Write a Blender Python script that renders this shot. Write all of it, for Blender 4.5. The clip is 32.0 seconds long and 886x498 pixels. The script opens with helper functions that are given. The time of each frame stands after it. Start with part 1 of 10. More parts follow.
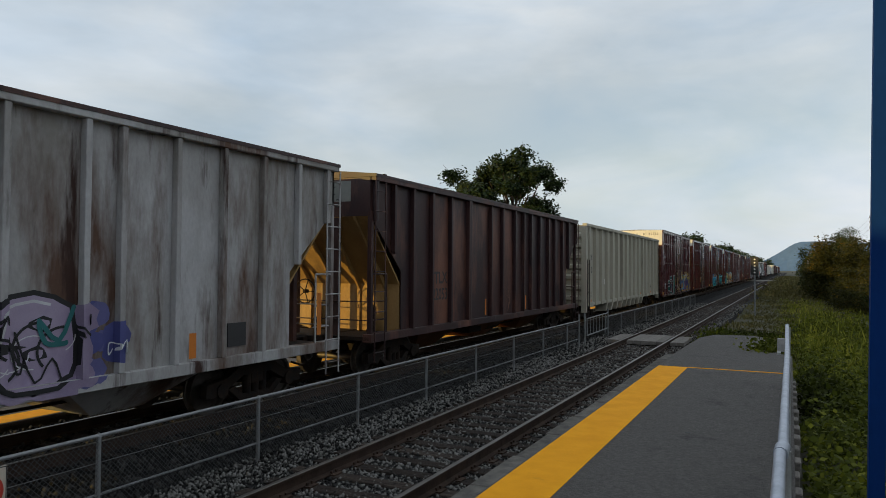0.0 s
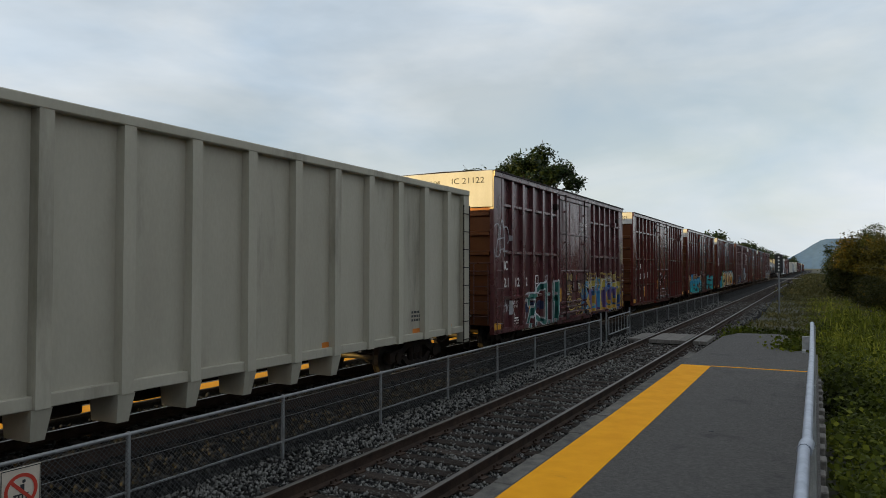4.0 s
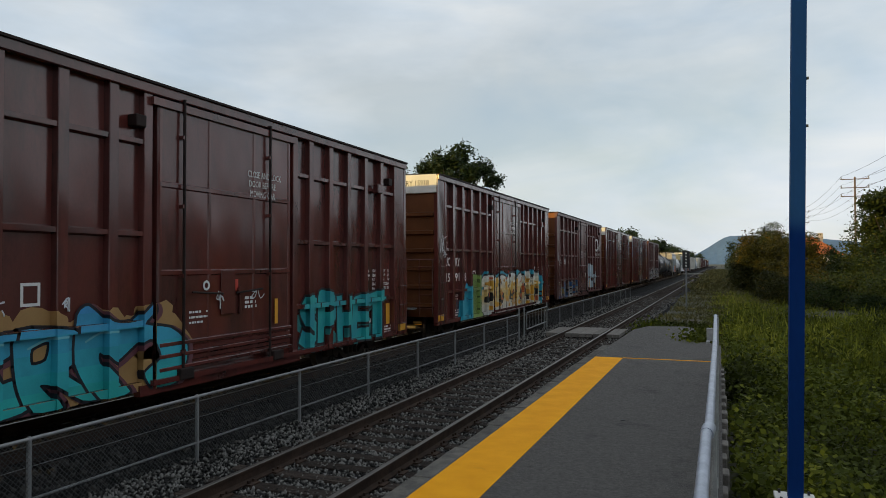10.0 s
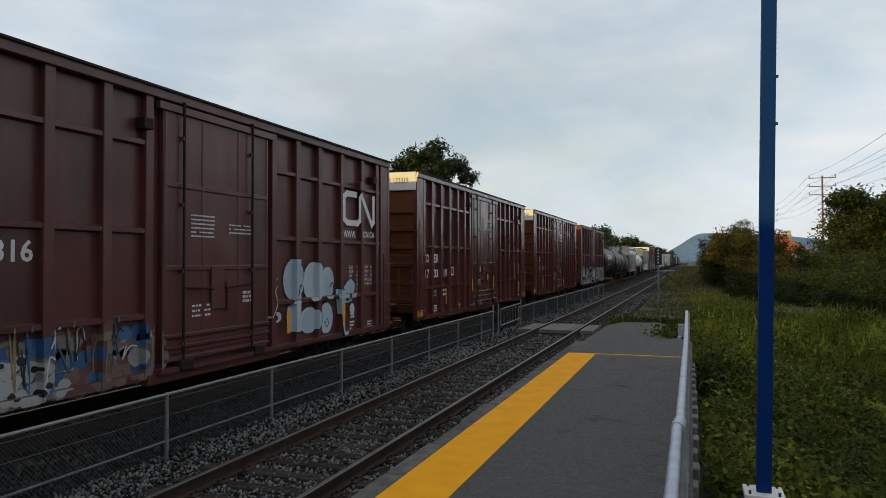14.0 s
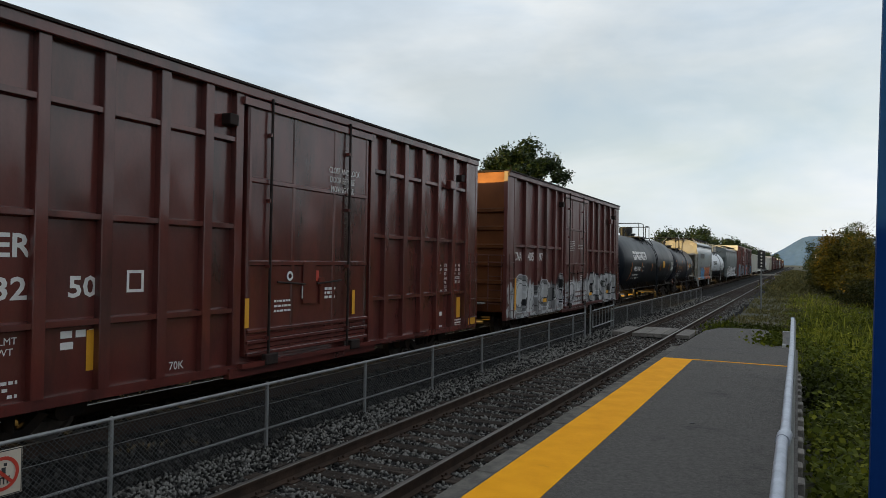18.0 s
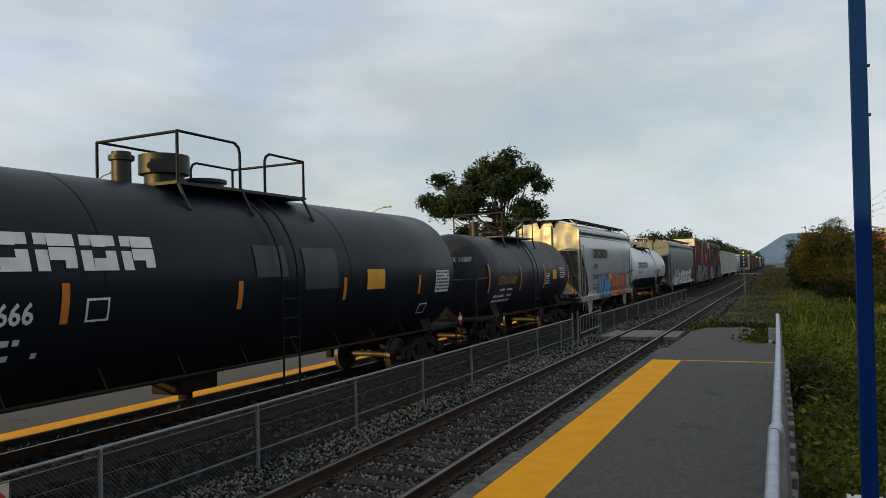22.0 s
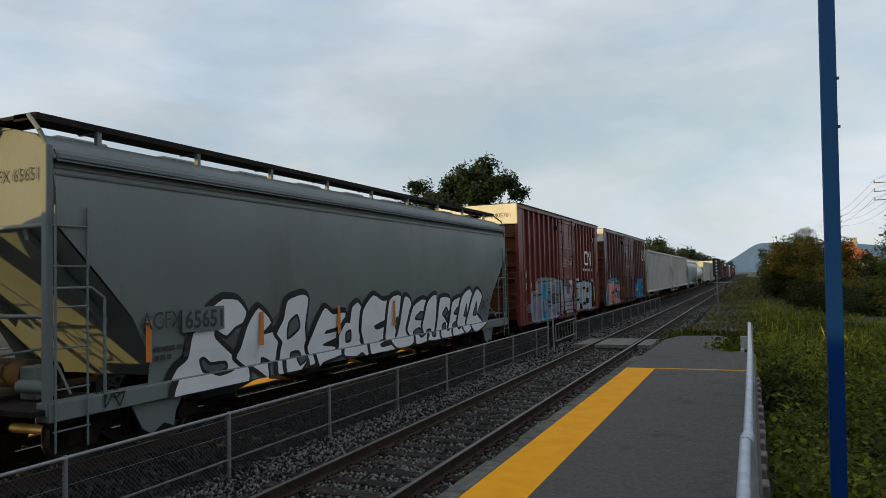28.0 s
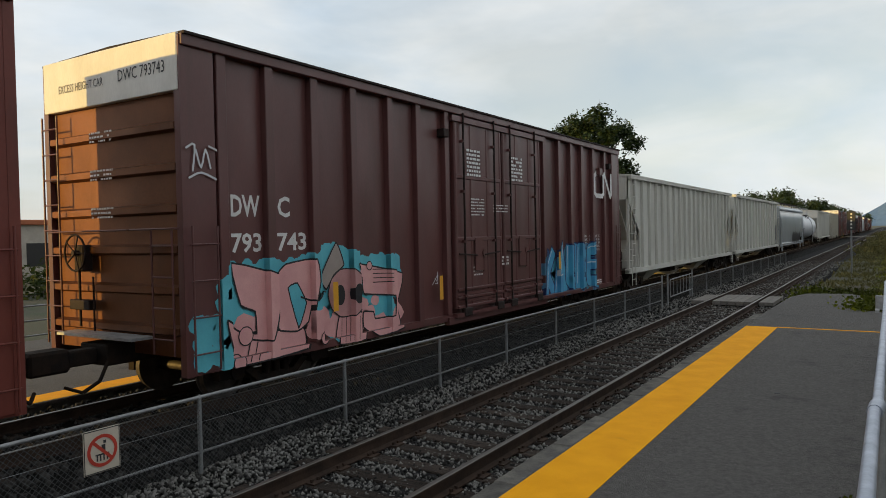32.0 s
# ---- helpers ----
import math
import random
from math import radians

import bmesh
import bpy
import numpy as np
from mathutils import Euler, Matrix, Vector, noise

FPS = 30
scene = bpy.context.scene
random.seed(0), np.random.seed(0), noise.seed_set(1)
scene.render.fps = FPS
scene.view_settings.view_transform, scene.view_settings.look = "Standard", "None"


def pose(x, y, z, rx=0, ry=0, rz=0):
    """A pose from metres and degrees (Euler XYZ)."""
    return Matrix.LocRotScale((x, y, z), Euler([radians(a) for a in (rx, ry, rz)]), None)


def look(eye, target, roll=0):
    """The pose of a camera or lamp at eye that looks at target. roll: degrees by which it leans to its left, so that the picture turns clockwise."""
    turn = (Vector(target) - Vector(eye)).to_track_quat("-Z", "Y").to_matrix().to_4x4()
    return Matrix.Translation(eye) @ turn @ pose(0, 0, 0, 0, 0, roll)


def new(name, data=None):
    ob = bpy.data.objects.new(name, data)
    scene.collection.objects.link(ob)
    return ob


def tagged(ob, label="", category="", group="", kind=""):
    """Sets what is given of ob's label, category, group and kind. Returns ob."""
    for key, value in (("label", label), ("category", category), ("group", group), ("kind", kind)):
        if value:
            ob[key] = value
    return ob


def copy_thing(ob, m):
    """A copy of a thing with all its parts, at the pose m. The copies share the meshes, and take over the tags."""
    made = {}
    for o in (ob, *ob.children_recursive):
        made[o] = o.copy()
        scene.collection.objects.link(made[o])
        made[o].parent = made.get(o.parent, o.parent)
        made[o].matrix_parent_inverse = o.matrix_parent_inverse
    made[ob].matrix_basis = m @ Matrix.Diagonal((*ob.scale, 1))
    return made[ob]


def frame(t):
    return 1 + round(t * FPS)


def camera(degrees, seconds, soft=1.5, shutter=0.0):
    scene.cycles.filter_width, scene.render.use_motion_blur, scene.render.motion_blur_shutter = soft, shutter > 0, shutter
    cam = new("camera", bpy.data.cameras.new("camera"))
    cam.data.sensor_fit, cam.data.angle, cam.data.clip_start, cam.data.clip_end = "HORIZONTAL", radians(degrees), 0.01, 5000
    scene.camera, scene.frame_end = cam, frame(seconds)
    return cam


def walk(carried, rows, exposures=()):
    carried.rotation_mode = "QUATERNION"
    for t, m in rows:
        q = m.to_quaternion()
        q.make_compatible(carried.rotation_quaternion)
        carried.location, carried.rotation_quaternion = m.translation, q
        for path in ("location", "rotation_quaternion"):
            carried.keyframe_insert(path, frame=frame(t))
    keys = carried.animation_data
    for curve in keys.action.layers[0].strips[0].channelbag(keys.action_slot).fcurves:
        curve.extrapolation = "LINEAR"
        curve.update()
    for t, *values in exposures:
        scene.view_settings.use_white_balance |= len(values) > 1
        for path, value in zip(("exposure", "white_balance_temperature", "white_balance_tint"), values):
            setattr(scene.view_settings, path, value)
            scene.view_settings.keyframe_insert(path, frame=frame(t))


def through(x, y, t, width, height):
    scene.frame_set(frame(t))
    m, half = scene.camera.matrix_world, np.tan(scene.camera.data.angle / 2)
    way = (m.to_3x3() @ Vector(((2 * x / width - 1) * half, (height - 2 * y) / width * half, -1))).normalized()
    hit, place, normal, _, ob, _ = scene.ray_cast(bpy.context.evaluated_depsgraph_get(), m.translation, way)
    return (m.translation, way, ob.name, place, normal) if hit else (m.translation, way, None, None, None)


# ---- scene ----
from mathutils import geometry

# the camera: hand-held above the platform, turning a little
cam = camera(63.70, 32.0, 0.8)


def held(x, y, z, up, yaw, roll):
    return pose(x, y, z, 90 + up, 0, yaw) @ pose(0, 0, 0, 0, 0, roll)


PATH = [
    (0.0, held(-0.014, 0.059, 2.080, 1.52, 25.96, 0.40)),
    (0.5, held(-0.010, 0.055, 2.076, 1.55, 26.77, 0.42)),
    (1.0, held(-0.013, 0.051, 2.071, 1.53, 27.23, 0.07)),
    (1.5, held(-0.016, 0.045, 2.069, 2.01, 27.18, -0.08)),
    (2.0, held(-0.017, 0.039, 2.072, 2.19, 27.65, 0.04)),
    (2.5, held(-0.017, 0.040, 2.076, 2.23, 27.94, -0.08)),
    (4.5, held(0.008, -0.019, 2.074, 1.03, 26.98, 0.28)),
    (5.0, held(0.015, -0.034, 2.070, 0.84, 23.96, 0.37)),
    (5.5, held(0.011, -0.035, 2.062, 0.73, 22.84, 0.22)),
    (6.0, held(0.018, -0.015, 2.062, 0.34, 21.14, 0.29)),
    (6.5, held(0.024, -0.003, 2.062, 0.25, 20.56, 0.14)),
    (7.0, held(0.018, -0.005, 2.060, 0.35, 20.76, 0.21)),
    (7.5, held(0.016, -0.012, 2.063, 0.66, 21.12, 0.16)),
    (8.0, held(0.009, -0.007, 2.068, 0.79, 20.70, 0.62)),
    (8.5, held(0.001, 0.018, 2.054, 0.94, 20.63, 0.26)),
    (9.0, held(0.004, 0.001, 2.060, 1.25, 20.28, 0.16)),
    (9.5, held(0.011, -0.006, 2.055, 1.21, 20.73, 0.02)),
    (10.0, held(0.013, -0.013, 2.060, 1.24, 21.20, -0.14)),
    (10.5, held(0.006, -0.014, 2.060, 1.48, 20.85, -0.10)),
    (11.0, held(0.009, -0.010, 2.059, 1.70, 20.65, -0.38)),
    (11.5, held(0.018, 0.000, 2.057, 1.78, 19.93, -0.62)),
    (12.0, held(0.019, 0.007, 2.054, 1.70, 20.10, -0.82)),
    (12.5, held(0.016, 0.005, 2.058, 1.90, 20.00, -0.47)),
    (13.0, held(0.017, 0.006, 2.057, 1.75, 20.00, -0.17)),
    (13.5, held(0.022, 0.009, 2.053, 1.38, 19.03, 0.11)),
    (14.0, held(0.015, 0.022, 2.052, 0.97, 19.18, -0.07)),
    (14.5, held(0.005, 0.023, 2.054, 1.00, 20.42, 0.95)),
    (15.0, held(-0.007, 0.029, 2.044, 1.16, 20.88, 2.81)),
    (15.5, held(-0.028, 0.003, 2.053, 0.86, 22.29, 3.96)),
    (17.5, held(0.000, -0.013, 2.066, 0.63, 27.54, 1.31)),
    (18.0, held(-0.001, -0.020, 2.059, 0.81, 26.44, 0.93)),
    (18.5, held(-0.009, -0.025, 2.056, 0.99, 25.55, 0.43)),
    (19.0, held(-0.010, -0.010, 2.044, 0.79, 25.05, 0.09)),
    (19.5, held(-0.010, -0.016, 2.052, 0.74, 25.04, -0.24)),
    (20.0, held(-0.001, -0.017, 2.031, 0.82, 24.98, -0.23)),
    (20.5, held(-0.000, 0.001, 2.044, 0.84, 24.62, -0.91)),
    (21.0, held(-0.001, -0.006, 2.046, 1.09, 24.57, -1.29)),
    (21.5, held(-0.003, -0.019, 2.044, 1.48, 25.03, -1.61)),
    (22.0, held(-0.005, -0.030, 2.041, 1.86, 25.18, -1.67)),
    (22.5, held(-0.002, -0.024, 2.053, 1.86, 25.78, -1.79)),
    (23.0, held(-0.013, -0.026, 2.055, 2.02, 25.31, -1.85)),
    (23.5, held(-0.013, -0.020, 2.054, 2.16, 24.98, -1.69)),
    (24.0, held(-0.019, -0.020, 2.043, 2.16, 24.43, -1.36)),
    (24.5, held(-0.023, -0.012, 2.043, 2.16, 24.11, -1.42)),
    (25.0, held(-0.027, -0.016, 2.038, 1.78, 23.99, -0.87)),
    (25.5, held(-0.037, -0.004, 2.034, 1.85, 22.57, -0.69)),
    (27.5, held(-0.011, 0.014, 2.031, 2.50, 23.39, -1.32)),
    (28.0, held(-0.003, 0.009, 2.042, 2.40, 23.30, -1.38)),
    (28.5, held(-0.000, 0.003, 2.034, 2.01, 23.64, -1.44)),
    (29.0, held(-0.005, -0.005, 2.037, 1.90, 24.76, -1.09)),
    (29.5, held(-0.007, -0.029, 2.038, 0.71, 26.02, -1.00)),
    (30.0, held(-0.003, -0.010, 2.034, -0.42, 27.41, -0.99)),
    (30.5, held(-0.000, 0.004, 2.036, -0.47, 29.10, -1.11)),
    (31.0, held(0.020, 0.013, 2.035, -0.81, 30.57, -1.22)),
    (31.5, held(0.015, 0.026, 2.041, -1.06, 31.94, -1.15)),
    (32.0, held(0.015, 0.017, 2.063, -1.21, 32.20, -1.18)),
]
walk(cam, PATH, exposures=((0.0, -0.05, 6450, 10), (2.5, 0.0, 6500, 10), (14.0, 0.0, 6550, 10), (15.5, 0.03, 6550, 10), (17.5, 0.17, 6650, 10), (18.2, 0.17, 6650, 10), (19.0, 0.10, 6650, 10), (20.5, 0.08, 6650, 10), (22.0, -0.06, 6550, 10), (24.0, -0.06, 6450, 10), (29.0, -0.06, 6400, 10), (29.6, 0.0, 6550, 10), (30.0, 0.05, 6650, 10), (30.6, 0.2, 6850, 11), (31.2, 0.2, 6900, 11), (32.0, 0.19, 6900, 11)))

# how far the train has rolled: seconds, metres
TRAVEL = [
    (0.0, 0.00), (0.5, 4.14), (1.0, 8.28), (1.5, 12.42),
    (2.0, 16.55), (2.5, 20.66), (3.0, 24.78), (3.5, 28.89),
    (4.0, 33.01), (4.5, 37.13), (5.0, 41.25), (5.5, 45.37),
    (6.0, 49.50), (6.5, 53.63), (7.0, 57.78), (7.5, 61.94),
    (8.0, 66.10), (8.5, 70.28), (9.0, 74.48), (9.5, 78.71),
    (10.0, 82.94), (10.5, 87.19), (11.0, 91.43), (11.5, 95.69),
    (12.0, 99.94), (12.5, 104.20), (13.0, 108.45), (13.5, 112.71),
    (14.0, 116.99), (14.5, 121.30), (15.0, 125.64), (15.5, 130.01),
    (16.0, 134.39), (16.5, 138.77), (17.0, 143.15), (17.5, 147.53),
    (18.0, 151.92), (18.5, 156.32), (19.0, 160.73), (19.5, 165.16),
    (20.0, 169.62), (20.5, 174.09), (21.0, 178.57), (21.5, 183.05),
    (22.0, 187.53), (22.5, 192.01), (23.0, 196.48), (23.5, 200.94),
    (24.0, 205.40), (24.5, 209.88), (25.0, 214.37), (25.5, 218.87),
    (26.0, 223.39), (26.5, 227.91), (27.0, 232.44), (27.5, 236.98),
    (28.0, 241.53), (28.5, 246.09), (29.0, 250.65), (29.5, 255.23),
    (30.0, 259.82), (30.5, 264.43), (31.0, 269.04), (31.5, 273.65),
    (32.0, 278.26),
]

# ---- daylight: low evening sun behind a thin broken cloud cover ----
SUN_ELEV, SUN_AZ = 8.0, 209.5          # degrees; azimuth clockwise from +y
world = bpy.data.worlds.new("world")
scene.world = world
world.use_nodes = True
wt = world.node_tree
wt.nodes.clear()


def wnode(kind, **kw):
    n = wt.nodes.new(kind)
    for k, v in kw.items():
        setattr(n, k, v)
    return n


w_out, w_bg = wnode("ShaderNodeOutputWorld"), wnode("ShaderNodeBackground")
w_sky = wnode("ShaderNodeTexSky", sky_type="NISHITA", sun_disc=False)
w_sky.sun_elevation, w_sky.sun_rotation = radians(SUN_ELEV), radians(SUN_AZ)
w_co, w_map = wnode("ShaderNodeTexCoord"), wnode("ShaderNodeMapping")
w_map.inputs["Scale"].default_value = (1.1, 0.8, 3.0)
w_map.inputs["Rotation"].default_value = (0.10, 0.06, 0.5)
w_n1, w_n2 = wnode("ShaderNodeTexNoise"), wnode("ShaderNodeTexNoise")
w_n1.inputs["Scale"].default_value, w_n1.inputs["Detail"].default_value, w_n1.inputs["Roughness"].default_value = 1.4, 6.0, 0.55
w_n2.inputs["Scale"].default_value, w_n2.inputs["Detail"].default_value, w_n2.inputs["Distortion"].default_value = 3.1, 5.0, 0.6
w_r1, w_r2 = wnode("ShaderNodeValToRGB"), wnode("ShaderNodeValToRGB")
w_r1.color_ramp.elements[0].position, w_r1.color_ramp.elements[1].position = 0.36, 0.60
w_r1.color_ramp.elements[0].color, w_r1.color_ramp.elements[1].color = (0.56, 0.56, 0.56, 1), (1.0, 1.0, 1.0, 1)
w_r2.color_ramp.elements[0].position, w_r2.color_ramp.elements[1].position = 0.24, 0.72
w_r2.color_ramp.elements[0].color, w_r2.color_ramp.elements[1].color = (0.56, 0.690, 0.83, 1), (0.88, 0.905, 0.905, 1)
w_gain = wnode("ShaderNodeVectorMath", operation="SCALE")
w_gain.inputs["Scale"].default_value = 0.12
w_mix = wnode("ShaderNodeMix", data_type="RGBA")
wl = wt.links.new
wl(w_co.outputs["Generated"], w_map.inputs["Vector"])
wl(w_map.outputs["Vector"], w_n1.inputs["Vector"]), wl(w_map.outputs["Vector"], w_n2.inputs["Vector"])
wl(w_n1.outputs["Fac"], w_r1.inputs["Fac"]), wl(w_n2.outputs["Fac"], w_r2.inputs["Fac"])
wl(w_sky.outputs["Color"], w_gain.inputs[0])
wl(w_r1.outputs["Color"], w_mix.inputs["Factor"])
wl(w_gain.outputs["Vector"], w_mix.inputs["A"]), wl(w_r2.outputs["Color"], w_mix.inputs["B"])
wl(w_mix.outputs["Result"], w_bg.inputs["Color"])
wl(w_bg.outputs["Background"], w_out.inputs["Surface"])
w_bg.inputs["Strength"].default_value = 0.97

sun_data = bpy.data.lights.new("sun", "SUN")
sun_data.energy, sun_data.angle, sun_data.color = 3.2, radians(0.6), (1.0, 0.69, 0.20)
sun = new("sun", sun_data)
sun_from = Vector((math.sin(radians(SUN_AZ)) * math.cos(radians(SUN_ELEV)), math.cos(radians(SUN_AZ)) * math.cos(radians(SUN_ELEV)), math.sin(radians(SUN_ELEV))))
sun.matrix_world = look(sun_from * 400, (0, 0, 0))


# ---- materials ----
def material(name, col, rough=0.6, metal=0.0, col2=None, var=0.5, scale=1.5, stretch=(1, 1, 1), bump=0.15, fine=40.0, contrast=(0.35, 0.65), spread=0.0, spec=0.5, stain=None, stain_at=(0.55, 0.75), stain_scale=0.7, stain_stretch=(1, 1, 1), wave=0.0, stain2=None):
    """A painted, rusty, stony or woody surface: two tones at two scales, an optional third tone in patches, and fine relief."""
    m = bpy.data.materials.new(name)
    m.use_nodes = True
    t = m.node_tree
    b = t.nodes["Principled BSDF"]
    lk = t.links.new
    co, mp, info = t.nodes.new("ShaderNodeTexCoord"), t.nodes.new("ShaderNodeMapping"), t.nodes.new("ShaderNodeObjectInfo")
    mp.inputs["Scale"].default_value = stretch
    off = t.nodes.new("ShaderNodeVectorMath")
    off.operation = "SCALE"
    off.inputs[0].default_value = (31, 17, 23)
    lk(info.outputs["Random"], off.inputs["Scale"])
    lk(co.outputs["Object"], mp.inputs["Vector"])
    lk(off.outputs["Vector"], mp.inputs["Location"])
    n1, n2 = t.nodes.new("ShaderNodeTexNoise"), t.nodes.new("ShaderNodeTexNoise")
    n1.inputs["Scale"].default_value, n1.inputs["Detail"].default_value, n1.inputs["Roughness"].default_value = scale, 6, 0.6
    n2.inputs["Scale"].default_value, n2.inputs["Detail"].default_value = fine, 3
    lk(mp.outputs["Vector"], n1.inputs["Vector"]), lk(mp.outputs["Vector"], n2.inputs["Vector"])
    ramp = t.nodes.new("ShaderNodeValToRGB")
    ramp.color_ramp.elements[0].position, ramp.color_ramp.elements[1].position = contrast
    lk(n1.outputs["Fac"], ramp.inputs["Fac"])
    c2 = col2 or tuple(c * (1 - 0.5 * var) for c in col)
    mix = t.nodes.new("ShaderNodeMix")
    mix.data_type = "RGBA"
    mix.inputs["A"].default_value, mix.inputs["B"].default_value = (*col, 1), (*c2, 1)
    lk(ramp.outputs["Color"], mix.inputs["Factor"])
    last = mix.outputs["Result"]
    for stain, stain_at, stain_scale, stain_stretch in ([(stain, stain_at, stain_scale, stain_stretch)] if stain else []) + ([stain2] if stain2 else []):
        mp2 = t.nodes.new("ShaderNodeMapping")
        mp2.inputs["Scale"].default_value = stain_stretch
        lk(co.outputs["Object"], mp2.inputs["Vector"]), lk(off.outputs["Vector"], mp2.inputs["Location"])
        n3 = t.nodes.new("ShaderNodeTexNoise")
        n3.inputs["Scale"].default_value, n3.inputs["Detail"].default_value, n3.inputs["Roughness"].default_value = stain_scale, 7, 0.65
        lk(mp2.outputs["Vector"], n3.inputs["Vector"])
        r3 = t.nodes.new("ShaderNodeValToRGB")
        r3.color_ramp.elements[0].position, r3.color_ramp.elements[1].position = stain_at
        lk(n3.outputs["Fac"], r3.inputs["Fac"])
        mx3 = t.nodes.new("ShaderNodeMix")
        mx3.data_type = "RGBA"
        lk(r3.outputs["Color"], mx3.inputs["Factor"]), lk(last, mx3.inputs["A"])
        mx3.inputs["B"].default_value = (*stain, 1)
        last = mx3.outputs["Result"]
    # fine grain, and a shift of tone from piece to piece
    hsv = t.nodes.new("ShaderNodeHueSaturation")
    ma, mb = t.nodes.new("ShaderNodeMapRange"), t.nodes.new("ShaderNodeMath")
    ma.inputs["To Min"].default_value, ma.inputs["To Max"].default_value = 1 - 0.35 * var, 1 + 0.35 * var
    lk(n2.outputs["Fac"], ma.inputs["Value"])
    mb.operation = "MULTIPLY_ADD"
    mb.inputs[1].default_value, mb.inputs[2].default_value = spread, -0.5 * spread
    lk(info.outputs["Random"], mb.inputs[0])
    ad = t.nodes.new("ShaderNodeMath")
    lk(ma.outputs["Result"], ad.inputs[0]), lk(mb.outputs["Value"], ad.inputs[1])
    lk(ad.outputs["Value"], hsv.inputs["Value"]), lk(last, hsv.inputs["Color"])
    lk(hsv.outputs["Color"], b.inputs["Base Color"])
    rr = t.nodes.new("ShaderNodeMapRange")
    rr.inputs["To Min"].default_value, rr.inputs["To Max"].default_value = max(0.05, rough - 0.12), min(1, rough + 0.12)
    lk(n1.outputs["Fac"], rr.inputs["Value"]), lk(rr.outputs["Result"], b.inputs["Roughness"])
    b.inputs["Metallic"].default_value, b.inputs["Specular IOR Level"].default_value = metal, spec
    if bump:
        bp = t.nodes.new("ShaderNodeBump")
        bp.inputs["Strength"].default_value, bp.inputs["Distance"].default_value = bump, 0.02
        lk(n2.outputs["Fac"], bp.inputs["Height"]), lk(bp.outputs["Normal"], b.inputs["Normal"])
        if wave:                    # sheet metal that is never quite flat
            bw = t.nodes.new("ShaderNodeBump")
            bw.inputs["Strength"].default_value, bw.inputs["Distance"].default_value = 0.6, wave
            nw = t.nodes.new("ShaderNodeTexNoise")
            nw.inputs["Scale"].default_value, nw.inputs["Detail"].default_value = 1.6, 0.5
            lk(mp.outputs["Vector"], nw.inputs["Vector"])
            lk(nw.outputs["Fac"], bw.inputs["Height"]), lk(bw.outputs["Normal"], bp.inputs["Normal"])
    return m


def leafy(name, a, c, d, rough=0.6, single=0.45, patch=1.6, through=0.3, shine=0.25):
    """Foliage: every leaf has its own tone; light comes partly through."""
    m = bpy.data.materials.new(name)
    m.use_nodes = True
    t = m.node_tree
    b = t.nodes["Principled BSDF"]
    geo, ramp = t.nodes.new("ShaderNodeNewGeometry"), t.nodes.new("ShaderNodeValToRGB")
    e = ramp.color_ramp.elements
    e[0].color, e[1].color = (*a, 1), (*d, 1)
    mid = e.new(0.6)
    mid.color = (*c, 1)
    co, nz, mx = t.nodes.new("ShaderNodeTexCoord"), t.nodes.new("ShaderNodeTexNoise"), t.nodes.new("ShaderNodeMath")
    nz.inputs["Scale"].default_value, nz.inputs["Detail"].default_value = 0.35, 3
    t.links.new(co.outputs["Object"], nz.inputs["Vector"])
    mx.operation = "MULTIPLY_ADD"
    mx.inputs[1].default_value = single
    md = t.nodes.new("ShaderNodeMath")
    md.operation = "MULTIPLY_ADD"
    md.inputs[1].default_value, md.inputs[2].default_value = patch, 0.3 - 0.5 * patch
    t.links.new(nz.outputs["Fac"], md.inputs[0])
    t.links.new(geo.outputs["Random Per Island"], mx.inputs[0]), t.links.new(md.outputs["Value"], mx.inputs[2])
    t.links.new(mx.outputs["Value"], ramp.inputs["Fac"])
    t.links.new(ramp.outputs["Color"], b.inputs["Base Color"])
    b.inputs["Roughness"].default_value, b.inputs["Specular IOR Level"].default_value = rough, shine
    tr, add = t.nodes.new("ShaderNodeBsdfTranslucent"), t.nodes.new("ShaderNodeMixShader")
    t.links.new(ramp.outputs["Color"], tr.inputs["Color"])
    add.inputs["Fac"].default_value = through
    out = t.nodes["Material Output"]
    t.links.new(b.outputs["BSDF"], add.inputs[1]), t.links.new(tr.outputs["BSDF"], add.inputs[2])
    t.links.new(add.outputs["Shader"], out.inputs["Surface"])
    return m


def flat_paint(name, col, rough=0.55, var=0.25):
    return material(name, col, rough, var=var, scale=5, fine=60, bump=0.03)


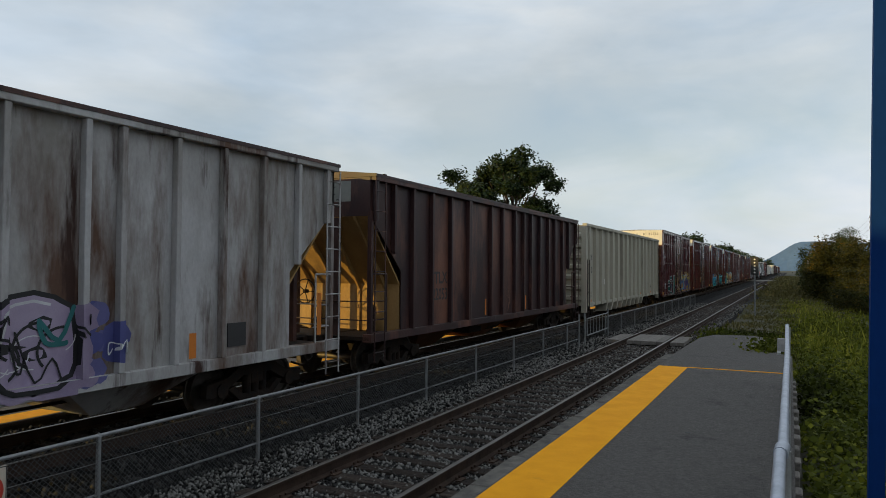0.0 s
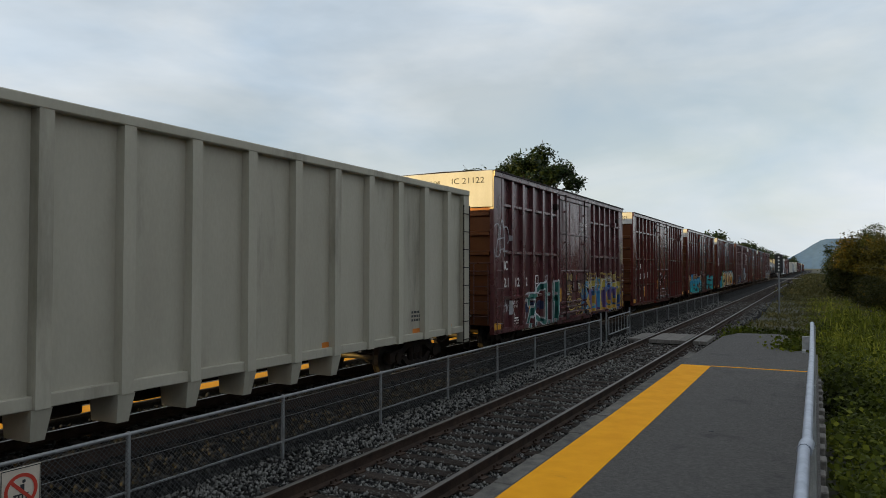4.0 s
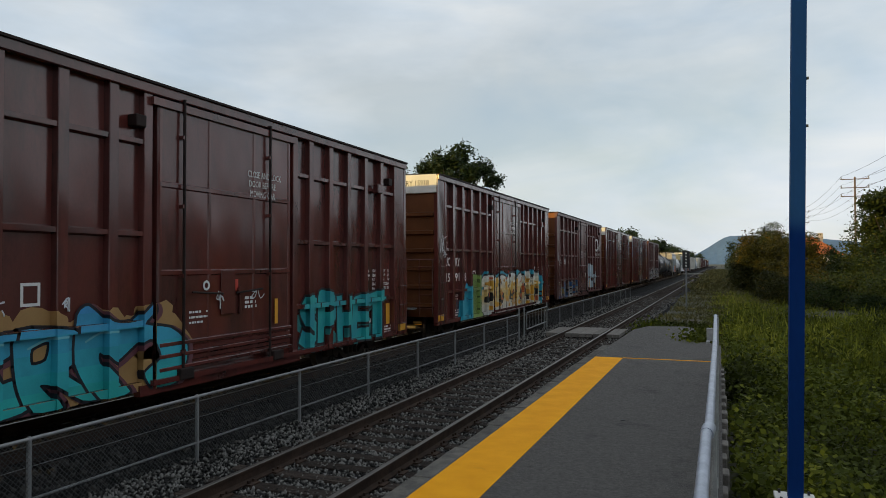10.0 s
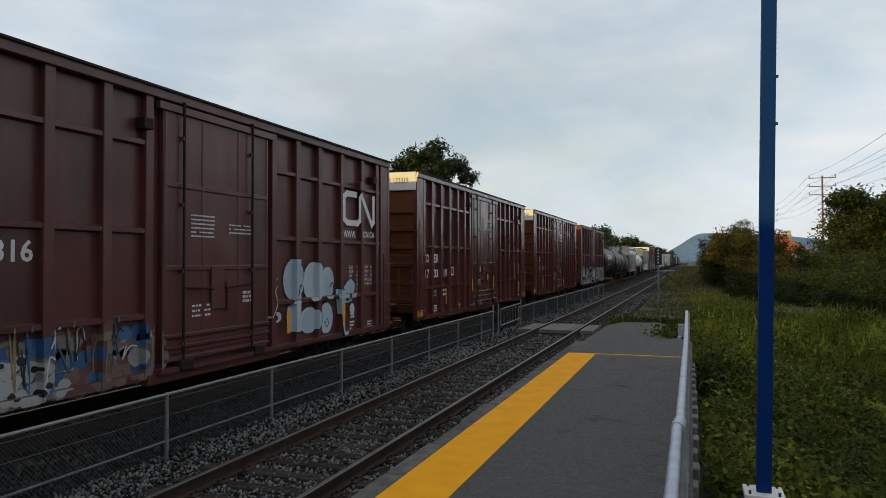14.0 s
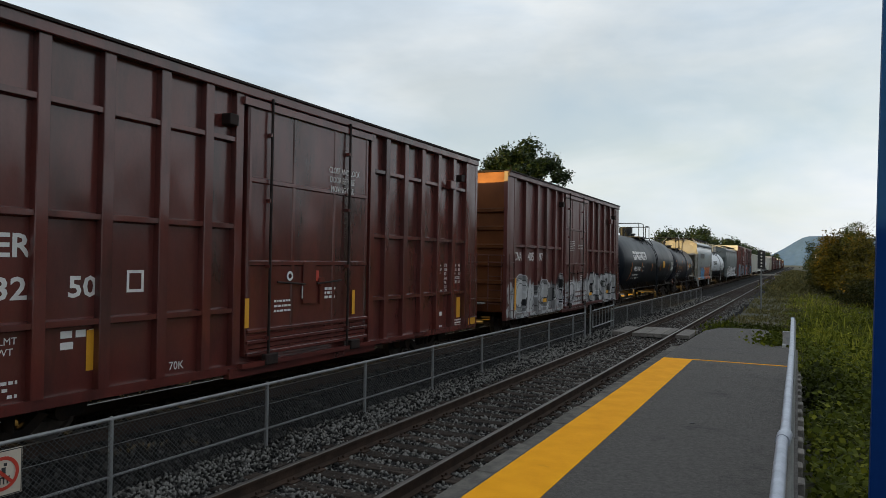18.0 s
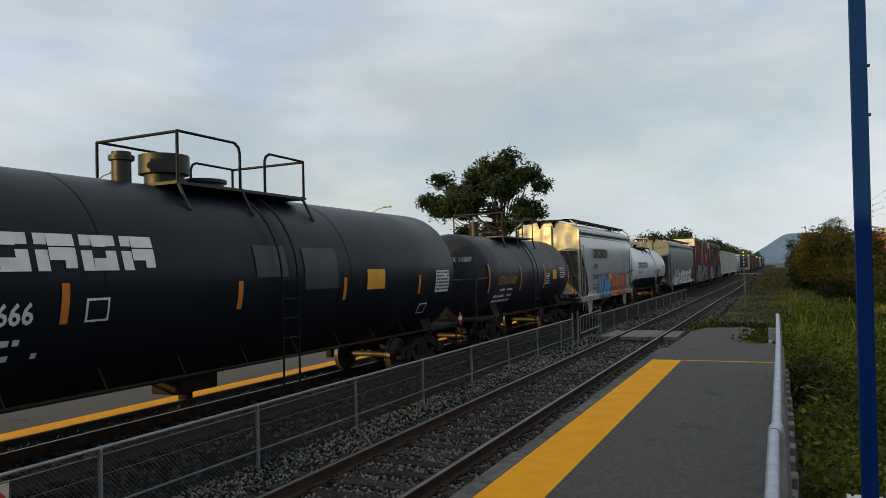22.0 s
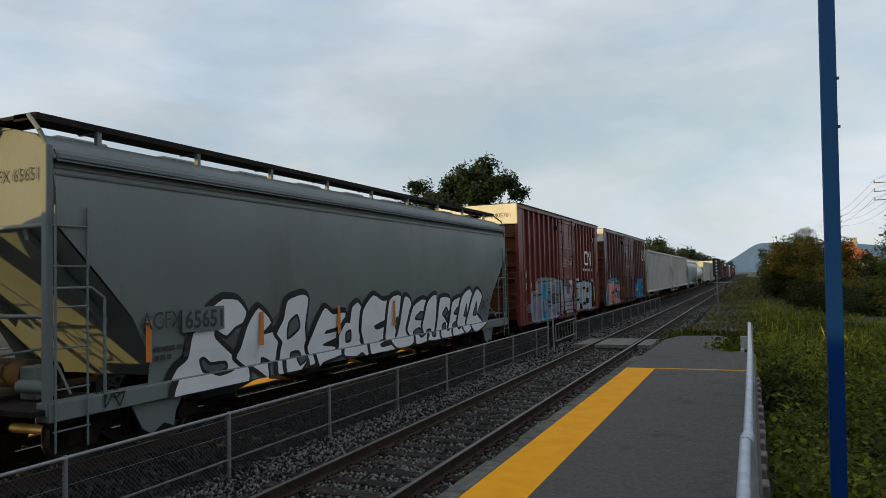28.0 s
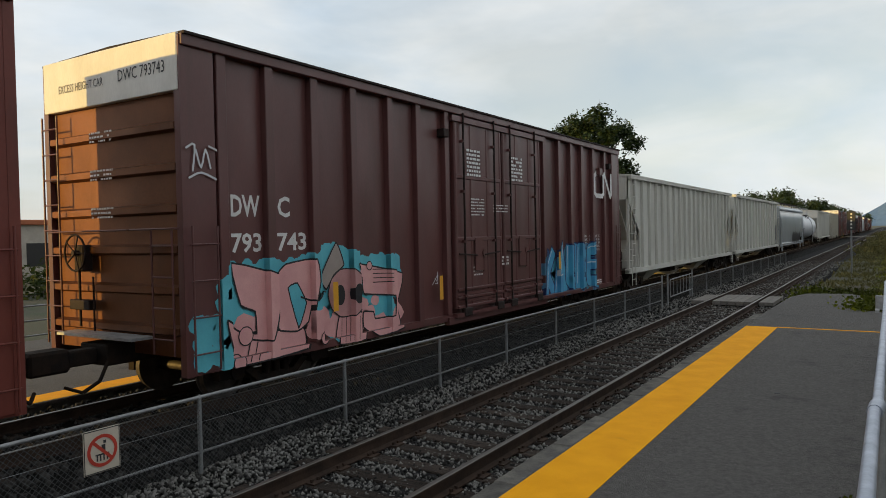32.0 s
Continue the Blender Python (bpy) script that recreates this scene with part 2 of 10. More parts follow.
M = dict(
    # bed under the train: the shade beneath the cars is put into its colour
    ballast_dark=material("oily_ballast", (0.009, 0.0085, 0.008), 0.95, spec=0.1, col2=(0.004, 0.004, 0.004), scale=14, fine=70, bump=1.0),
    ballast=material("ballast_bed", (0.030, 0.029, 0.031), 0.95, spec=0.1, col2=(0.010, 0.010, 0.0105), scale=14, fine=70, bump=1.0),
    stone=None,
    asphalt=material("asphalt", (0.155, 0.146, 0.138), 0.92, spec=0.25, col2=(0.108, 0.102, 0.097), scale=26, fine=110, bump=1.4, var=1.5, stain=(0.078, 0.075, 0.073), stain_at=(0.58, 0.72), stain_scale=1.3),
    concrete=material("concrete", (0.30, 0.28, 0.25), 0.9, col2=(0.19, 0.18, 0.165), scale=2.5, fine=60, bump=0.3, spread=0.2),
    yellow=material("safety_yellow", (0.86, 0.375, 0.008), 0.8, spec=0.12, col2=(0.78, 0.33, 0.008), scale=3, fine=90, bump=0.12, var=0.3, stain=(0.40, 0.18, 0.03), stain_at=(0.66, 0.82), stain_scale=1.6),
    rail_side=material("rail_rust", (0.055, 0.034, 0.024), 0.9, spec=0.2, col2=(0.030, 0.020, 0.016), scale=4, bump=0.3),
    rail_top=material("rail_polished", (0.17, 0.155, 0.145), 0.45, 0.9, scale=2, bump=0.02),
    wood=material("tie_wood", (0.060, 0.046, 0.038), 0.95, spec=0.15, col2=(0.022, 0.018, 0.016), scale=6, stretch=(0.5, 6, 6), fine=30, bump=0.8, spread=0.6),
    plank=material("plank_wood", (0.20, 0.18, 0.16), 0.9, col2=(0.13, 0.12, 0.11), scale=5, stretch=(6, 0.6, 6), bump=0.4, spread=0.3),
    galv=material("galvanised", (0.46, 0.47, 0.48), 0.5, 0.6, col2=(0.33, 0.34, 0.35), scale=8, fine=60, bump=0.05),
    galv_bright=material("galvanised_rail", (0.42, 0.46, 0.54), 0.42, 0.35, col2=(0.30, 0.33, 0.40), scale=6, fine=60, bump=0.05),
    wire=material("wire", (0.085, 0.088, 0.092), 0.6, 0.3, scale=6, bump=0.0),
    galv_fence=material("weathered_galvanised", (0.27, 0.28, 0.29), 0.55, 0.4, col2=(0.19, 0.195, 0.20), scale=8, fine=60, bump=0.05),
    wire_dark=material("wire_dark", (0.045, 0.045, 0.047), 0.6, 0.3, scale=6, bump=0.0),
    blue=material("blue_paint", (0.003, 0.034, 0.165), 0.65, spec=0.08, col2=(0.003, 0.028, 0.14), scale=1.2, stretch=(1, 1, 0.4), fine=30, bump=0.06, var=0.35),
    bolt=material("dark_steel", (0.05, 0.05, 0.055), 0.6, 0.5, bump=0.05),
    soil=material("soil", (0.055, 0.045, 0.028), 0.95, col2=(0.035, 0.045, 0.018), scale=0.6, fine=25, bump=0.8),
    box=material("boxcar_brown", (0.132, 0.031, 0.025), 0.20, spec=0.78, col2=(0.086, 0.0245, 0.0225), scale=0.9, stretch=(1, 1, 0.5), fine=30, bump=0.045, wave=0.08, var=0.3, stain=(0.032, 0.014, 0.013), stain_at=(0.50, 0.70), stain_scale=0.8, stain_stretch=(1, 1, 0.3)),
    box_cn=material("boxcar_purple_brown", (0.113, 0.036, 0.032), 0.36, spec=0.45, col2=(0.103, 0.031, 0.029), scale=0.9, stretch=(1, 1, 0.5), fine=30, bump=0.045, wave=0.08, var=0.3, stain=(0.056, 0.025, 0.022), stain_at=(0.50, 0.70), stain_scale=0.8, stain_stretch=(1, 1, 0.3)),
    box_dwc=material("boxcar_dull_brown", (0.125, 0.046, 0.044), 0.38, spec=0.5, col2=(0.102, 0.038, 0.037), scale=0.9, stretch=(1, 1, 0.4), fine=30, bump=0.045, wave=0.08, var=0.3, stain=(0.090, 0.038, 0.034), stain_at=(0.50, 0.70), stain_scale=0.8, stain_stretch=(1, 1, 0.25)),
    box_red=material("boxcar_red", (0.177, 0.044, 0.032), 0.42, spec=0.35, col2=(0.151, 0.037, 0.029), scale=0.9, stretch=(1, 1, 0.5), fine=30, bump=0.045, wave=0.08, var=0.3, stain=(0.084, 0.028, 0.020), stain_at=(0.50, 0.70), stain_scale=0.8, stain_stretch=(1, 1, 0.3)),
    box_ic=material("boxcar_plum", (0.104, 0.030, 0.032), 0.28, spec=0.75, col2=(0.078, 0.024, 0.028), scale=0.9, stretch=(1, 1, 0.5), fine=30, bump=0.045, wave=0.08, var=0.3, stain=(0.038, 0.016, 0.017), stain_at=(0.50, 0.70), stain_scale=0.8, stain_stretch=(1, 1, 0.3)),
    end_red=material("car_end_red", (0.165, 0.060, 0.022), 0.46, 0.50, spec=0.35, col2=(0.118, 0.043, 0.017), scale=1.2, fine=30, bump=0.05, wave=0.03, stain=(0.06, 0.022, 0.012), stain_at=(0.54, 0.75), stain_stretch=(1, 1, 0.3)),
    white=material("white_paint", (0.72, 0.70, 0.66), 0.55, col2=(0.60, 0.58, 0.53), scale=1.5, stretch=(1, 1, 0.4), fine=40, bump=0.03, var=0.25),
    decal_white=flat_paint("stencil_white", (0.74, 0.73, 0.72)),
    coping=material("coping_concrete", (0.15, 0.14, 0.125), 0.95, spec=0.2, col2=(0.075, 0.072, 0.068), scale=5, fine=70, bump=0.7, spread=0.4),
    # rods and small fittings: grime, with the shade around them put into the colour
    grime_shade=material("grimy_rod", (0.026, 0.014, 0.012), 0.7, spec=0.25, col2=(0.014, 0.009, 0.008), scale=6, bump=0.1),
    decal_dark=flat_paint("stencil_black", (0.03, 0.03, 0.033)),
    decal_yellow=flat_paint("reflector_yellow", (0.75, 0.36, 0.02)),
    decal_orange=flat_paint("reflector_orange", (0.62, 0.19, 0.02)),
    decal_red=flat_paint("sign_red", (0.50, 0.045, 0.025)),
    steel=material("running_gear", (0.012, 0.010, 0.010), 0.85, spec=0.2, col2=(0.030, 0.019, 0.013), scale=4, fine=30, bump=0.3),
    wheel=material("wheel_steel", (0.10, 0.085, 0.075), 0.55, 0.5, col2=(0.05, 0.04, 0.035), scale=5, bump=0.1),
    tank_black=material("tank_black", (0.009, 0.012, 0.019), 0.40, spec=0.15, col2=(0.007, 0.010, 0.015), scale=0.8, fine=25, bump=0.03, var=0.3, stain=(0.022, 0.025, 0.03), stain_at=(0.55, 0.75), stain_stretch=(1, 1, 0.5)),
    tank_grey=material("tank_dark_grey", (0.021, 0.023, 0.032), 0.44, spec=0.2, col2=(0.017, 0.018, 0.026), scale=0.8, fine=25, bump=0.03, var=0.3, stain=(0.048, 0.046, 0.050), stain_at=(0.55, 0.75), stain_stretch=(1, 1, 0.5)),
    tank_white=material("tank_white", (0.66, 0.68, 0.71), 0.4, col2=(0.60, 0.62, 0.66), scale=0.8, fine=25, bump=0.02, var=0.2, stain=(0.42, 0.42, 0.42), stain_at=(0.6, 0.85), stain_stretch=(1, 1, 0.2)),
    hop_grey=material("hopper_grey", (0.165, 0.190, 0.188), 0.5, spec=0.35, col2=(0.145, 0.165, 0.165), scale=0.6, fine=25, bump=0.02, var=0.25, stain=(0.11, 0.105, 0.095), stain_at=(0.58, 0.8), stain_stretch=(1, 1, 0.25)),
    hop_end=material("polished_hopper_end", (0.40, 0.375, 0.335), 0.26, 0.22, spec=0.6, col2=(0.33, 0.31, 0.27), scale=0.9, fine=25, bump=0.03, wave=0.10, var=0.25, stain=(0.22, 0.18, 0.13), stain_at=(0.6, 0.8), stain_stretch=(1, 1, 0.25)),
    hop_pale=material("hopper_pale_grey", (0.44, 0.47, 0.49), 0.22, col2=(0.40, 0.43, 0.455), scale=0.6, fine=25, bump=0.02, var=0.2, wave=0.02, stain=(0.30, 0.30, 0.30), stain_at=(0.58, 0.8), stain_stretch=(1, 1, 0.25)),
    hop_beige=material("gondola_beige_grey", (0.42, 0.395, 0.32), 0.6, col2=(0.36, 0.335, 0.27), scale=0.8, stretch=(1, 1, 0.4), fine=25, bump=0.04, var=0.25, stain=(0.17, 0.155, 0.12), stain_at=(0.57, 0.75), stain_stretch=(1, 1, 0.2)),
    hop_light=material("hopper_light_grey", (0.60, 0.59, 0.54), 0.55, spec=0.35, col2=(0.52, 0.51, 0.47), scale=0.8, stretch=(1, 1, 0.4), fine=25, bump=0.03, var=0.25, stain=(0.30, 0.28, 0.24), stain_at=(0.58, 0.78), stain_stretch=(1, 1, 0.2)),
    hop_rust=material("hopper_rust", (0.46, 0.46, 0.47), 0.7, spec=0.3, col2=(0.25, 0.235, 0.22), scale=0.8, stretch=(1, 1, 0.5), fine=25, bump=0.12, var=0.45, stain=(0.105, 0.058, 0.040), stain_at=(0.50, 0.64), stain_scale=0.8, stain_stretch=(1, 1, 0.25), stain2=((0.045, 0.022, 0.017), (0.56, 0.66), 1.5, (1, 1.5, 0.20))),
    hop_dark=material("hopper_dark_rust", (0.022, 0.012, 0.016), 0.50, spec=0.35, col2=(0.055, 0.024, 0.022), scale=0.7, stretch=(1, 1, 0.35), fine=25, bump=0.12, stain=(0.19, 0.080, 0.053), stain_at=(0.51, 0.70), stain_scale=0.6, stain_stretch=(1, 1, 0.40), stain2=((0.13, 0.10, 0.10), (0.60, 0.78), 1.5, (1, 1.6, 0.08))),
    slope_yellow=material("sooty_yellow", (0.36, 0.225, 0.085), 0.7, spec=0.3, col2=(0.30, 0.18, 0.07), scale=1.2, fine=25, bump=0.1, stain=(0.09, 0.06, 0.035), stain_at=(0.55, 0.75), stain_stretch=(1, 1, 0.3)),
    bark=material("bark", (0.06, 0.045, 0.035), 0.95, scale=3, stretch=(4, 4, 0.6), bump=0.8),
    pole_wood=material("pole_wood", (0.14, 0.10, 0.075), 0.9, scale=3, stretch=(5, 5, 0.4), bump=0.4),
    leaf_tree=leafy("leaves_dark", (0.010, 0.022, 0.007), (0.026, 0.046, 0.013), (0.075, 0.085, 0.022), 0.5),
    leaf_bush=leafy("leaves_bush", (0.011, 0.020, 0.005), (0.034, 0.052, 0.011), (0.10, 0.10, 0.018), 0.65, 0.5, 2.0, 0.3, 0.15),
    leaf_warm=leafy("leaves_turning", (0.013, 0.017, 0.004), (0.050, 0.050, 0.010), (0.155, 0.100, 0.015), 0.65, 0.5, 1.8, 0.3, 0.12),
    leaf_weed=leafy("leaves_weed", (0.012, 0.016, 0.003), (0.069, 0.086, 0.008), (0.23, 0.235, 0.020), 0.7, 0.45, 2.0, 0.25, 0.12),
    grass=leafy("grass_blades", (0.023, 0.029, 0.005), (0.14, 0.158, 0.016), (0.35, 0.335, 0.048), 0.7, 0.5, 2.4, 0.3, 0.12),
    grass_dry=leafy("grass_dry", (0.045, 0.045, 0.014), (0.115, 0.105, 0.034), (0.21, 0.165, 0.06)),
    # the blue haze of distance is put into the hill's base colour
    hill=material("far_hill", (0.11, 0.18, 0.29), 1.0, col2=(0.10, 0.16, 0.26), scale=0.01, fine=0.05, bump=0.0, spec=0.0),
    roof=material("roof_orange", (0.40, 0.13, 0.06), 0.85, scale=2, bump=0.2),
    wall=material("house_wall", (0.42, 0.38, 0.33), 0.9, scale=1, bump=0.1),
    sign_white=flat_paint("sign_white", (0.74, 0.72, 0.68)),
    sign_cream=flat_paint("sign_cream", (0.60, 0.53, 0.44)),
    black=flat_paint("black_paint", (0.012, 0.012, 0.013), 0.5),
    lamp_grey=material("lamp_post_grey", (0.22, 0.23, 0.24), 0.5, 0.3, bump=0.03),
)
M["stone"] = material("ballast_stone", (0.150, 0.140, 0.132), 0.95, spec=0.2, col2=(0.060, 0.055, 0.051), scale=14, fine=90, bump=0.3)

# ---- mesh helpers ----
class MB:
    """Gathers plain solids into one mesh."""

    def __init__(self):
        self.v, self.f, self.smooth = [], [], []

    def add(self, vs, fs, smooth=False):
        n = len(self.v)
        self.v.extend(vs)
        self.f.extend(tuple(i + n for i in f) for f in fs)
        self.smooth.extend([smooth] * len(fs))
        return self

    def box(self, x0, y0, z0, x1, y1, z1, c=0.0):
        """A box; c chamfers its eight upright and lying edges a little."""
        if c <= 0:
            vs = [(x, y, z) for x in (x0, x1) for y in (y0, y1) for z in (z0, z1)]
            return self.add(vs, [(0, 1, 3, 2), (4, 6, 7, 5), (0, 4, 5, 1), (2, 3, 7, 6), (0, 2, 6, 4), (1, 5, 7, 3)])
        bm = bmesh.new()
        bmesh.ops.create_cube(bm, size=1)
        for v in bm.verts:
            v.co = Vector(((x0 + x1) / 2 + v.co.x * (x1 - x0), (y0 + y1) / 2 + v.co.y * (y1 - y0), (z0 + z1) / 2 + v.co.z * (z1 - z0)))
        bmesh.ops.bevel(bm, geom=bm.edges[:], offset=c, segments=1, affect="EDGES")
        bm.verts.index_update()
        self.add([tuple(v.co) for v in bm.verts], [tuple(v.index for v in f.verts) for f in bm.faces])
        bm.free()
        return self

    def prism(self, pts, axis, a, b):
        """A polygon, given in the two other axes in order, drawn out along an axis from a to b."""
        n = len(pts)

        def at(p, w):
            q = list(p)
            q.insert(axis, w)
            return tuple(q)
        vs = [at(p, a) for p in pts] + [at(p, b) for p in pts]
        fs = [tuple(range(n)), tuple(range(2 * n - 1, n - 1, -1))] + [(i, (i + 1) % n, n + (i + 1) % n, n + i) for i in range(n)]
        return self.add(vs, fs)

    def rod(self, p, q, r, n=6, r2=None):
        p, q = Vector(p), Vector(q)
        d = (q - p).normalized()
        u = d.orthogonal().normalized()
        w = d.cross(u)
        r2 = r if r2 is None else r2
        ring = [(math.cos(2 * math.pi * i / n), math.sin(2 * math.pi * i / n)) for i in range(n)]
        vs = [tuple(p + (u * a + w * b) * r) for a, b in ring] + [tuple(q + (u * a + w * b) * r2) for a, b in ring]
        self.add(vs, [(i, (i + 1) % n, n + (i + 1) % n, n + i) for i in range(n)], True)
        return self.add(vs, [tuple(range(n - 1, -1, -1)), tuple(range(n, 2 * n))])

    def path(self, pts, r, n=6):
        for a, b in zip(pts, pts[1:]):
            self.rod(a, b, r, n)
        return self

    def lathe(self, prof, axis_at, n=28):
        """A profile of (y, r) turned about the line x, z = axis_at."""
        cx, cz = axis_at
        vs = [(cx + r * math.sin(2 * math.pi * k / n), y, cz + r * math.cos(2 * math.pi * k / n)) for y, r in prof for k in range(n)]
        fs = [(i * n + k, i * n + (k + 1) % n, (i + 1) * n + (k + 1) % n, (i + 1) * n + k) for i in range(len(prof) - 1) for k in range(n)]
        return self.add(vs, fs, True)

    def data(self, name, mat):
        me = bpy.data.meshes.new(name)
        me.from_pydata(self.v, [], self.f)
        me.polygons.foreach_set("use_smooth", self.smooth)
        me.materials.append(mat)
        me.update()
        return me


def part(name, mb, mat, parent=None, label="", at=None):
    """Links gathered solids, or a mesh that is there already, as ONE object under a thing."""
    ob = new(name, mb.data(name, mat) if isinstance(mb, MB) else mb)
    ob.parent = parent
    if at:
        ob.location = at
    return tagged(ob, label) if label else ob


def thing(name, label, category, group="", kind="", at=(0, 0, 0)):
    ob = new(name)
    ob.location = at
    ob.empty_display_size = 0.2
    return tagged(ob, label, category, group, kind)


def bulk(name, verts, faces, mat, parent=None):
    """One mesh from arrays (faces all of one size)."""
    me = bpy.data.meshes.new(name)
    k = faces.shape[1]
    me.vertices.add(len(verts)), me.loops.add(faces.size), me.polygons.add(len(faces))
    me.vertices.foreach_set("co", verts.astype(np.float32).ravel())
    me.loops.foreach_set("vertex_index", faces.astype(np.int32).ravel())
    me.polygons.foreach_set("loop_start", np.arange(len(faces), dtype=np.int32) * k)
    me.update(calc_edges=True)
    me.materials.append(mat)
    ob = new(name, me)
    ob.parent = parent
    return ob


def leaves(points, size, rng, tilt=1.0, aspect=0.5, flat=0.0):
    """Small pointed leaves about the given points; flat: how much their faces turn up to the light."""
    n = len(points)
    a = rng.normal(size=(n, 3))
    a[:, 2] *= tilt
    if flat:
        up = rng.normal(size=(n, 3)) / flat + np.array((0, -0.25, 1.0))
        a = np.cross(a, up)
    a /= np.linalg.norm(a, axis=1, keepdims=True)
    b = np.cross(a, up if flat else rng.normal(size=(n, 3)))
    b /= np.linalg.norm(b, axis=1, keepdims=True)
    s = size * rng.uniform(0.6, 1.3, (n, 1))
    v = np.stack([points - a * s * 0.5, points + b * s * aspect * 0.5, points + a * s * 0.5, points - b * s * aspect * 0.5], 1).reshape(-1, 3)
    f = np.arange(4 * n).reshape(-1, 4)
    return v, f


TEXT = {}


def lettering(text, size, mat, parent, x, y, z, name="lettering", face="side", width=None, bold=False):
    """Painted letters with the built-in font. x, y, z is the lower start of the line; side: read along +y on a face towards +x; end: on a face towards -y."""
    key = (text, size, width, bold)
    if key not in TEXT:
        cu = bpy.data.curves.new("text", "FONT")
        cu.body, cu.size, cu.resolution_u = text, size, 2
        cu.offset = 0.022 * size if bold else 0.0
        cu.space_line = 1.05
        tmp = new("text", cu)
        bpy.context.view_layer.update()
        me = bpy.data.meshes.new_from_object(tmp.evaluated_get(bpy.context.evaluated_depsgraph_get()))
        bpy.data.objects.remove(tmp)
        co = np.empty(len(me.vertices) * 3, np.float32)
        me.vertices.foreach_get("co", co)
        co = co.reshape(-1, 3)
        if width and len(co):
            co[:, 0] *= width / max(1e-3, co[:, 0].max())
        TEXT[key] = (co.copy(), [tuple(p.vertices) for p in me.polygons])
        bpy.data.meshes.remove(me)
    co, fs = TEXT[key]
    mb = MB()
    if face == "side":
        mb.add([(x, y + a, z + b) for a, b, _ in co.tolist()], fs)
    else:
        mb.add([(x + a, y, z + b) for a, b, _ in co.tolist()], fs)
    return part(name, mb, mat, parent)


def bars(lines, w, h, gap, mat, parent, x, y, z, name="stencil", face="side", rng=random):
    """Writing too small to read: a block of bars, from its top downwards."""
    mb = MB()
    for i in range(lines):
        a = 0.0
        while a < w - 0.02:
            b = min(w, a + rng.uniform(0.35, 1.1) * h * 2.6)
            zz = z - i * (h + gap)
            if face == "side":
                mb.add([(x, y + a, zz - h), (x, y + b, zz - h), (x, y + b, zz), (x, y + a, zz)], [(0, 1, 2, 3)])
            else:
                mb.add([(x + a, y, zz - h), (x + b, y, zz - h), (x + b, y, zz), (x + a, y, zz)], [(0, 1, 2, 3)])
            a = b + h * 0.55
            if rng.random() < 0.12:
                a += h * 3
    return tagged(part(name, mb, mat, parent), kind="stuff")


def plate(x, y0, z0, y1, z1):
    return MB().add([(x, y0, z0), (x, y1, z0), (x, y1, z1), (x, y0, z1)], [(0, 1, 2, 3)])

# ---- the place: z = 0 is the platform, the rails run along y ----
RAIL_Z, NEAR_X, FAR_X = -0.41, -4.62, -9.58
rng = np.random.default_rng(7)


def ground_z(x, y):
    return -0.72 - 0.25 * max(0.0, min(1.0, (x - 0.5) / 3)) - 0.1 * math.sin(x * 0.35) * math.cos(y * 0.21)


# ground: one sheet, gently uneven near the line, flat to the horizon
gx = [-2500, -800, -300, -120, -60, -30] + [-20 + 2 * i for i in range(9)] + [-1.0, 0.3, 1.5, 3, 5, 7, 9, 12, 16, 22, 30, 45, 80, 200, 700, 2500]
gy = [-600, -150, -60, -25] + [-10 + 3 * i for i in range(34)] + [105, 130, 170, 240, 400, 800, 1600, 4200]
gv = [(x, y, ground_z(x, y) if abs(x) < 50 and y < 200 else -0.8) for x in gx for y in gy]
gf = [(i * len(gy) + j, (i + 1) * len(gy) + j, (i + 1) * len(gy) + j + 1, i * len(gy) + j + 1) for i in range(len(gx) - 1) for j in range(len(gy) - 1)]
tagged(part("ground", MB().add(gv, gf), M["soil"]), "dark soil and low weeds beside the railway", "ground", kind="structure")

# ballast beds: a raised bank with shoulders
bed = MB().prism([(-6.8, -0.9), (-2.85, -0.9), (-2.95, -0.66), (-3.4, -0.615), (-6.8, -0.615)], 1, -120, 900)
tagged(part("ballast_bed", MB().prism([(-12.2, -0.9), (-6.8, -0.9), (-6.8, -0.617), (-11.3, -0.617)], 1, -120, 900), M["ballast_dark"]), "stone bed coloured dark for the shade under the freight train", "ballast", kind="structure")
tagged(part("ballast_bed", bed, M["ballast"]), "grey crushed stone bed under both tracks", "ballast", kind="structure")


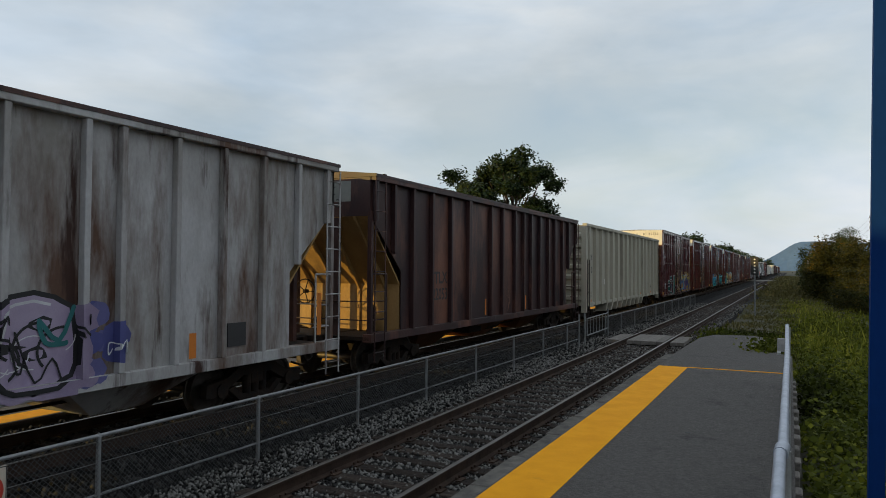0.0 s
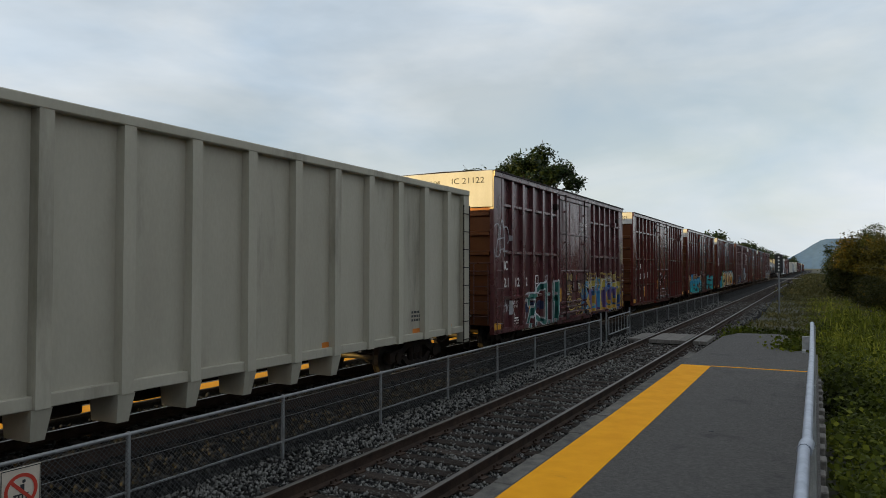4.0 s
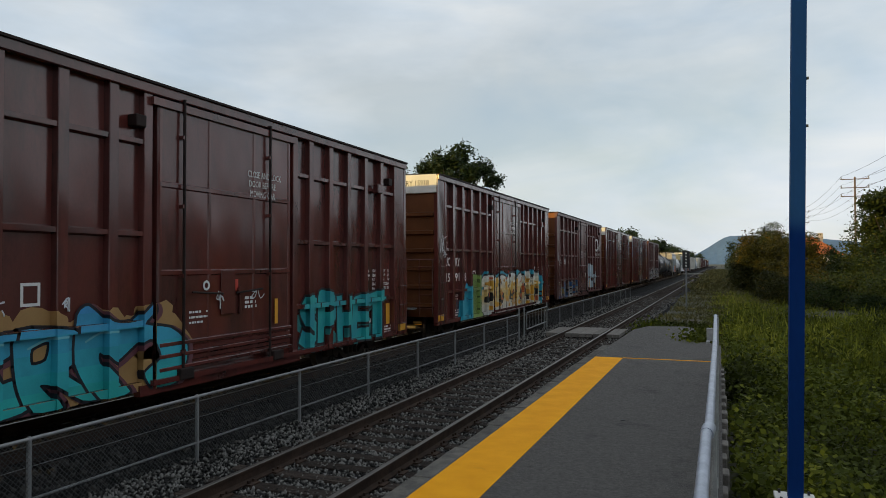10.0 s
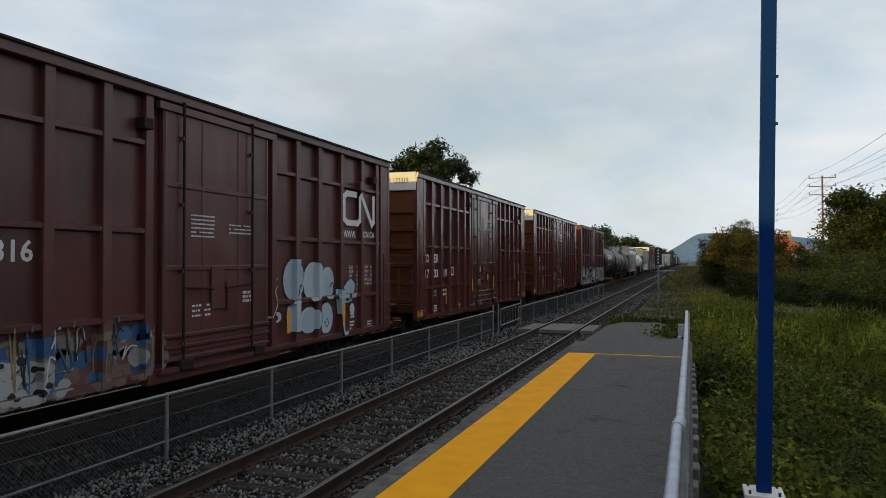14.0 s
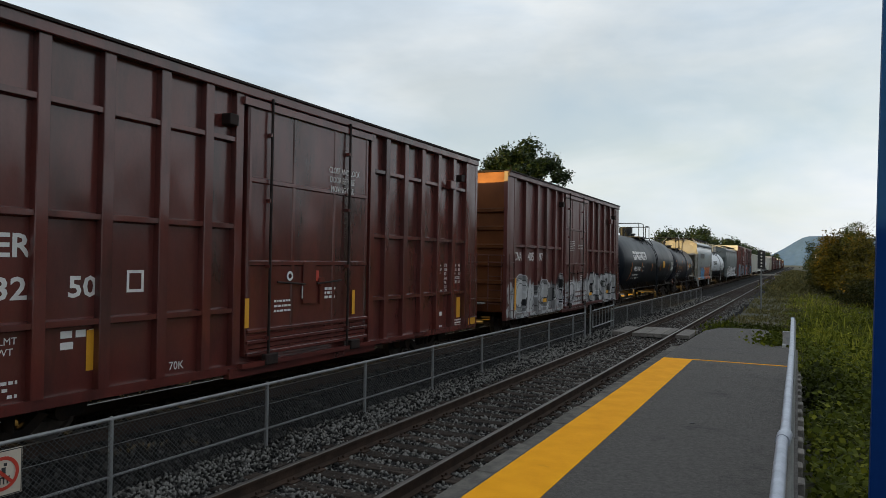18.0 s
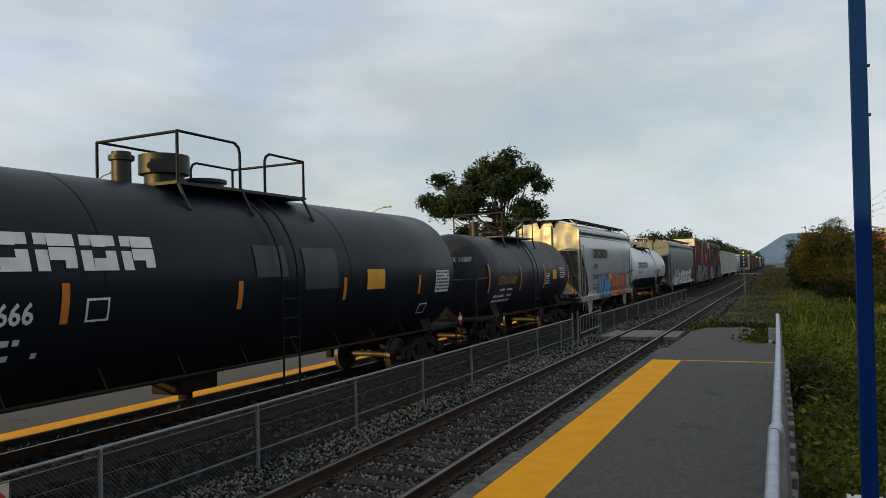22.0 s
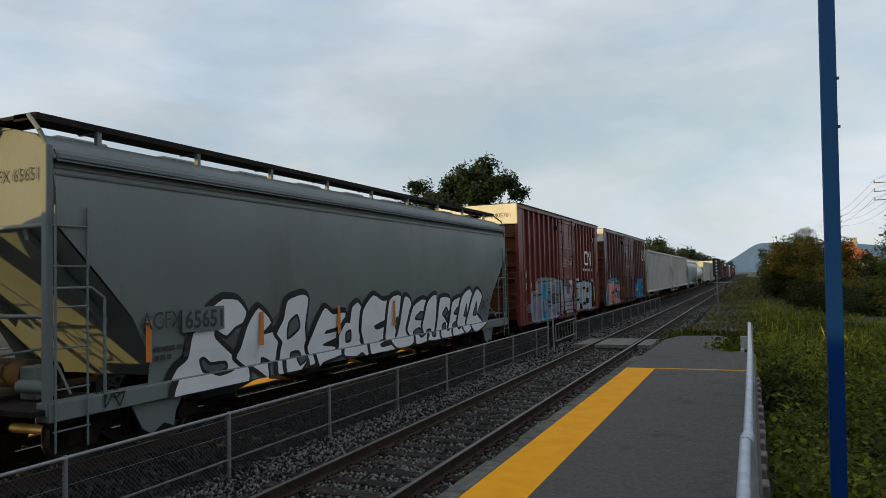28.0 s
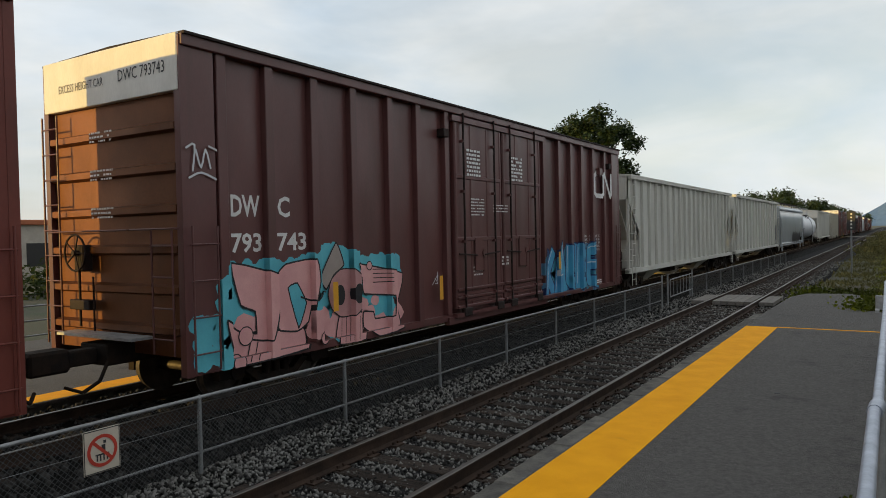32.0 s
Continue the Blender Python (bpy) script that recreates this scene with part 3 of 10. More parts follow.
def stones(n, x0, x1, y0, y1, size, seed, skip=()):
    r = np.random.default_rng(seed)
    p = np.stack([r.uniform(x0, x1, n), y0 + (y1 - y0) * r.uniform(0, 1, n) ** 1.5, np.full(n, -0.60)], 1)
    for a, b in skip:
        keep = (p[:, 0] < a) | (p[:, 0] > b)
        p = p[keep]
    n = len(p)
    p[:, 2] += r.uniform(-0.015, 0.025, n) + np.where(np.abs(p[:, 0] - NEAR_X) < 1.34, -0.020, 0.008)
    base = np.array([(1, 0, 0), (0, 1, 0), (-1, 0, 0), (0, -1, 0), (0, 0, 1), (0, 0, -1)], float)
    s = size * r.uniform(0.55, 1.35, (n, 1, 1))
    v = base[None] * s * r.uniform(0.5, 1.2, (n, 6, 1))
    ang = r.uniform(0, 6.28, n)
    tl = r.uniform(-0.8, 0.8, n)
    c, sn, ct, st = np.cos(ang)[:, None], np.sin(ang)[:, None], np.cos(tl)[:, None], np.sin(tl)[:, None]
    x, y, z = v[..., 0], v[..., 1] * ct - v[..., 2] * st, v[..., 1] * st + v[..., 2] * ct
    v = np.stack([x * c - y * sn, x * sn + y * c, z], -1) + p[:, None]
    f = np.array([(0, 1, 4), (1, 2, 4), (2, 3, 4), (3, 0, 4), (1, 0, 5), (2, 1, 5), (3, 2, 5), (0, 3, 5)])
    f = (f[None] + (np.arange(n) * 6)[:, None, None]).reshape(-1, 3)
    return v.reshape(-1, 3), f


def stone_stuff(n, x0, x1, y0, y1, size, seed, mk="stone_loose"):
    v, f = stones(n, x0, x1, y0, y1, size, seed)
    m_ = M[mk]
    tagged(bulk("ballast_stones", v, f, m_), "loose grey crushed stones between the rails", "ballast", kind="stuff")


M["stone_loose"] = leafy("ballast_stones", (0.004, 0.004, 0.004), (0.019, 0.018, 0.0175), (0.19, 0.185, 0.175), 0.95, 0.95, 0.5, 0.0)
stone_stuff(44000, -6.75, -2.95, 2.5, 18, 0.030, 11)
stone_stuff(22000, -6.85, -2.95, 18, 60, 0.042, 12)
# stones under the train, coloured nearly black for the shade there
M["stone_shaded"] = leafy("oily_stones", (0.003, 0.003, 0.003), (0.012, 0.0115, 0.011), (0.05, 0.047, 0.044), 0.9, 0.95, 0.5, 0.0)
stone_stuff(15000, -11.3, -6.75, 2, 60, 0.042, 13, "stone_shaded")


# ---- tracks ----
def railway_track(cx, label, near):
    tr = thing("railway_track", label, "railway track", "pair of tracks", "structure", (cx, 0, 0))
    for sx in (-1, 1):
        web = MB()
        x = sx * 0.7525
        prof = [(x - 0.07, RAIL_Z - 0.17), (x + 0.07, RAIL_Z - 0.17), (x + 0.07, RAIL_Z - 0.155), (x + 0.012, RAIL_Z - 0.135), (x + 0.012, RAIL_Z - 0.045),
                (x + 0.036, RAIL_Z - 0.035), (x + 0.037, RAIL_Z - 0.006), (x - 0.037, RAIL_Z - 0.006), (x - 0.036, RAIL_Z - 0.035), (x - 0.012, RAIL_Z - 0.045), (x - 0.012, RAIL_Z - 0.135), (x - 0.07, RAIL_Z - 0.155)]
        web.prism(prof, 1, -100, 900)
        rail = part("rail", web, M["rail_side"], tr, "rusty steel rail with a polished head")
        part("rail_head", MB().prism([(x - 0.033, RAIL_Z - 0.005), (x + 0.033, RAIL_Z - 0.005), (x + 0.026, RAIL_Z), (x - 0.026, RAIL_Z)], 1, -100, 900), M["rail_top"], rail, "worn shiny running surface")
    tie = MB().box(-1.3, -0.115, -0.18, 1.3, 0.115, 0, 0.012).data("sleeper", M["wood"])
    pl = MB()
    for sx in (-1, 1):
        x = sx * 0.7525
        pl.box(x - 0.17, -0.09, 0, x + 0.17, 0.09, 0.018)
        for dx in (-0.1, 0.1):
            for dy in (-0.05, 0.05):
                pl.box(x + dx - 0.014, dy - 0.014, 0.018, x + dx + 0.014, dy + 0.014, 0.05)
    pl = pl.data("tie_plates", M["rail_side"])
    y, r = 2.0, random.Random(int(-cx * 10))
    rest, rest_p = MB(), MB()
    while y < 260:
        z = RAIL_Z - 0.172 + r.uniform(-0.006, 0.002)
        if near and y < 46:
            t = part("sleeper", tie, None, tr)
            t.location, t.rotation_euler = (r.uniform(-0.04, 0.04), y, z), (0, 0, r.uniform(-0.012, 0.012))
            q = part("tie_plates", pl, None, t)
        else:
            rest.box(-1.3, y - 0.115, z - 0.15, 1.3, y + 0.115, z)
        y += 0.52 + r.uniform(-0.03, 0.03)
    tagged(part("far_sleepers", rest, M["wood"], tr), kind="stuff")
    return tr


railway_track(NEAR_X, "empty railway track with rusty rails on dark wooden sleepers", True)
railway_track(FAR_X, "railway track under the freight train, on stone ballast", False)

# planks of a foot crossing between and beside the near rails
crossing = thing("plank_crossing", "weathered grey timber foot crossing laid between the rails", "crossing", kind="structure")
for k in range(5):
    x = NEAR_X - 0.60 + k * 0.25
    part("plank", MB().box(x, 25.6, RAIL_Z - 0.15, x + 0.235, 28.2, RAIL_Z - 0.012 + 0.004 * (k % 2), 0.01), M["plank"], crossing)
for x in (NEAR_X + 0.86, NEAR_X + 1.09, NEAR_X - 1.09, NEAR_X - 1.32):
    part("plank", MB().box(x, 25.7, RAIL_Z - 0.15, x + 0.22, 28.1, RAIL_Z - 0.02, 0.01), M["plank"], crossing)

# ---- platform ----
EDGE, Y_LINE = -2.80, 16.05
platform = thing("platform", "low grey asphalt station platform with a yellow edge stripe", "platform", kind="structure")
part("deck", MB().prism([(-2.6, -14), (0.02, -14), (0.02, 19.3), (-0.45, 20.2), (-0.75, 24.2), (-1.1, 24.75), (-2.2, 24.5), (-2.52, 23.2), (-2.62, 18)], 2, -0.9, 0.0), M["asphalt"], platform, "dark grey asphalt surface")
r_ = random.Random(3)
y = -14.0
while y < Y_LINE + 2.2:
    w = 1.2
    part("coping_stone", MB().box(EDGE + r_.uniform(-0.02, 0.02), y, -0.34, -2.595, y + w - 0.015, 0.002 + r_.uniform(-0.006, 0.004), 0.015), M["coping"], platform)
    y += w
part("coping_base", MB().box(EDGE + 0.05, -14, -0.9, -2.61, 24, -0.34), M["coping"], platform)
part("edge_stripe", MB().box(-2.585, -14, -0.02, -1.985, Y_LINE, 0.005), M["yellow"], platform, "worn yellow tactile warning stripe")
part("end_stripe", MB().box(-1.985, Y_LINE - 0.05, -0.02, -0.08, Y_LINE + 0.04, 0.005), M["yellow"], platform, "thin yellow line across the platform")
part("drain_spot", MB().rod((-1.20, 9.66, -0.01), (-1.20, 9.66, 0.006), 0.035, 10), M["black"], platform, "small black spot on the asphalt")
# cross beams whose ends stick out under the railing
y = -6.0
while y < 15.5:
    part("beam_end", MB().box(-0.02, y, -0.20, 0.075 + r_.uniform(-0.01, 0.02), y + 0.24, -0.03, 0.012), M["plank"], platform)
    y += 0.62


def chain_link(y0, y1, z0, z1, x, pitch=0.07, w=0.0016):
    """A woven wire mesh in the plane x: two sets of slanting wires."""
    mb = MB()
    h = z1 - z0
    for s in (1, -1):
        y = y0 - h
        while y < y1 + h:
            a, b = y, y + s * h
            lo, hi = (z0, z1)
            pa, pb = [a, lo], [b, hi]
            for q, o in ((pa, pb), (pb, pa)):
                for lim, less in ((y0, True), (y1, False)):
                    if (q[0] < lim) == less and q[0] != lim:
                        t = (lim - q[0]) / (o[0] - q[0]) if o[0] != q[0] else 2
                        if 0 <= t <= 1:
                            q[1] = q[1] + t * (o[1] - q[1])
                            q[0] = lim
                        else:
                            q[0] = None
                            break
                if q[0] is None:
                    break
            if pa[0] is not None and pb[0] is not None and abs(pa[1] - pb[1]) > 0.01:
                d = w * 1.6
                mb.add([(x + s * w, pa[0] - d, pa[1]), (x + s * w, pa[0] + d, pa[1]), (x + s * w, pb[0] + d, pb[1]), (x + s * w, pb[0] - d, pb[1])], [(0, 1, 2, 3)])
            y += pitch
    return mb


# ---- galvanised railing beside the platform ----
railing = thing("railing", "galvanised pipe railing with wire mesh panels along the platform", "railing", at=(-0.07, 0, 0))
ys = [-4.6, -2.3, 0.0, 2.3, 4.6, 7.05, 9.5, 11.95, 14.4]
for i, y in enumerate(ys):
    part("post", MB().rod((0.03, y, -0.05), (0.03, y, 1.05), 0.026, 8), M["galv"], railing)
part("top_rail", MB().path([(0.0, -4.6, 1.075), (0.0, 4.55, 1.075)], 0.031, 10), M["galv_bright"], railing, "bright galvanised handrail")
part("top_rail", MB().path([(0.012, 4.5, 1.055), (0.018, 9.5, 1.065), (0.0, 14.45, 1.07)], 0.030, 10), M["galv_bright"], railing, "bright galvanised handrail")
part("rail_end_cap", MB().rod((0.0, 14.45, 1.07), (0.0, 14.50, 1.07), 0.038, 10), M["galv_bright"], railing)
part("sleeve", MB().rod((0.003, 4.42, 1.07), (0.014, 4.66, 1.06), 0.040, 10), M["galv_bright"], railing)
part("bottom_rail", MB().path([(0.03, -4.6, 0.09), (0.03, 14.4, 0.09)], 0.02, 6), M["galv"], railing)
for a, b in zip(ys, ys[1:]):
    part("mesh_panel", chain_link(a + 0.03, b - 0.03, 0.09, 1.04, 0.034, 0.055, 0.0022), M["galv"], railing)
# a fallen bracket hangs on the railing's far end
part("bracket", MB().box(-0.16, 14.2, 0.62, 0.0, 14.26, 0.86, 0.01).box(-0.16, 13.9, 0.60, -0.1, 14.3, 0.64), M["galv"], railing, "bent sheet-metal bracket")

# ---- chain-link fence between the tracks ----
FENCE_X = -6.6
fence = thing("chain_link_fence", "low galvanised chain-link fence standing between the two tracks", "fence", at=(FENCE_X, 0, 0))
post_me = MB().rod((0, 0, -0.62), (0, 0, 0.27), 0.026, 8).rod((0, 0, 0.27), (0, 0, 0.31), 0.032, 8, 0.012).data("post", M["galv_fence"])
fy = [5.30 + 2.52 * i for i in range(-5, 8)] + [24.4]
for y in fy:
    part("post", post_me, None, fence, at=(0, y, 0))
for a, b in zip(fy, fy[1:]):
    part("top_rail", MB().rod((0.0, a, 0.28), (0.0, b, 0.28), 0.021, 8), M["galv_fence"], fence)
    part("bottom_rail", MB().rod((0.0, a, -0.34), (0.0, b, -0.34), 0.015, 6), M["galv_fence"], fence)
    part("tension_wire", MB().rod((0.012, a, 0.0), (0.012, b, 0.0), 0.004, 4), M["galv_fence"], fence)
    part("mesh_panel", chain_link(a, b, -0.52, 0.27, 0.02, 0.06, 0.0026), M["wire"], fence)
fence2 = thing("chain_link_fence", "dense dark chain-link fence continuing past the foot crossing", "fence", at=(FENCE_X, 0, 0))
fy2 = [28.75 + 3.0 * i for i in range(11)]
for y in fy2:
    part("post", MB().rod((-0.1, y, -0.62), (-0.1, y, 0.18), 0.03, 8), M["galv_fence"], fence2)
for a, b in zip(fy2, fy2[1:]):
    part("top_rail", MB().rod((-0.1, a, 0.15), (-0.1, b, 0.15), 0.02, 6), M["galv_fence"], fence2)
    part("mesh_panel", chain_link(a, b, -0.55, 0.15, -0.08, 0.075, 0.006), M["wire_dark"], fence2)
# the swung-open gate leaf at the foot crossing
gate = thing("fence_gate", "small open gate of grey tubing at the foot crossing", "gate", at=(FENCE_X, 0, 0))
for y, x in ((24.42, 0.0), (25.15, 0.0), (28.72, 0.0)):
    part("gate_post", MB().rod((x, y, -0.62), (x, y, 0.5), 0.032, 8), M["galv_fence"], gate)
part("gate_frame", MB().path([(0.05, 25.3, -0.30), (0.05, 25.3, 0.30), (0.05, 28.55, 0.34), (0.05, 28.55, -0.26), (0.05, 25.3, -0.30)], 0.022, 6), M["galv_fence"], gate)
for k in range(1, 7):
    f = k / 7
    part("picket", MB().rod((0.05, 25.3 + 3.25 * f, -0.29), (0.05, 25.3 + 3.25 * f, 0.31), 0.011, 5), M["galv_fence"], gate)

# warning sign wired to the fence
sign = thing("warning_sign", "small white sign with a red prohibition ring on the fence", "sign", at=(FENCE_X + 0.05, 3.90, 0.015))
part("panel", MB().box(0, 0, -0.215, 0.006, 0.385, 0.215, 0.002), M["sign_cream"], sign)


def ring(cy, cz, r0, r1, x, n=40):
    vs = [(x, cy + r * math.cos(2 * math.pi * k / n), cz + r * math.sin(2 * math.pi * k / n)) for k in range(n) for r in (r0, r1)]
    return MB().add(vs, [(2 * k, 2 * k + 1, (2 * k + 3) % (2 * n), (2 * k + 2) % (2 * n)) for k in range(n)])


part("border", MB().add([(0.0085, *q) for q in ((0.005, -0.21), (0.38, -0.21), (0.38, 0.21), (0.005, 0.21), (0.014, -0.2), (0.371, -0.2), (0.371, 0.2), (0.014, 0.2))],
     [(0, 1, 5, 4), (1, 2, 6, 5), (2, 3, 7, 6), (3, 0, 4, 7)]), M["decal_dark"], sign)
part("red_ring", ring(0.1925, 0.0, 0.125, 0.158, 0.0125), M["decal_red"], sign, "red prohibition ring")
part("red_bar", MB().add([(0.0115, 0.1925 + a, b) for a, b in ((-0.105, 0.083), (-0.083, 0.105), (0.105, -0.083), (0.083, -0.105))], [(0, 1, 2, 3)]), M["decal_red"], sign)
pic = MB()
for k, (a, b, c, d) in enumerate(((0.205, 0.065, 0.235, 0.095), (0.185, -0.02, 0.225, 0.055), (0.12, -0.045, 0.265, -0.03), (0.13, -0.1, 0.145, -0.045), (0.165, -0.1, 0.18, -0.045), (0.20, -0.1, 0.215, -0.045), (0.235, -0.1, 0.25, -0.045))):
    x = 0.0092 + 0.0002 * k
    pic.add([(x, a, b), (x, c, b), (x, c, d), (x, a, d)], [(0, 1, 2, 3)])
part("pictogram", pic, M["decal_dark"], sign, "plain black pictogram shapes")

# ---- blue steel post ----
post = thing("steel_post", "tall blue-painted square steel post on a white-topped footing", "post", at=(0.612, 7.0, 0.0))
lean = 0.018
part("shaft", MB().add([(sx * 0.06 + lean * z, sy * 0.06, z) for z in (0.0, 9.0) for sx, sy in ((-1, -1), (1, -1), (1, 1), (-1, 1))],
     [(0, 1, 5, 4), (1, 2, 6, 5), (2, 3, 7, 6), (3, 0, 4, 7), (4, 5, 6, 7), (3, 2, 1, 0)]), M["blue"], post)
part("base_plate", MB().box(-0.165, -0.165, -0.045, 0.165, 0.165, -0.002, 0.004), M["sign_white"], post, "white-painted top of the footing")
part("footing", MB().box(-0.16, -0.16, -1.2, 0.16, 0.16, -0.047, 0.01), M["blue"], post, "blue-painted footing block")
for dx in (-0.12, 0.12):
    for dy in (-0.12, 0.12):
        part("anchor_bolt", MB().rod((dx, dy, -0.005), (dx, dy, 0.03), 0.012, 6), M["bolt"], post)
for z in (2.10, 3.27, 3.69, 4.6):
    part("side_bolt", MB().rod((0.06 + lean * z, -0.04, z), (0.08 + lean * z, -0.04, z), 0.013, 6), M["bolt"], post)

# ---- the platform across the line ----
far_pf = thing("far_platform", "sunlit low platform with a yellow stripe across the tracks", "platform", kind="structure")
part("deck", MB().box(-19, -60, -0.56, -11.50, 120, -0.50), M["asphalt"], far_pf)
part("edge_wall", MB().box(-18.9, -60, -0.9, -11.53, 120, -0.562), M["coping"], far_pf)
part("edge_stripe", MB().box(-12.10, -60, -0.51, -11.56, 120, -0.494), M["yellow"], far_pf, "yellow warning stripe")

# ---- the street side beyond the far platform ----
POST = MB().rod((0, 0, -0.1), (0, 0, 1.2), 0.035, 6).data("post", M["lamp_grey"])
shed = thing("low_building", "low pale building with dark windows across the street", "building", at=(-62, 40, -0.8))
part("wall", MB().box(-6, -16, 0, 6, 16, 4.2), M["wall"], shed)
part("roof", MB().box(-6.3, -16.3, 4.2, 6.3, 16.3, 4.6, 0.05), M["roof"], shed, "orange-brown flat roof edge")
for k in range(8):
    part("window", MB().box(6.0, -14.6 + 3.8 * k, 1.0, 6.04, -12.4 + 3.8 * k, 2.8), M["black"], shed)
street_fence = thing("street_fence", "low grey fence along the far platform", "fence", at=(-19.6, 0, -0.8))
for k in range(40):
    part("post", POST, None, street_fence, at=(0, -20 + 2.5 * k, 0))
for z in (0.35, 0.75, 1.15):
    part("rail", MB().rod((0, -20, z), (0, 77.5, z), 0.025, 5), M["lamp_grey"], street_fence)

# ---- trees and bushes ----
def clumps(r, mids, per, spread, size, tilt=1.0, aspect=0.55, flat=0.0, thin=1.0):
    """Leaves in tufts about the given middles; thin: how flat a tuft lies."""
    p = np.repeat(mids, per, 0) + r.normal(size=(len(mids) * per, 3)) * spread * np.array((1, 1, thin))
    return leaves(p, size, r, tilt, aspect, flat)


def broad_tree(at, height, crown_r, seed, label, mat, tufts=900, per=26, tuft=0.34, leaf=0.26, trunk_r=0.28, low=0.28, lumps=14, squash=0.8, fat=(0.24, 0.40), lobes=()):
    r = np.random.default_rng(seed)
    tree = thing("tree", label, "tree", at=at)
    mb = MB()
    top = Vector((0, 0, height * 0.62))
    mb.rod((0, 0, -0.5), (0, 0, height * low), trunk_r, 8, trunk_r * 0.75).rod((0, 0, height * low), top, trunk_r * 0.75, 8, trunk_r * 0.3)
    ends = []
    for k in range(lumps):
        a, e = 2.4 * k + r.uniform(-0.3, 0.3), r.uniform(-0.55, 1.25)
        f = r.uniform(0.6, 0.98)
        end = np.array([math.cos(a) * math.cos(e) * crown_r * f, math.sin(a) * math.cos(e) * crown_r * f, height * 0.60 + math.sin(e) * height * 0.40 * f * squash])
        if lobes:
            cy, cz_, rr, rz_ = lobes[0] if k < lumps * 0.79 else lobes[1]
            e = r.uniform(-0.75, 1.45)
            f = r.uniform(0.5, 1.0)
            end = np.array([cy * 0.94 + math.cos(a) * math.cos(e) * rr * f, cy * 0.35 + math.sin(a) * math.cos(e) * rr * f, cz_ + math.sin(e) * rz_ * f])
        base = np.array([0, 0, height * (low + 0.28 * r.uniform(0, 1))])
        mid = base * 0.45 + end * 0.55 + np.array([0, 0, -0.04 * height])
        mb.rod(base, mid, trunk_r * 0.32, 6, trunk_r * 0.18).rod(mid, end, trunk_r * 0.18, 5, trunk_r * 0.05)
        ends.append((mid * 0.3 + end * 0.7, r.uniform(*fat) * crown_r))
    part("trunk", mb, M["bark"], tree)
    mids = []
    for end, rad in ends:
        n = tufts // lumps
        q = r.normal(size=(n, 3))
        q /= np.linalg.norm(q, axis=1, keepdims=True)
        q[:, 2] *= 0.8
        mids.append(end + q * rad * r.uniform(0.25, 1.12, (n, 1)))
    v, f = clumps(r, np.concatenate(mids), per, tuft, leaf, flat=1.6, thin=0.7)
    bulk("crown", v, f, mat, tree)
    return tree


broad_tree((-25.6, 69.0, -0.8), 16.4, 5.6, 5, "large broad-leaved tree standing alone behind the train", M["leaf_tree"], tufts=1900, per=22, tuft=0.26, leaf=0.36, lumps=54, squash=0.94, fat=(0.14, 0.25), lobes=((-0.8, 10.3, 6.9, 6.3), (-6.6, 10.9, 2.9, 3.1)))


def bush(at, rx, ry, h, seed, label, mat, n=220, per=22, tuft=0.28, leaf=0.2, group="trackside thicket", name="bush"):
    r = np.random.default_rng(seed)
    b = thing(name, label, "bush" if name == "bush" else "tree", group, at=at)
    mb = MB()
    for k in range(5):
        a = r.uniform(0, 6.28)
        mb.rod((r.uniform(-0.2, 0.2), r.uniform(-0.2, 0.2), -0.4), (math.cos(a) * rx * 0.5, math.sin(a) * ry * 0.5, h * 0.7), 0.05 + 0.008 * h, 5, 0.015)
    part("stem", mb, M["bark"], b)
    # shoots that rise from the ground, each with layered sprays that lean outwards
    k = 16
    ang, rad = r.uniform(0, 6.283, k), r.uniform(0.1, 0.85, k) ** 0.7
    tall = h * r.uniform(0.55, 1.42, k) * (1.08 - 0.45 * rad)
    w = r.integers(0, k, n)
    u = r.uniform(0.02, 1.0, n) ** 0.8
    girth = (0.12 + 0.30 * np.sin(np.clip(u * 1.15, 0, 1) * math.pi) ** 0.7) * (1.15 - 0.6 * u)
    q = r.uniform(0, 6.283, n)
    s_ = girth * r.uniform(0.45, 1.0, n)
    p = np.stack([(np.cos(ang[w]) * rad[w] * (0.75 + 0.25 * u) + np.cos(q) * s_) * rx, (np.sin(ang[w]) * rad[w] * (0.75 + 0.25 * u) + np.sin(q) * s_) * ry, u * tall[w]], 1)
    p[:, 2] = np.maximum(p[:, 2], 0.10)
    v, f = clumps(r, p, per, tuft, leaf, flat=1.5, thin=0.45)
    bulk("foliage", v, f, mat, b)
    return b


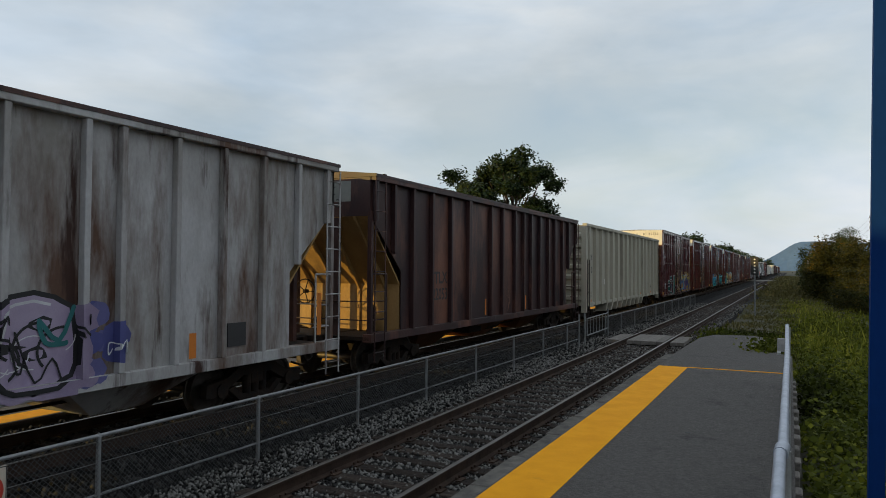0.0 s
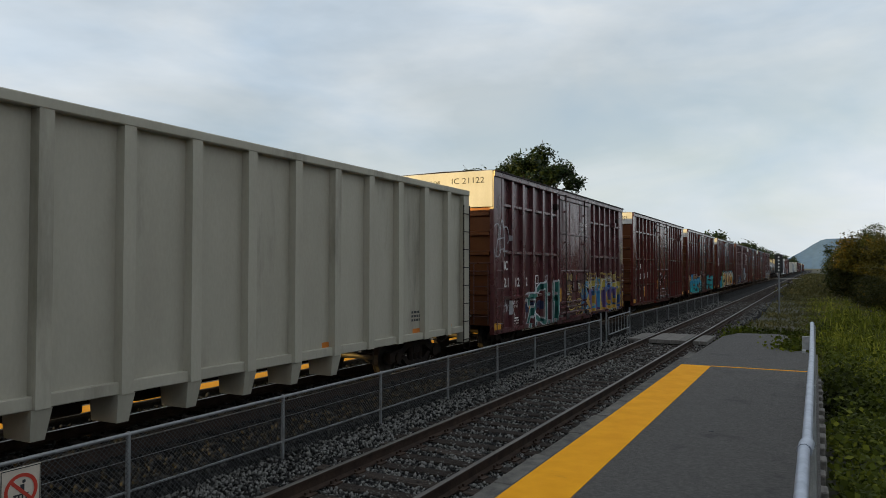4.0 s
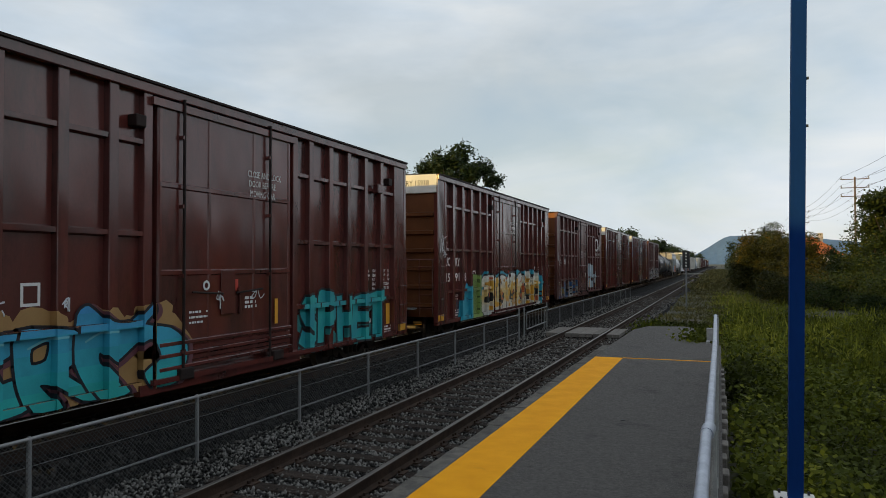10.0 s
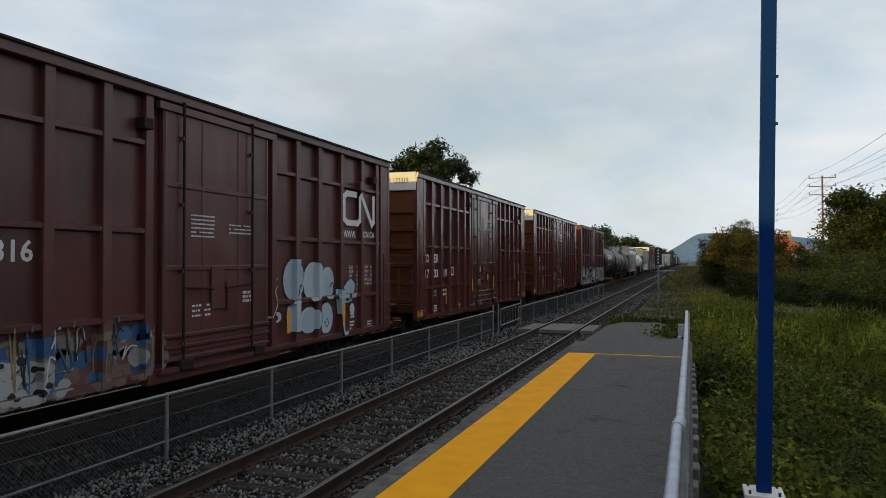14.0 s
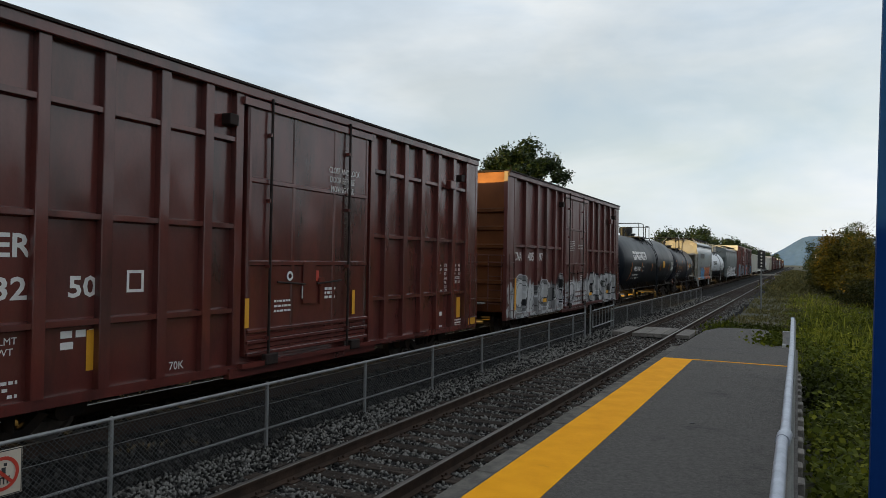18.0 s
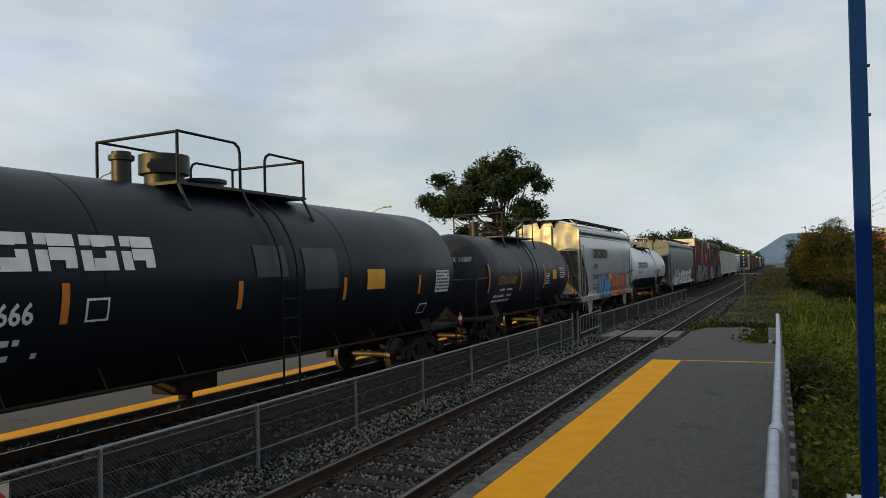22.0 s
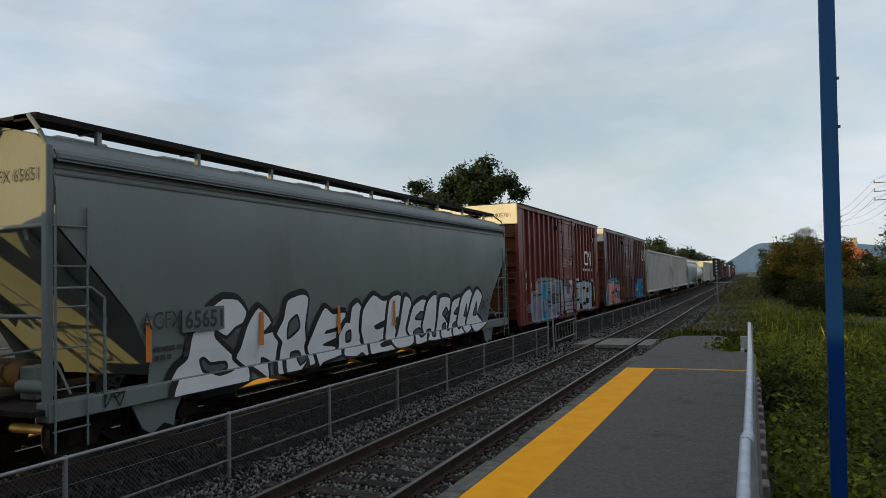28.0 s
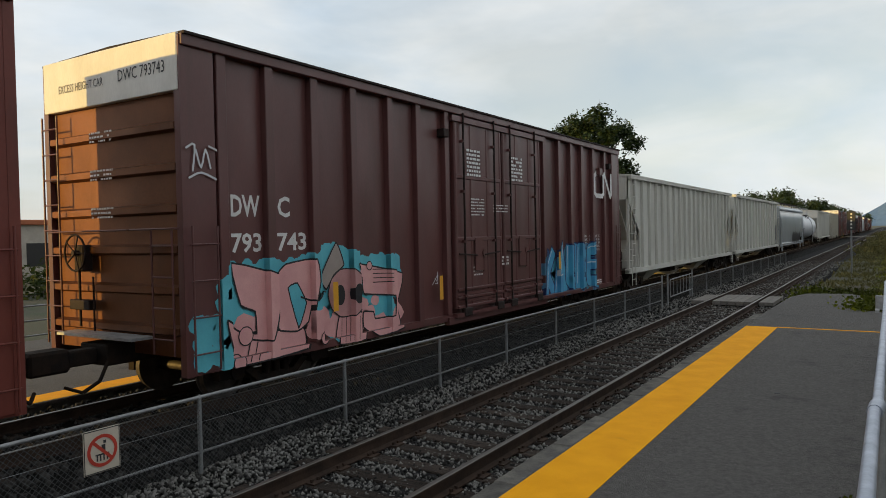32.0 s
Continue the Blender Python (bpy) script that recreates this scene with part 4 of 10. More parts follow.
# the thicket on the far side of the meadow: dark low bushes in front, turning trees behind
rb = random.Random(21)
for i, (x, y, rx, h, mk) in enumerate((
        (9.8, 45, 3.0, 3.2, "leaf_bush"), (13.4, 42, 3.4, 3.6, "leaf_bush"), (17.4, 41, 3.6, 4.2, "leaf_bush"), (7.0, 53, 2.6, 2.6, "leaf_bush"), (11, 52, 3.2, 4.4, "leaf_bush"), (15.5, 50, 3.6, 5.0, "leaf_bush"),
        (5.4, 58, 2.2, 2.6, "leaf_warm"), (6.4, 70, 2.6, 4.4, "leaf_warm"), (2.9, 84, 1.8, 3.6, "leaf_warm"), (3.2, 98, 2.2, 5.2, "leaf_warm"), (14.0, 57, 3.4, 6.4, "leaf_bush"), (18.5, 50, 3.6, 6.4, "leaf_bush"), (23.5, 50, 4.0, 7.4, "leaf_bush"), (28.5, 52, 4.4, 8.4, "leaf_bush"), (9.6, 74, 3.4, 2.9, "leaf_bush"), (13.6, 73, 3.6, 7.0, "leaf_bush"),
        (5.0, 64, 2.4, 3.8, "leaf_warm"), (8.2, 64, 3.0, 2.6, "leaf_bush"), (3.9, 78, 2.2, 4.6, "leaf_warm"), (21.5, 45, 4.0, 5.4, "leaf_bush"), (12.4, 66, 3.4, 5.0, "leaf_bush"), (5.6, 76, 2.6, 4.8, "leaf_warm"),
        (4.4, 92, 2.6, 5.9, "leaf_warm"), (6.0, 86, 2.8, 5.7, "leaf_warm"), (11.8, 84, 3.6, 3.2, "leaf_bush"), (6.0, 106, 3.4, 6.8, "leaf_warm"), (16, 76, 3.8, 6.8, "leaf_bush"), (4.0, 120, 3.0, 6.6, "leaf_bush"),
        (19.5, 70, 4.2, 7.8, "leaf_bush"), (24, 66, 4.4, 8.4, "leaf_bush"), (20, 56, 3.8, 6.6, "leaf_bush"), (25.5, 54, 4.2, 8.2, "leaf_bush"), (31, 66, 5.0, 9.5, "leaf_bush"), (6.4, 114, 3.6, 7.0, "leaf_bush"), (8, 138, 5.0, 8.0, "leaf_bush"), (22, 100, 6.0, 8.4, "leaf_bush"), (36, 96, 6.0, 10.5, "leaf_bush"), (14, 150, 6.0, 8.5, "leaf_bush"))):
    lab = "dense dark green bush at the edge of the meadow" if mk == "leaf_bush" else "bushy tree turning rust-brown in the evening sun"
    big = y > 60
    h *= rb.uniform(0.72, 1.0) if y < 60 else rb.uniform(0.85, 1.22)
    bush((x, y, -0.9), rx, rx * 1.1, h, 100 + i, lab, M[mk], n=int(560 * (1.4 if big else 1)), per=20, tuft=0.22 + 0.045 * rx, leaf=0.15 if y < 60 else 0.23, name="bush" if h < 5.5 else "tree")
# a hedge along the street beyond the far platform
for i in range(9):
    bush((-34 - 3 * (i % 2), -14 + 11 * i, -0.9), 3.0, 5.5, 2.2, 400 + i, "clipped green hedge across the street", M["leaf_bush"], n=180, per=16, tuft=0.4, leaf=0.3, group="street hedge")
# the taller tree by the power line
broad_tree((15.6, 61, -0.9), 9.3, 3.0, 31, "tall green tree beside the power line", M["leaf_bush"], tufts=520, per=22, tuft=0.34, leaf=0.3, trunk_r=0.16, lumps=11)
broad_tree((20.5, 62, -0.9), 9.8, 3.4, 32, "leafy green tree at the edge of the thicket", M["leaf_bush"], tufts=420, per=22, tuft=0.34, leaf=0.3, trunk_r=0.16, lumps=11)
for i, (x, y, h, cr) in enumerate(((12.1, 60, 10.2, 2.9), (15.4, 58, 10.9, 3.0), (4.8, 92, 7.4, 2.4))):
    broad_tree((x, y, -0.9), h, cr, 340 + i, "leafy tree rising over the thicket", M["leaf_bush"], tufts=520, per=22, tuft=0.32, leaf=0.27, trunk_r=0.14, low=0.12, lumps=15, fat=(0.22, 0.38))
# trees beyond the train, far down the line
for i, (x, y, h) in enumerate(((-24, 190, 13.6), (-31, 205, 14), (-19, 215, 11.5), (-17, 250, 10), (-20, 290, 11), (-16, 330, 10), (-22, 380, 12), (-15, 430, 11))):
    broad_tree((x, y, -0.9), h, h * 0.52, 50 + i, "round green tree far down the line", M["leaf_tree"], tufts=240, per=16, tuft=0.7, leaf=0.75, lumps=9)
# unseen trees added behind and right of the camera, to block the sky there
for i, (x, y, h) in enumerate(((-3, -20, 13), (4, -24, 13), (11, -22, 13), (18, -12, 12), (24, 2, 12), (28, 16, 12), (0, -40, 13), (9, -38, 14))):
    broad_tree((x, y, -0.9), h, h * 0.5, 80 + i, "leafy green tree added out of view to block the sky", M["leaf_bush"], tufts=560, per=14, tuft=0.6, leaf=0.7, lumps=10)
# an unseen tree row added beside the meadow, to darken the train's reflections
for i, (x, y, h) in enumerate(((27, 26, 8), (24, 34, 8.5), (31, 36, 9.5), (27, 43, 8.5), (34, 48, 10), (39, 58, 10.5), (33, 24, 9), (40, 74, 11), (30, 8, 8.5))):
    broad_tree((x, y, -0.9), h, h * 0.48, 180 + i, "leafy green tree added out of view to darken the train", M["leaf_bush"], tufts=520, per=14, tuft=0.6, leaf=0.7, lumps=12, low=0.14)
# far bushes along the line
for i, (x, y) in enumerate(((9, 190), (14, 240), (8, 300), (16, 360), (8, 430))):
    bush((x, y, -0.9), 6, 9, 7, 300 + i, "dark green thicket far down the line", M["leaf_bush"], n=200, per=14, tuft=0.7, leaf=0.6)

# ---- meadow: weeds near the platform, grass further out ----
def meadow(name, n, x0, x1, y0, y1, h0, h1, size, mat, seed, label, tilt, aspect, power=1.4, clump=0.35, flat=0.0):
    r = np.random.default_rng(seed)
    k = max(1, n // 14)
    c = np.stack([x0 + (x1 - x0) * r.uniform(0, 1, k) ** 1.15, y0 + (y1 - y0) * r.uniform(0, 1, k) ** power], 1)
    hh = r.uniform(h0, h1, k) * (0.55 + 0.45 * np.sin(c[:, 0] * 1.3 + 1.7 * np.sin(c[:, 1] * 0.8)))
    hh *= 0.45 + 0.75 * np.sin(c[:, 0] * 0.9 + 3 * np.sin(c[:, 1] * 0.33)) ** 2
    w = r.integers(0, k, n)
    p = np.empty((n, 3))
    p[:, :2] = c[w] + r.normal(size=(n, 2)) * clump
    keep = (p[:, 0] > 0.12) | (p[:, 1] > 20.5)
    p[:, 2] = np.array([ground_z(a, b) for a, b in p[:, :2]]) + hh[w] * r.uniform(0.1, 1.0, n)
    v, f = leaves(p[keep], size, r, tilt, aspect, flat)
    tagged(bulk(name, v, f, mat), label, "plants", kind="stuff")


meadow("weeds", 90000, 0.25, 7.5, 2.0, 17, 0.25, 1.15, 0.08, M["leaf_weed"], 61, "dense broad-leaved green weeds beside the platform", 0.55, 0.80, 1.1, 0.14, 1.7)
meadow("weeds", 48000, 0.2, 15, 14, 38, 0.35, 1.15, 0.14, M["leaf_weed"], 62, "tangled green weeds in the meadow", 0.8, 0.6, 1.0, 0.25, 1.4)
meadow("tall_grass", 44000, 0.6, 17, 17, 40, 0.45, 1.25, 0.40, M["grass"], 63, "tall pale yellow-green grass in the meadow", 3.5, 0.09, 0.9, 0.3)
meadow("tall_grass", 16000, -0.4, 6, 21, 70, 0.15, 0.5, 0.26, M["grass"], 64, "low dry grass at the end of the platform", 3.0, 0.12, 1.2, 0.3)
meadow("verge_grass", 16000, -2.6, 3, 25, 120, 0.1, 0.4, 0.30, M["grass_dry"], 65, "dry brownish grass along the track", 2.0, 0.15, 1.3, 0.4)
meadow("verge_grass", 14000, -2.8, 9, 80, 330, 0.2, 0.7, 0.9, M["grass_dry"], 67, "dry grass far down the line", 1.6, 0.3, 1.2, 0.8)
meadow("verge_weeds", 5000, -2.9, -0.3, 24.6, 33, 0.25, 0.5, 0.16, M["leaf_weed"], 66, "weeds growing over the platform's end", 1.0, 0.5, 1.0, 0.3)
rp = np.random.default_rng(8)
pp = rp.normal(size=(500, 3)) * (0.26, 0.42, 0.12) + (-0.55, 20.6, 0.08)
pp[:, 2] = np.maximum(pp[:, 2], 0.01)
v, f = leaves(pp, 0.10, rp, 0.6, 0.7)
tagged(bulk("creeping_plant", v, f, M["leaf_weed"]), "leafy plant creeping over the asphalt", "plants", kind="stuff")
# small plants between platform beams and railing, and on the deck's rim
pp = np.stack([rp.uniform(-0.35, -0.05, 160), np.repeat(rp.uniform(3.5, 6.2, 8), 20) + rp.normal(size=160) * 0.06, rp.uniform(0.005, 0.06, 160)], 1)
v, f = leaves(pp, 0.05, rp, 0.6, 0.6)
tagged(bulk("deck_weeds", v, f, M["leaf_weed"]), "tiny weeds in the cracks by the railing", "plants", kind="stuff")

# ---- far distance ----
hv, hf = [], []
ridge = ((-330, 8), (-230, 18), (-130, 34), (-85, 60), (-45, 84), (-10, 108), (20, 126), (45, 133), (110, 134), (200, 126), (330, 128), (460, 110), (620, 92), (900, 60), (1300, 20))
for x, h in ridge:
    for g in (0.0, 0.55, 1.0):
        hv.append((x * (1 + 0.25 * (1 - g)), 3300 + 200 * g, -5 + h * g))
for i in range(len(ridge) - 1):
    for k in range(2):
        hf.append((i * 3 + k, (i + 1) * 3 + k, (i + 1) * 3 + k + 1, i * 3 + k + 1))
tagged(part("hill", MB().add(hv, hf), M["hill"]), "blue hazy mountain far down the line", "mountain", kind="structure")

# house roof among the trees
house = thing("house", "house with a sunlit orange roof half hidden by trees", "house", at=(13.0, 124, -1.2))
part("wall", MB().box(-4, -3.5, 0, 4, 3.5, 4.6), M["wall"], house)
part("roof", MB().prism([(-4.4, 4.5), (4.4, 4.5), (0, 7.4)], 1, -3.9, 3.9), M["roof"], house, "orange tiled roof")
part("chimney", MB().box(1.2, -0.4, 5.6, 1.9, 0.3, 8.0, 0.03), M["wall"], house)

# ---- power line ----
def power_pole(x, y, h, seed):
    p = thing("utility_pole", "wooden utility pole with three cross-arms and insulators", "utility pole", "power line poles", at=(x, y, -0.9))
    part("pole", MB().rod((0, 0, -0.5), (0, 0, h), 0.19, 10, 0.13), M["pole_wood"], p)
    for k in range(3):
        z = h - 0.35 - 1.35 * k
        arm = part("cross_arm", MB().box(-2.0, -0.06, z - 0.06, 2.0, 0.06, z + 0.06), M["pole_wood"], p)
        for sx in (-1.9, 1.9):
            part("insulator", MB().rod((sx, 0, z + 0.06), (sx, 0, z + 0.45), 0.09, 6, 0.05), M["lamp_grey"], arm)
    return p


PX, PH = 20.0, 16.6
pys = [128, 205, 290, 380]
for k, y in enumerate(pys):
    power_pole(PX - 0.005 * (y - 128), y, PH, k)
wires = thing("power_lines", "thin sagging overhead wires on the utility poles", "power lines", kind="structure")
for k in range(3):
    for sx in (-1.9, 1.9):
        for a, b in zip([40] + pys, pys):
            pts = []
            for i in range(13):
                t = i / 12
                pts.append((PX + sx + (0.02 if a > 50 else 0.06) * 0, a + (b - a) * t, PH - 0.9 - 0.35 - 1.35 * k + 0.45 - 4 * 1.3 * t * (1 - t)))
            part("wire", MB().path(pts, 0.022, 3), M["bolt"], wires)

# ---- signal, posts and crossing down the line ----
sig = thing("railway_signal", "slim trackside signal with a black target of white lamps", "signal", at=(-1.88, 45.5, -0.6))
part("mast", MB().rod((0, 0, -0.3), (0, 0, 2.5), 0.045, 8), M["lamp_grey"], sig)
part("target", MB().box(-0.21, -0.05, 2.40, 0.21, 0.05, 3.45, 0.02), M["black"], sig)
for k in range(5):
    part("lens", MB().rod((0, -0.05, 2.54 + 0.19 * k), (0, -0.075, 2.54 + 0.19 * k), 0.05, 10), M["white"], sig)
for x, y in ((2.4, 118), (3.4, 132)):
    pst = thing("marker_post", "pale thin post beside the line", "post", "marker posts", at=(x, y, -0.9))
    part("shaft", MB().rod((0, 0, -0.2), (0, 0, 4.6), 0.11, 8), M["white"], pst)
road = part("level_crossing", MB().box(-30, 186, -0.95, -2.2, 193, -0.40), M["concrete"])
tagged(road, "pale road crossing the tracks far away", "level crossing", kind="structure")

# ---- street lamps behind the train ----
def street_lamp(x, y, h=9.6, turn=0.0):
    s = thing("street_lamp", "tall double-armed street lamp on a grey pole", "street lamp", "car park lamps", at=(x, y, -0.8))
    s.rotation_euler = (0, 0, turn)
    part("pole", MB().rod((0, 0, -0.4), (0, 0, h - 1.0), 0.09, 8, 0.06), M["lamp_grey"], s)
    for sx in (-1, 1):
        arm = part("arm", MB().path([(0, 0, h - 1.1), (sx * 0.5, 0, h - 0.55), (sx * 1.3, 0, h - 0.15), (sx * 2.1, 0, h)], 0.04, 6), M["lamp_grey"], s)
        part("lamp_head", MB().box(min(sx * 2.0, sx * 2.8), -0.14, h - 0.05, max(sx * 2.0, sx * 2.8), 0.14, h + 0.09, 0.03), M["lamp_grey"], arm)
    return s


for x, y in ((-38.0, 30.1), (-37.0, 61.0)):
    street_lamp(x, y, 9.4)

# ---- freight cars. In a car's own space y = 0 is its leading end, z = 0 the rail top, +x the side towards the platform ----
SIDE, PANEL, FARSIDE = 1.58, 1.465, 1.70
CARS = []            # (car, y at the start)
MESH = {}


def cached(key, make):
    if key not in MESH:
        MESH[key] = make()
    return MESH[key]


def hand_wheel(x, y, z, r=0.27):
    """An open spoked wheel in the plane of a car's end."""
    pts = [(x + r * math.cos(k * math.pi / 8), y, z + r * math.sin(k * math.pi / 8)) for k in range(17)]
    mb = MB().path(pts, 0.016, 5).rod((x, y - 0.04, z), (x, y + 0.10, z), 0.04, 8)
    for k in range(5):
        a = 2 * math.pi * k / 5
        mb.rod((x, y, z), (x + r * math.cos(a), y, z + r * math.sin(a)), 0.011, 4)
    return mb


def truck(car, y):
    """A two-axle bogie: wheelsets, cast side frames with springs, bolster."""
    t = new("truck")
    t.parent, t.location = car, (0, y, 0)

    def wheel(sx):
        x = sx * 0.7525
        rim = [(x - sx * 0.07, 0.10), (x - sx * 0.07, 0.445), (x - sx * 0.045, 0.445), (x - sx * 0.035, 0.42), (x + sx * 0.065, 0.415), (x + sx * 0.065, 0.36), (x + sx * 0.02, 0.34), (x + sx * 0.03, 0.17), (x + sx * 0.09, 0.16), (x + sx * 0.09, 0.09)]
        n = 24
        vs = [(a, r * math.cos(2 * math.pi * k / n), 0.42 + r * math.sin(2 * math.pi * k / n)) for a, r in rim for k in range(n)]
        return MB().add(vs, [(i * n + k, i * n + (k + 1) % n, (i + 1) * n + (k + 1) % n, (i + 1) * n + k) for i in range(len(rim) - 1) for k in range(n)]).data("wheel", M["wheel"])

    def frame_(sx):
        x0, x1 = (0.96, 1.10) if sx > 0 else (-1.10, -0.96)
        mb = MB().prism([(-1.22, 0.34), (-1.22, 0.56), (-0.75, 0.62), (-0.45, 0.78), (0.45, 0.78), (0.75, 0.62), (1.22, 0.56), (1.22, 0.34), (0.95, 0.34), (0.6, 0.50), (0.36, 0.62), (-0.36, 0.62), (-0.6, 0.50), (-0.95, 0.34)], 0, x0, x1)
        mb.prism([(-0.7, 0.42), (-0.42, 0.20), (0.42, 0.20), (0.7, 0.42), (0.55, 0.46), (0.34, 0.30), (-0.34, 0.30), (-0.55, 0.46)], 0, x0 + 0.01, x1 - 0.01)
        for k in (-0.2, 0, 0.2):
            mb.rod(((x0 + x1) / 2, k, 0.28), ((x0 + x1) / 2, k, 0.64), 0.075, 8)
        for k in (-0.87, 0.87):
            mb.rod((x0 - 0.02, k, 0.43), (x1 + 0.03, k, 0.43), 0.13, 10)
        return mb.data("side_frame", M["steel"])
    for dy in (-0.87, 0.87):
        part("axle", cached("axle", lambda: MB().rod((-0.9, 0, 0.42), (0.9, 0, 0.42), 0.075, 8).data("axle", M["wheel"])), None, t, at=(0, dy, 0))
        for sx in (-1, 1):
            part("wheel", cached(("wheel", sx), lambda: wheel(sx)), None, t, at=(0, dy, 0))
    for sx in (-1, 1):
        part("side_frame", cached(("frame", sx), lambda: frame_(sx)), None, t)
    part("bolster", cached("bolster", lambda: MB().box(-1.1, -0.18, 0.45, 1.1, 0.18, 0.80, 0.03).data("bolster", M["steel"])), None, t)


def underworks(car, L, y0=0.0, y1=None, low=0.72):
    """Centre sill, couplers, hoses and brake rigging."""
    y1 = L if y1 is None else y1
    part("centre_sill", cached(("sill", L), lambda: MB().box(-0.32, y0 - 0.35, 0.72, 0.32, y1 + 0.35, 1.02, 0.02).data("centre_sill", M["steel"])), None, car)
    for s, y in ((-1, y0 - 0.35), (1, y1 + 0.35)):
        part("coupler", cached(("coupler", s), lambda: MB().box(-0.11, min(0, s * 0.62), 0.75, 0.11, max(0, s * 0.62), 0.97, 0.02).box(-0.19, min(s * 0.42, s * 0.74), 0.70, 0.17, max(s * 0.42, s * 0.74), 1.02, 0.04).data("coupler", M["steel"])), None, car, at=(0, y, 0))
        part("brake_hose", cached(("hose", s), lambda: MB().path([(0.35, 0, 0.8), (0.38, s * 0.15, 0.55), (0.3, s * 0.35, 0.42), (0.12, s * 0.5, 0.5)], 0.025, 6).data("brake_hose", M["steel"])), None, car, at=(0, y, 0))
    part("brake_rigging", cached(("rig", L), lambda: MB().box(0.35, L * 0.40, 0.55, 0.95, L * 0.40 + 0.9, 0.9, 0.03).rod((0.7, L * 0.5, 0.7), (0.7, L * 0.5 + 1.0, 0.7), 0.18, 10).path([(0.6, L * 0.28, 0.62), (0.6, L * 0.72, 0.62)], 0.025, 5).data("brake_rigging", M["steel"])), None, car)


def ladder(car, y0, y1, z0, z1, rungs, mat, x=SIDE + 0.06, name="ladder"):
    lad = part(name, cached(("lad", y0, y1, z0, z1, x, mat.name), lambda: MB().rod((x, y0, z0), (x, y0, z1), 0.016, 5).rod((x, y1, z0), (x, y1, z1), 0.016, 5).data(name, mat)), None, car)
    for k in range(rungs):
        z = z0 + (z1 - z0) * (k + 0.5) / rungs
        part("rung", cached(("rung", y0, y1, x, mat.name), lambda: MB().rod((x, y0 - 0.03, 0), (x, y1 + 0.03, 0), 0.013, 5).data("rung", mat)), None, lad, at=(0, 0, z))


def end_ladder(car, y, x0, x1, z0, z1, rungs, mat, s=-1):
    lad = part("end_ladder", cached(("elad", y, x0, x1, z0, z1, mat.name), lambda: MB().rod((x0, y, z0), (x0, y, z1), 0.016, 5).rod((x1, y, z0), (x1, y, z1), 0.016, 5).data("end_ladder", mat)), None, car)
    for k in range(rungs):
        z = z0 + (z1 - z0) * (k + 0.5) / rungs
        part("rung", cached(("erung", y, x0, x1, mat.name), lambda: MB().rod((x0 - 0.02, y, 0), (x1 + 0.02, y, 0), 0.013, 5).data("rung", mat)), None, lad, at=(0, 0, z))


def enter(car, y0):
    car.location = (FAR_X, y0, RAIL_Z)
    CARS.append((car, y0))
    return car


# ---- box cars ----
Z0, Z1 = 0.60, 5.23


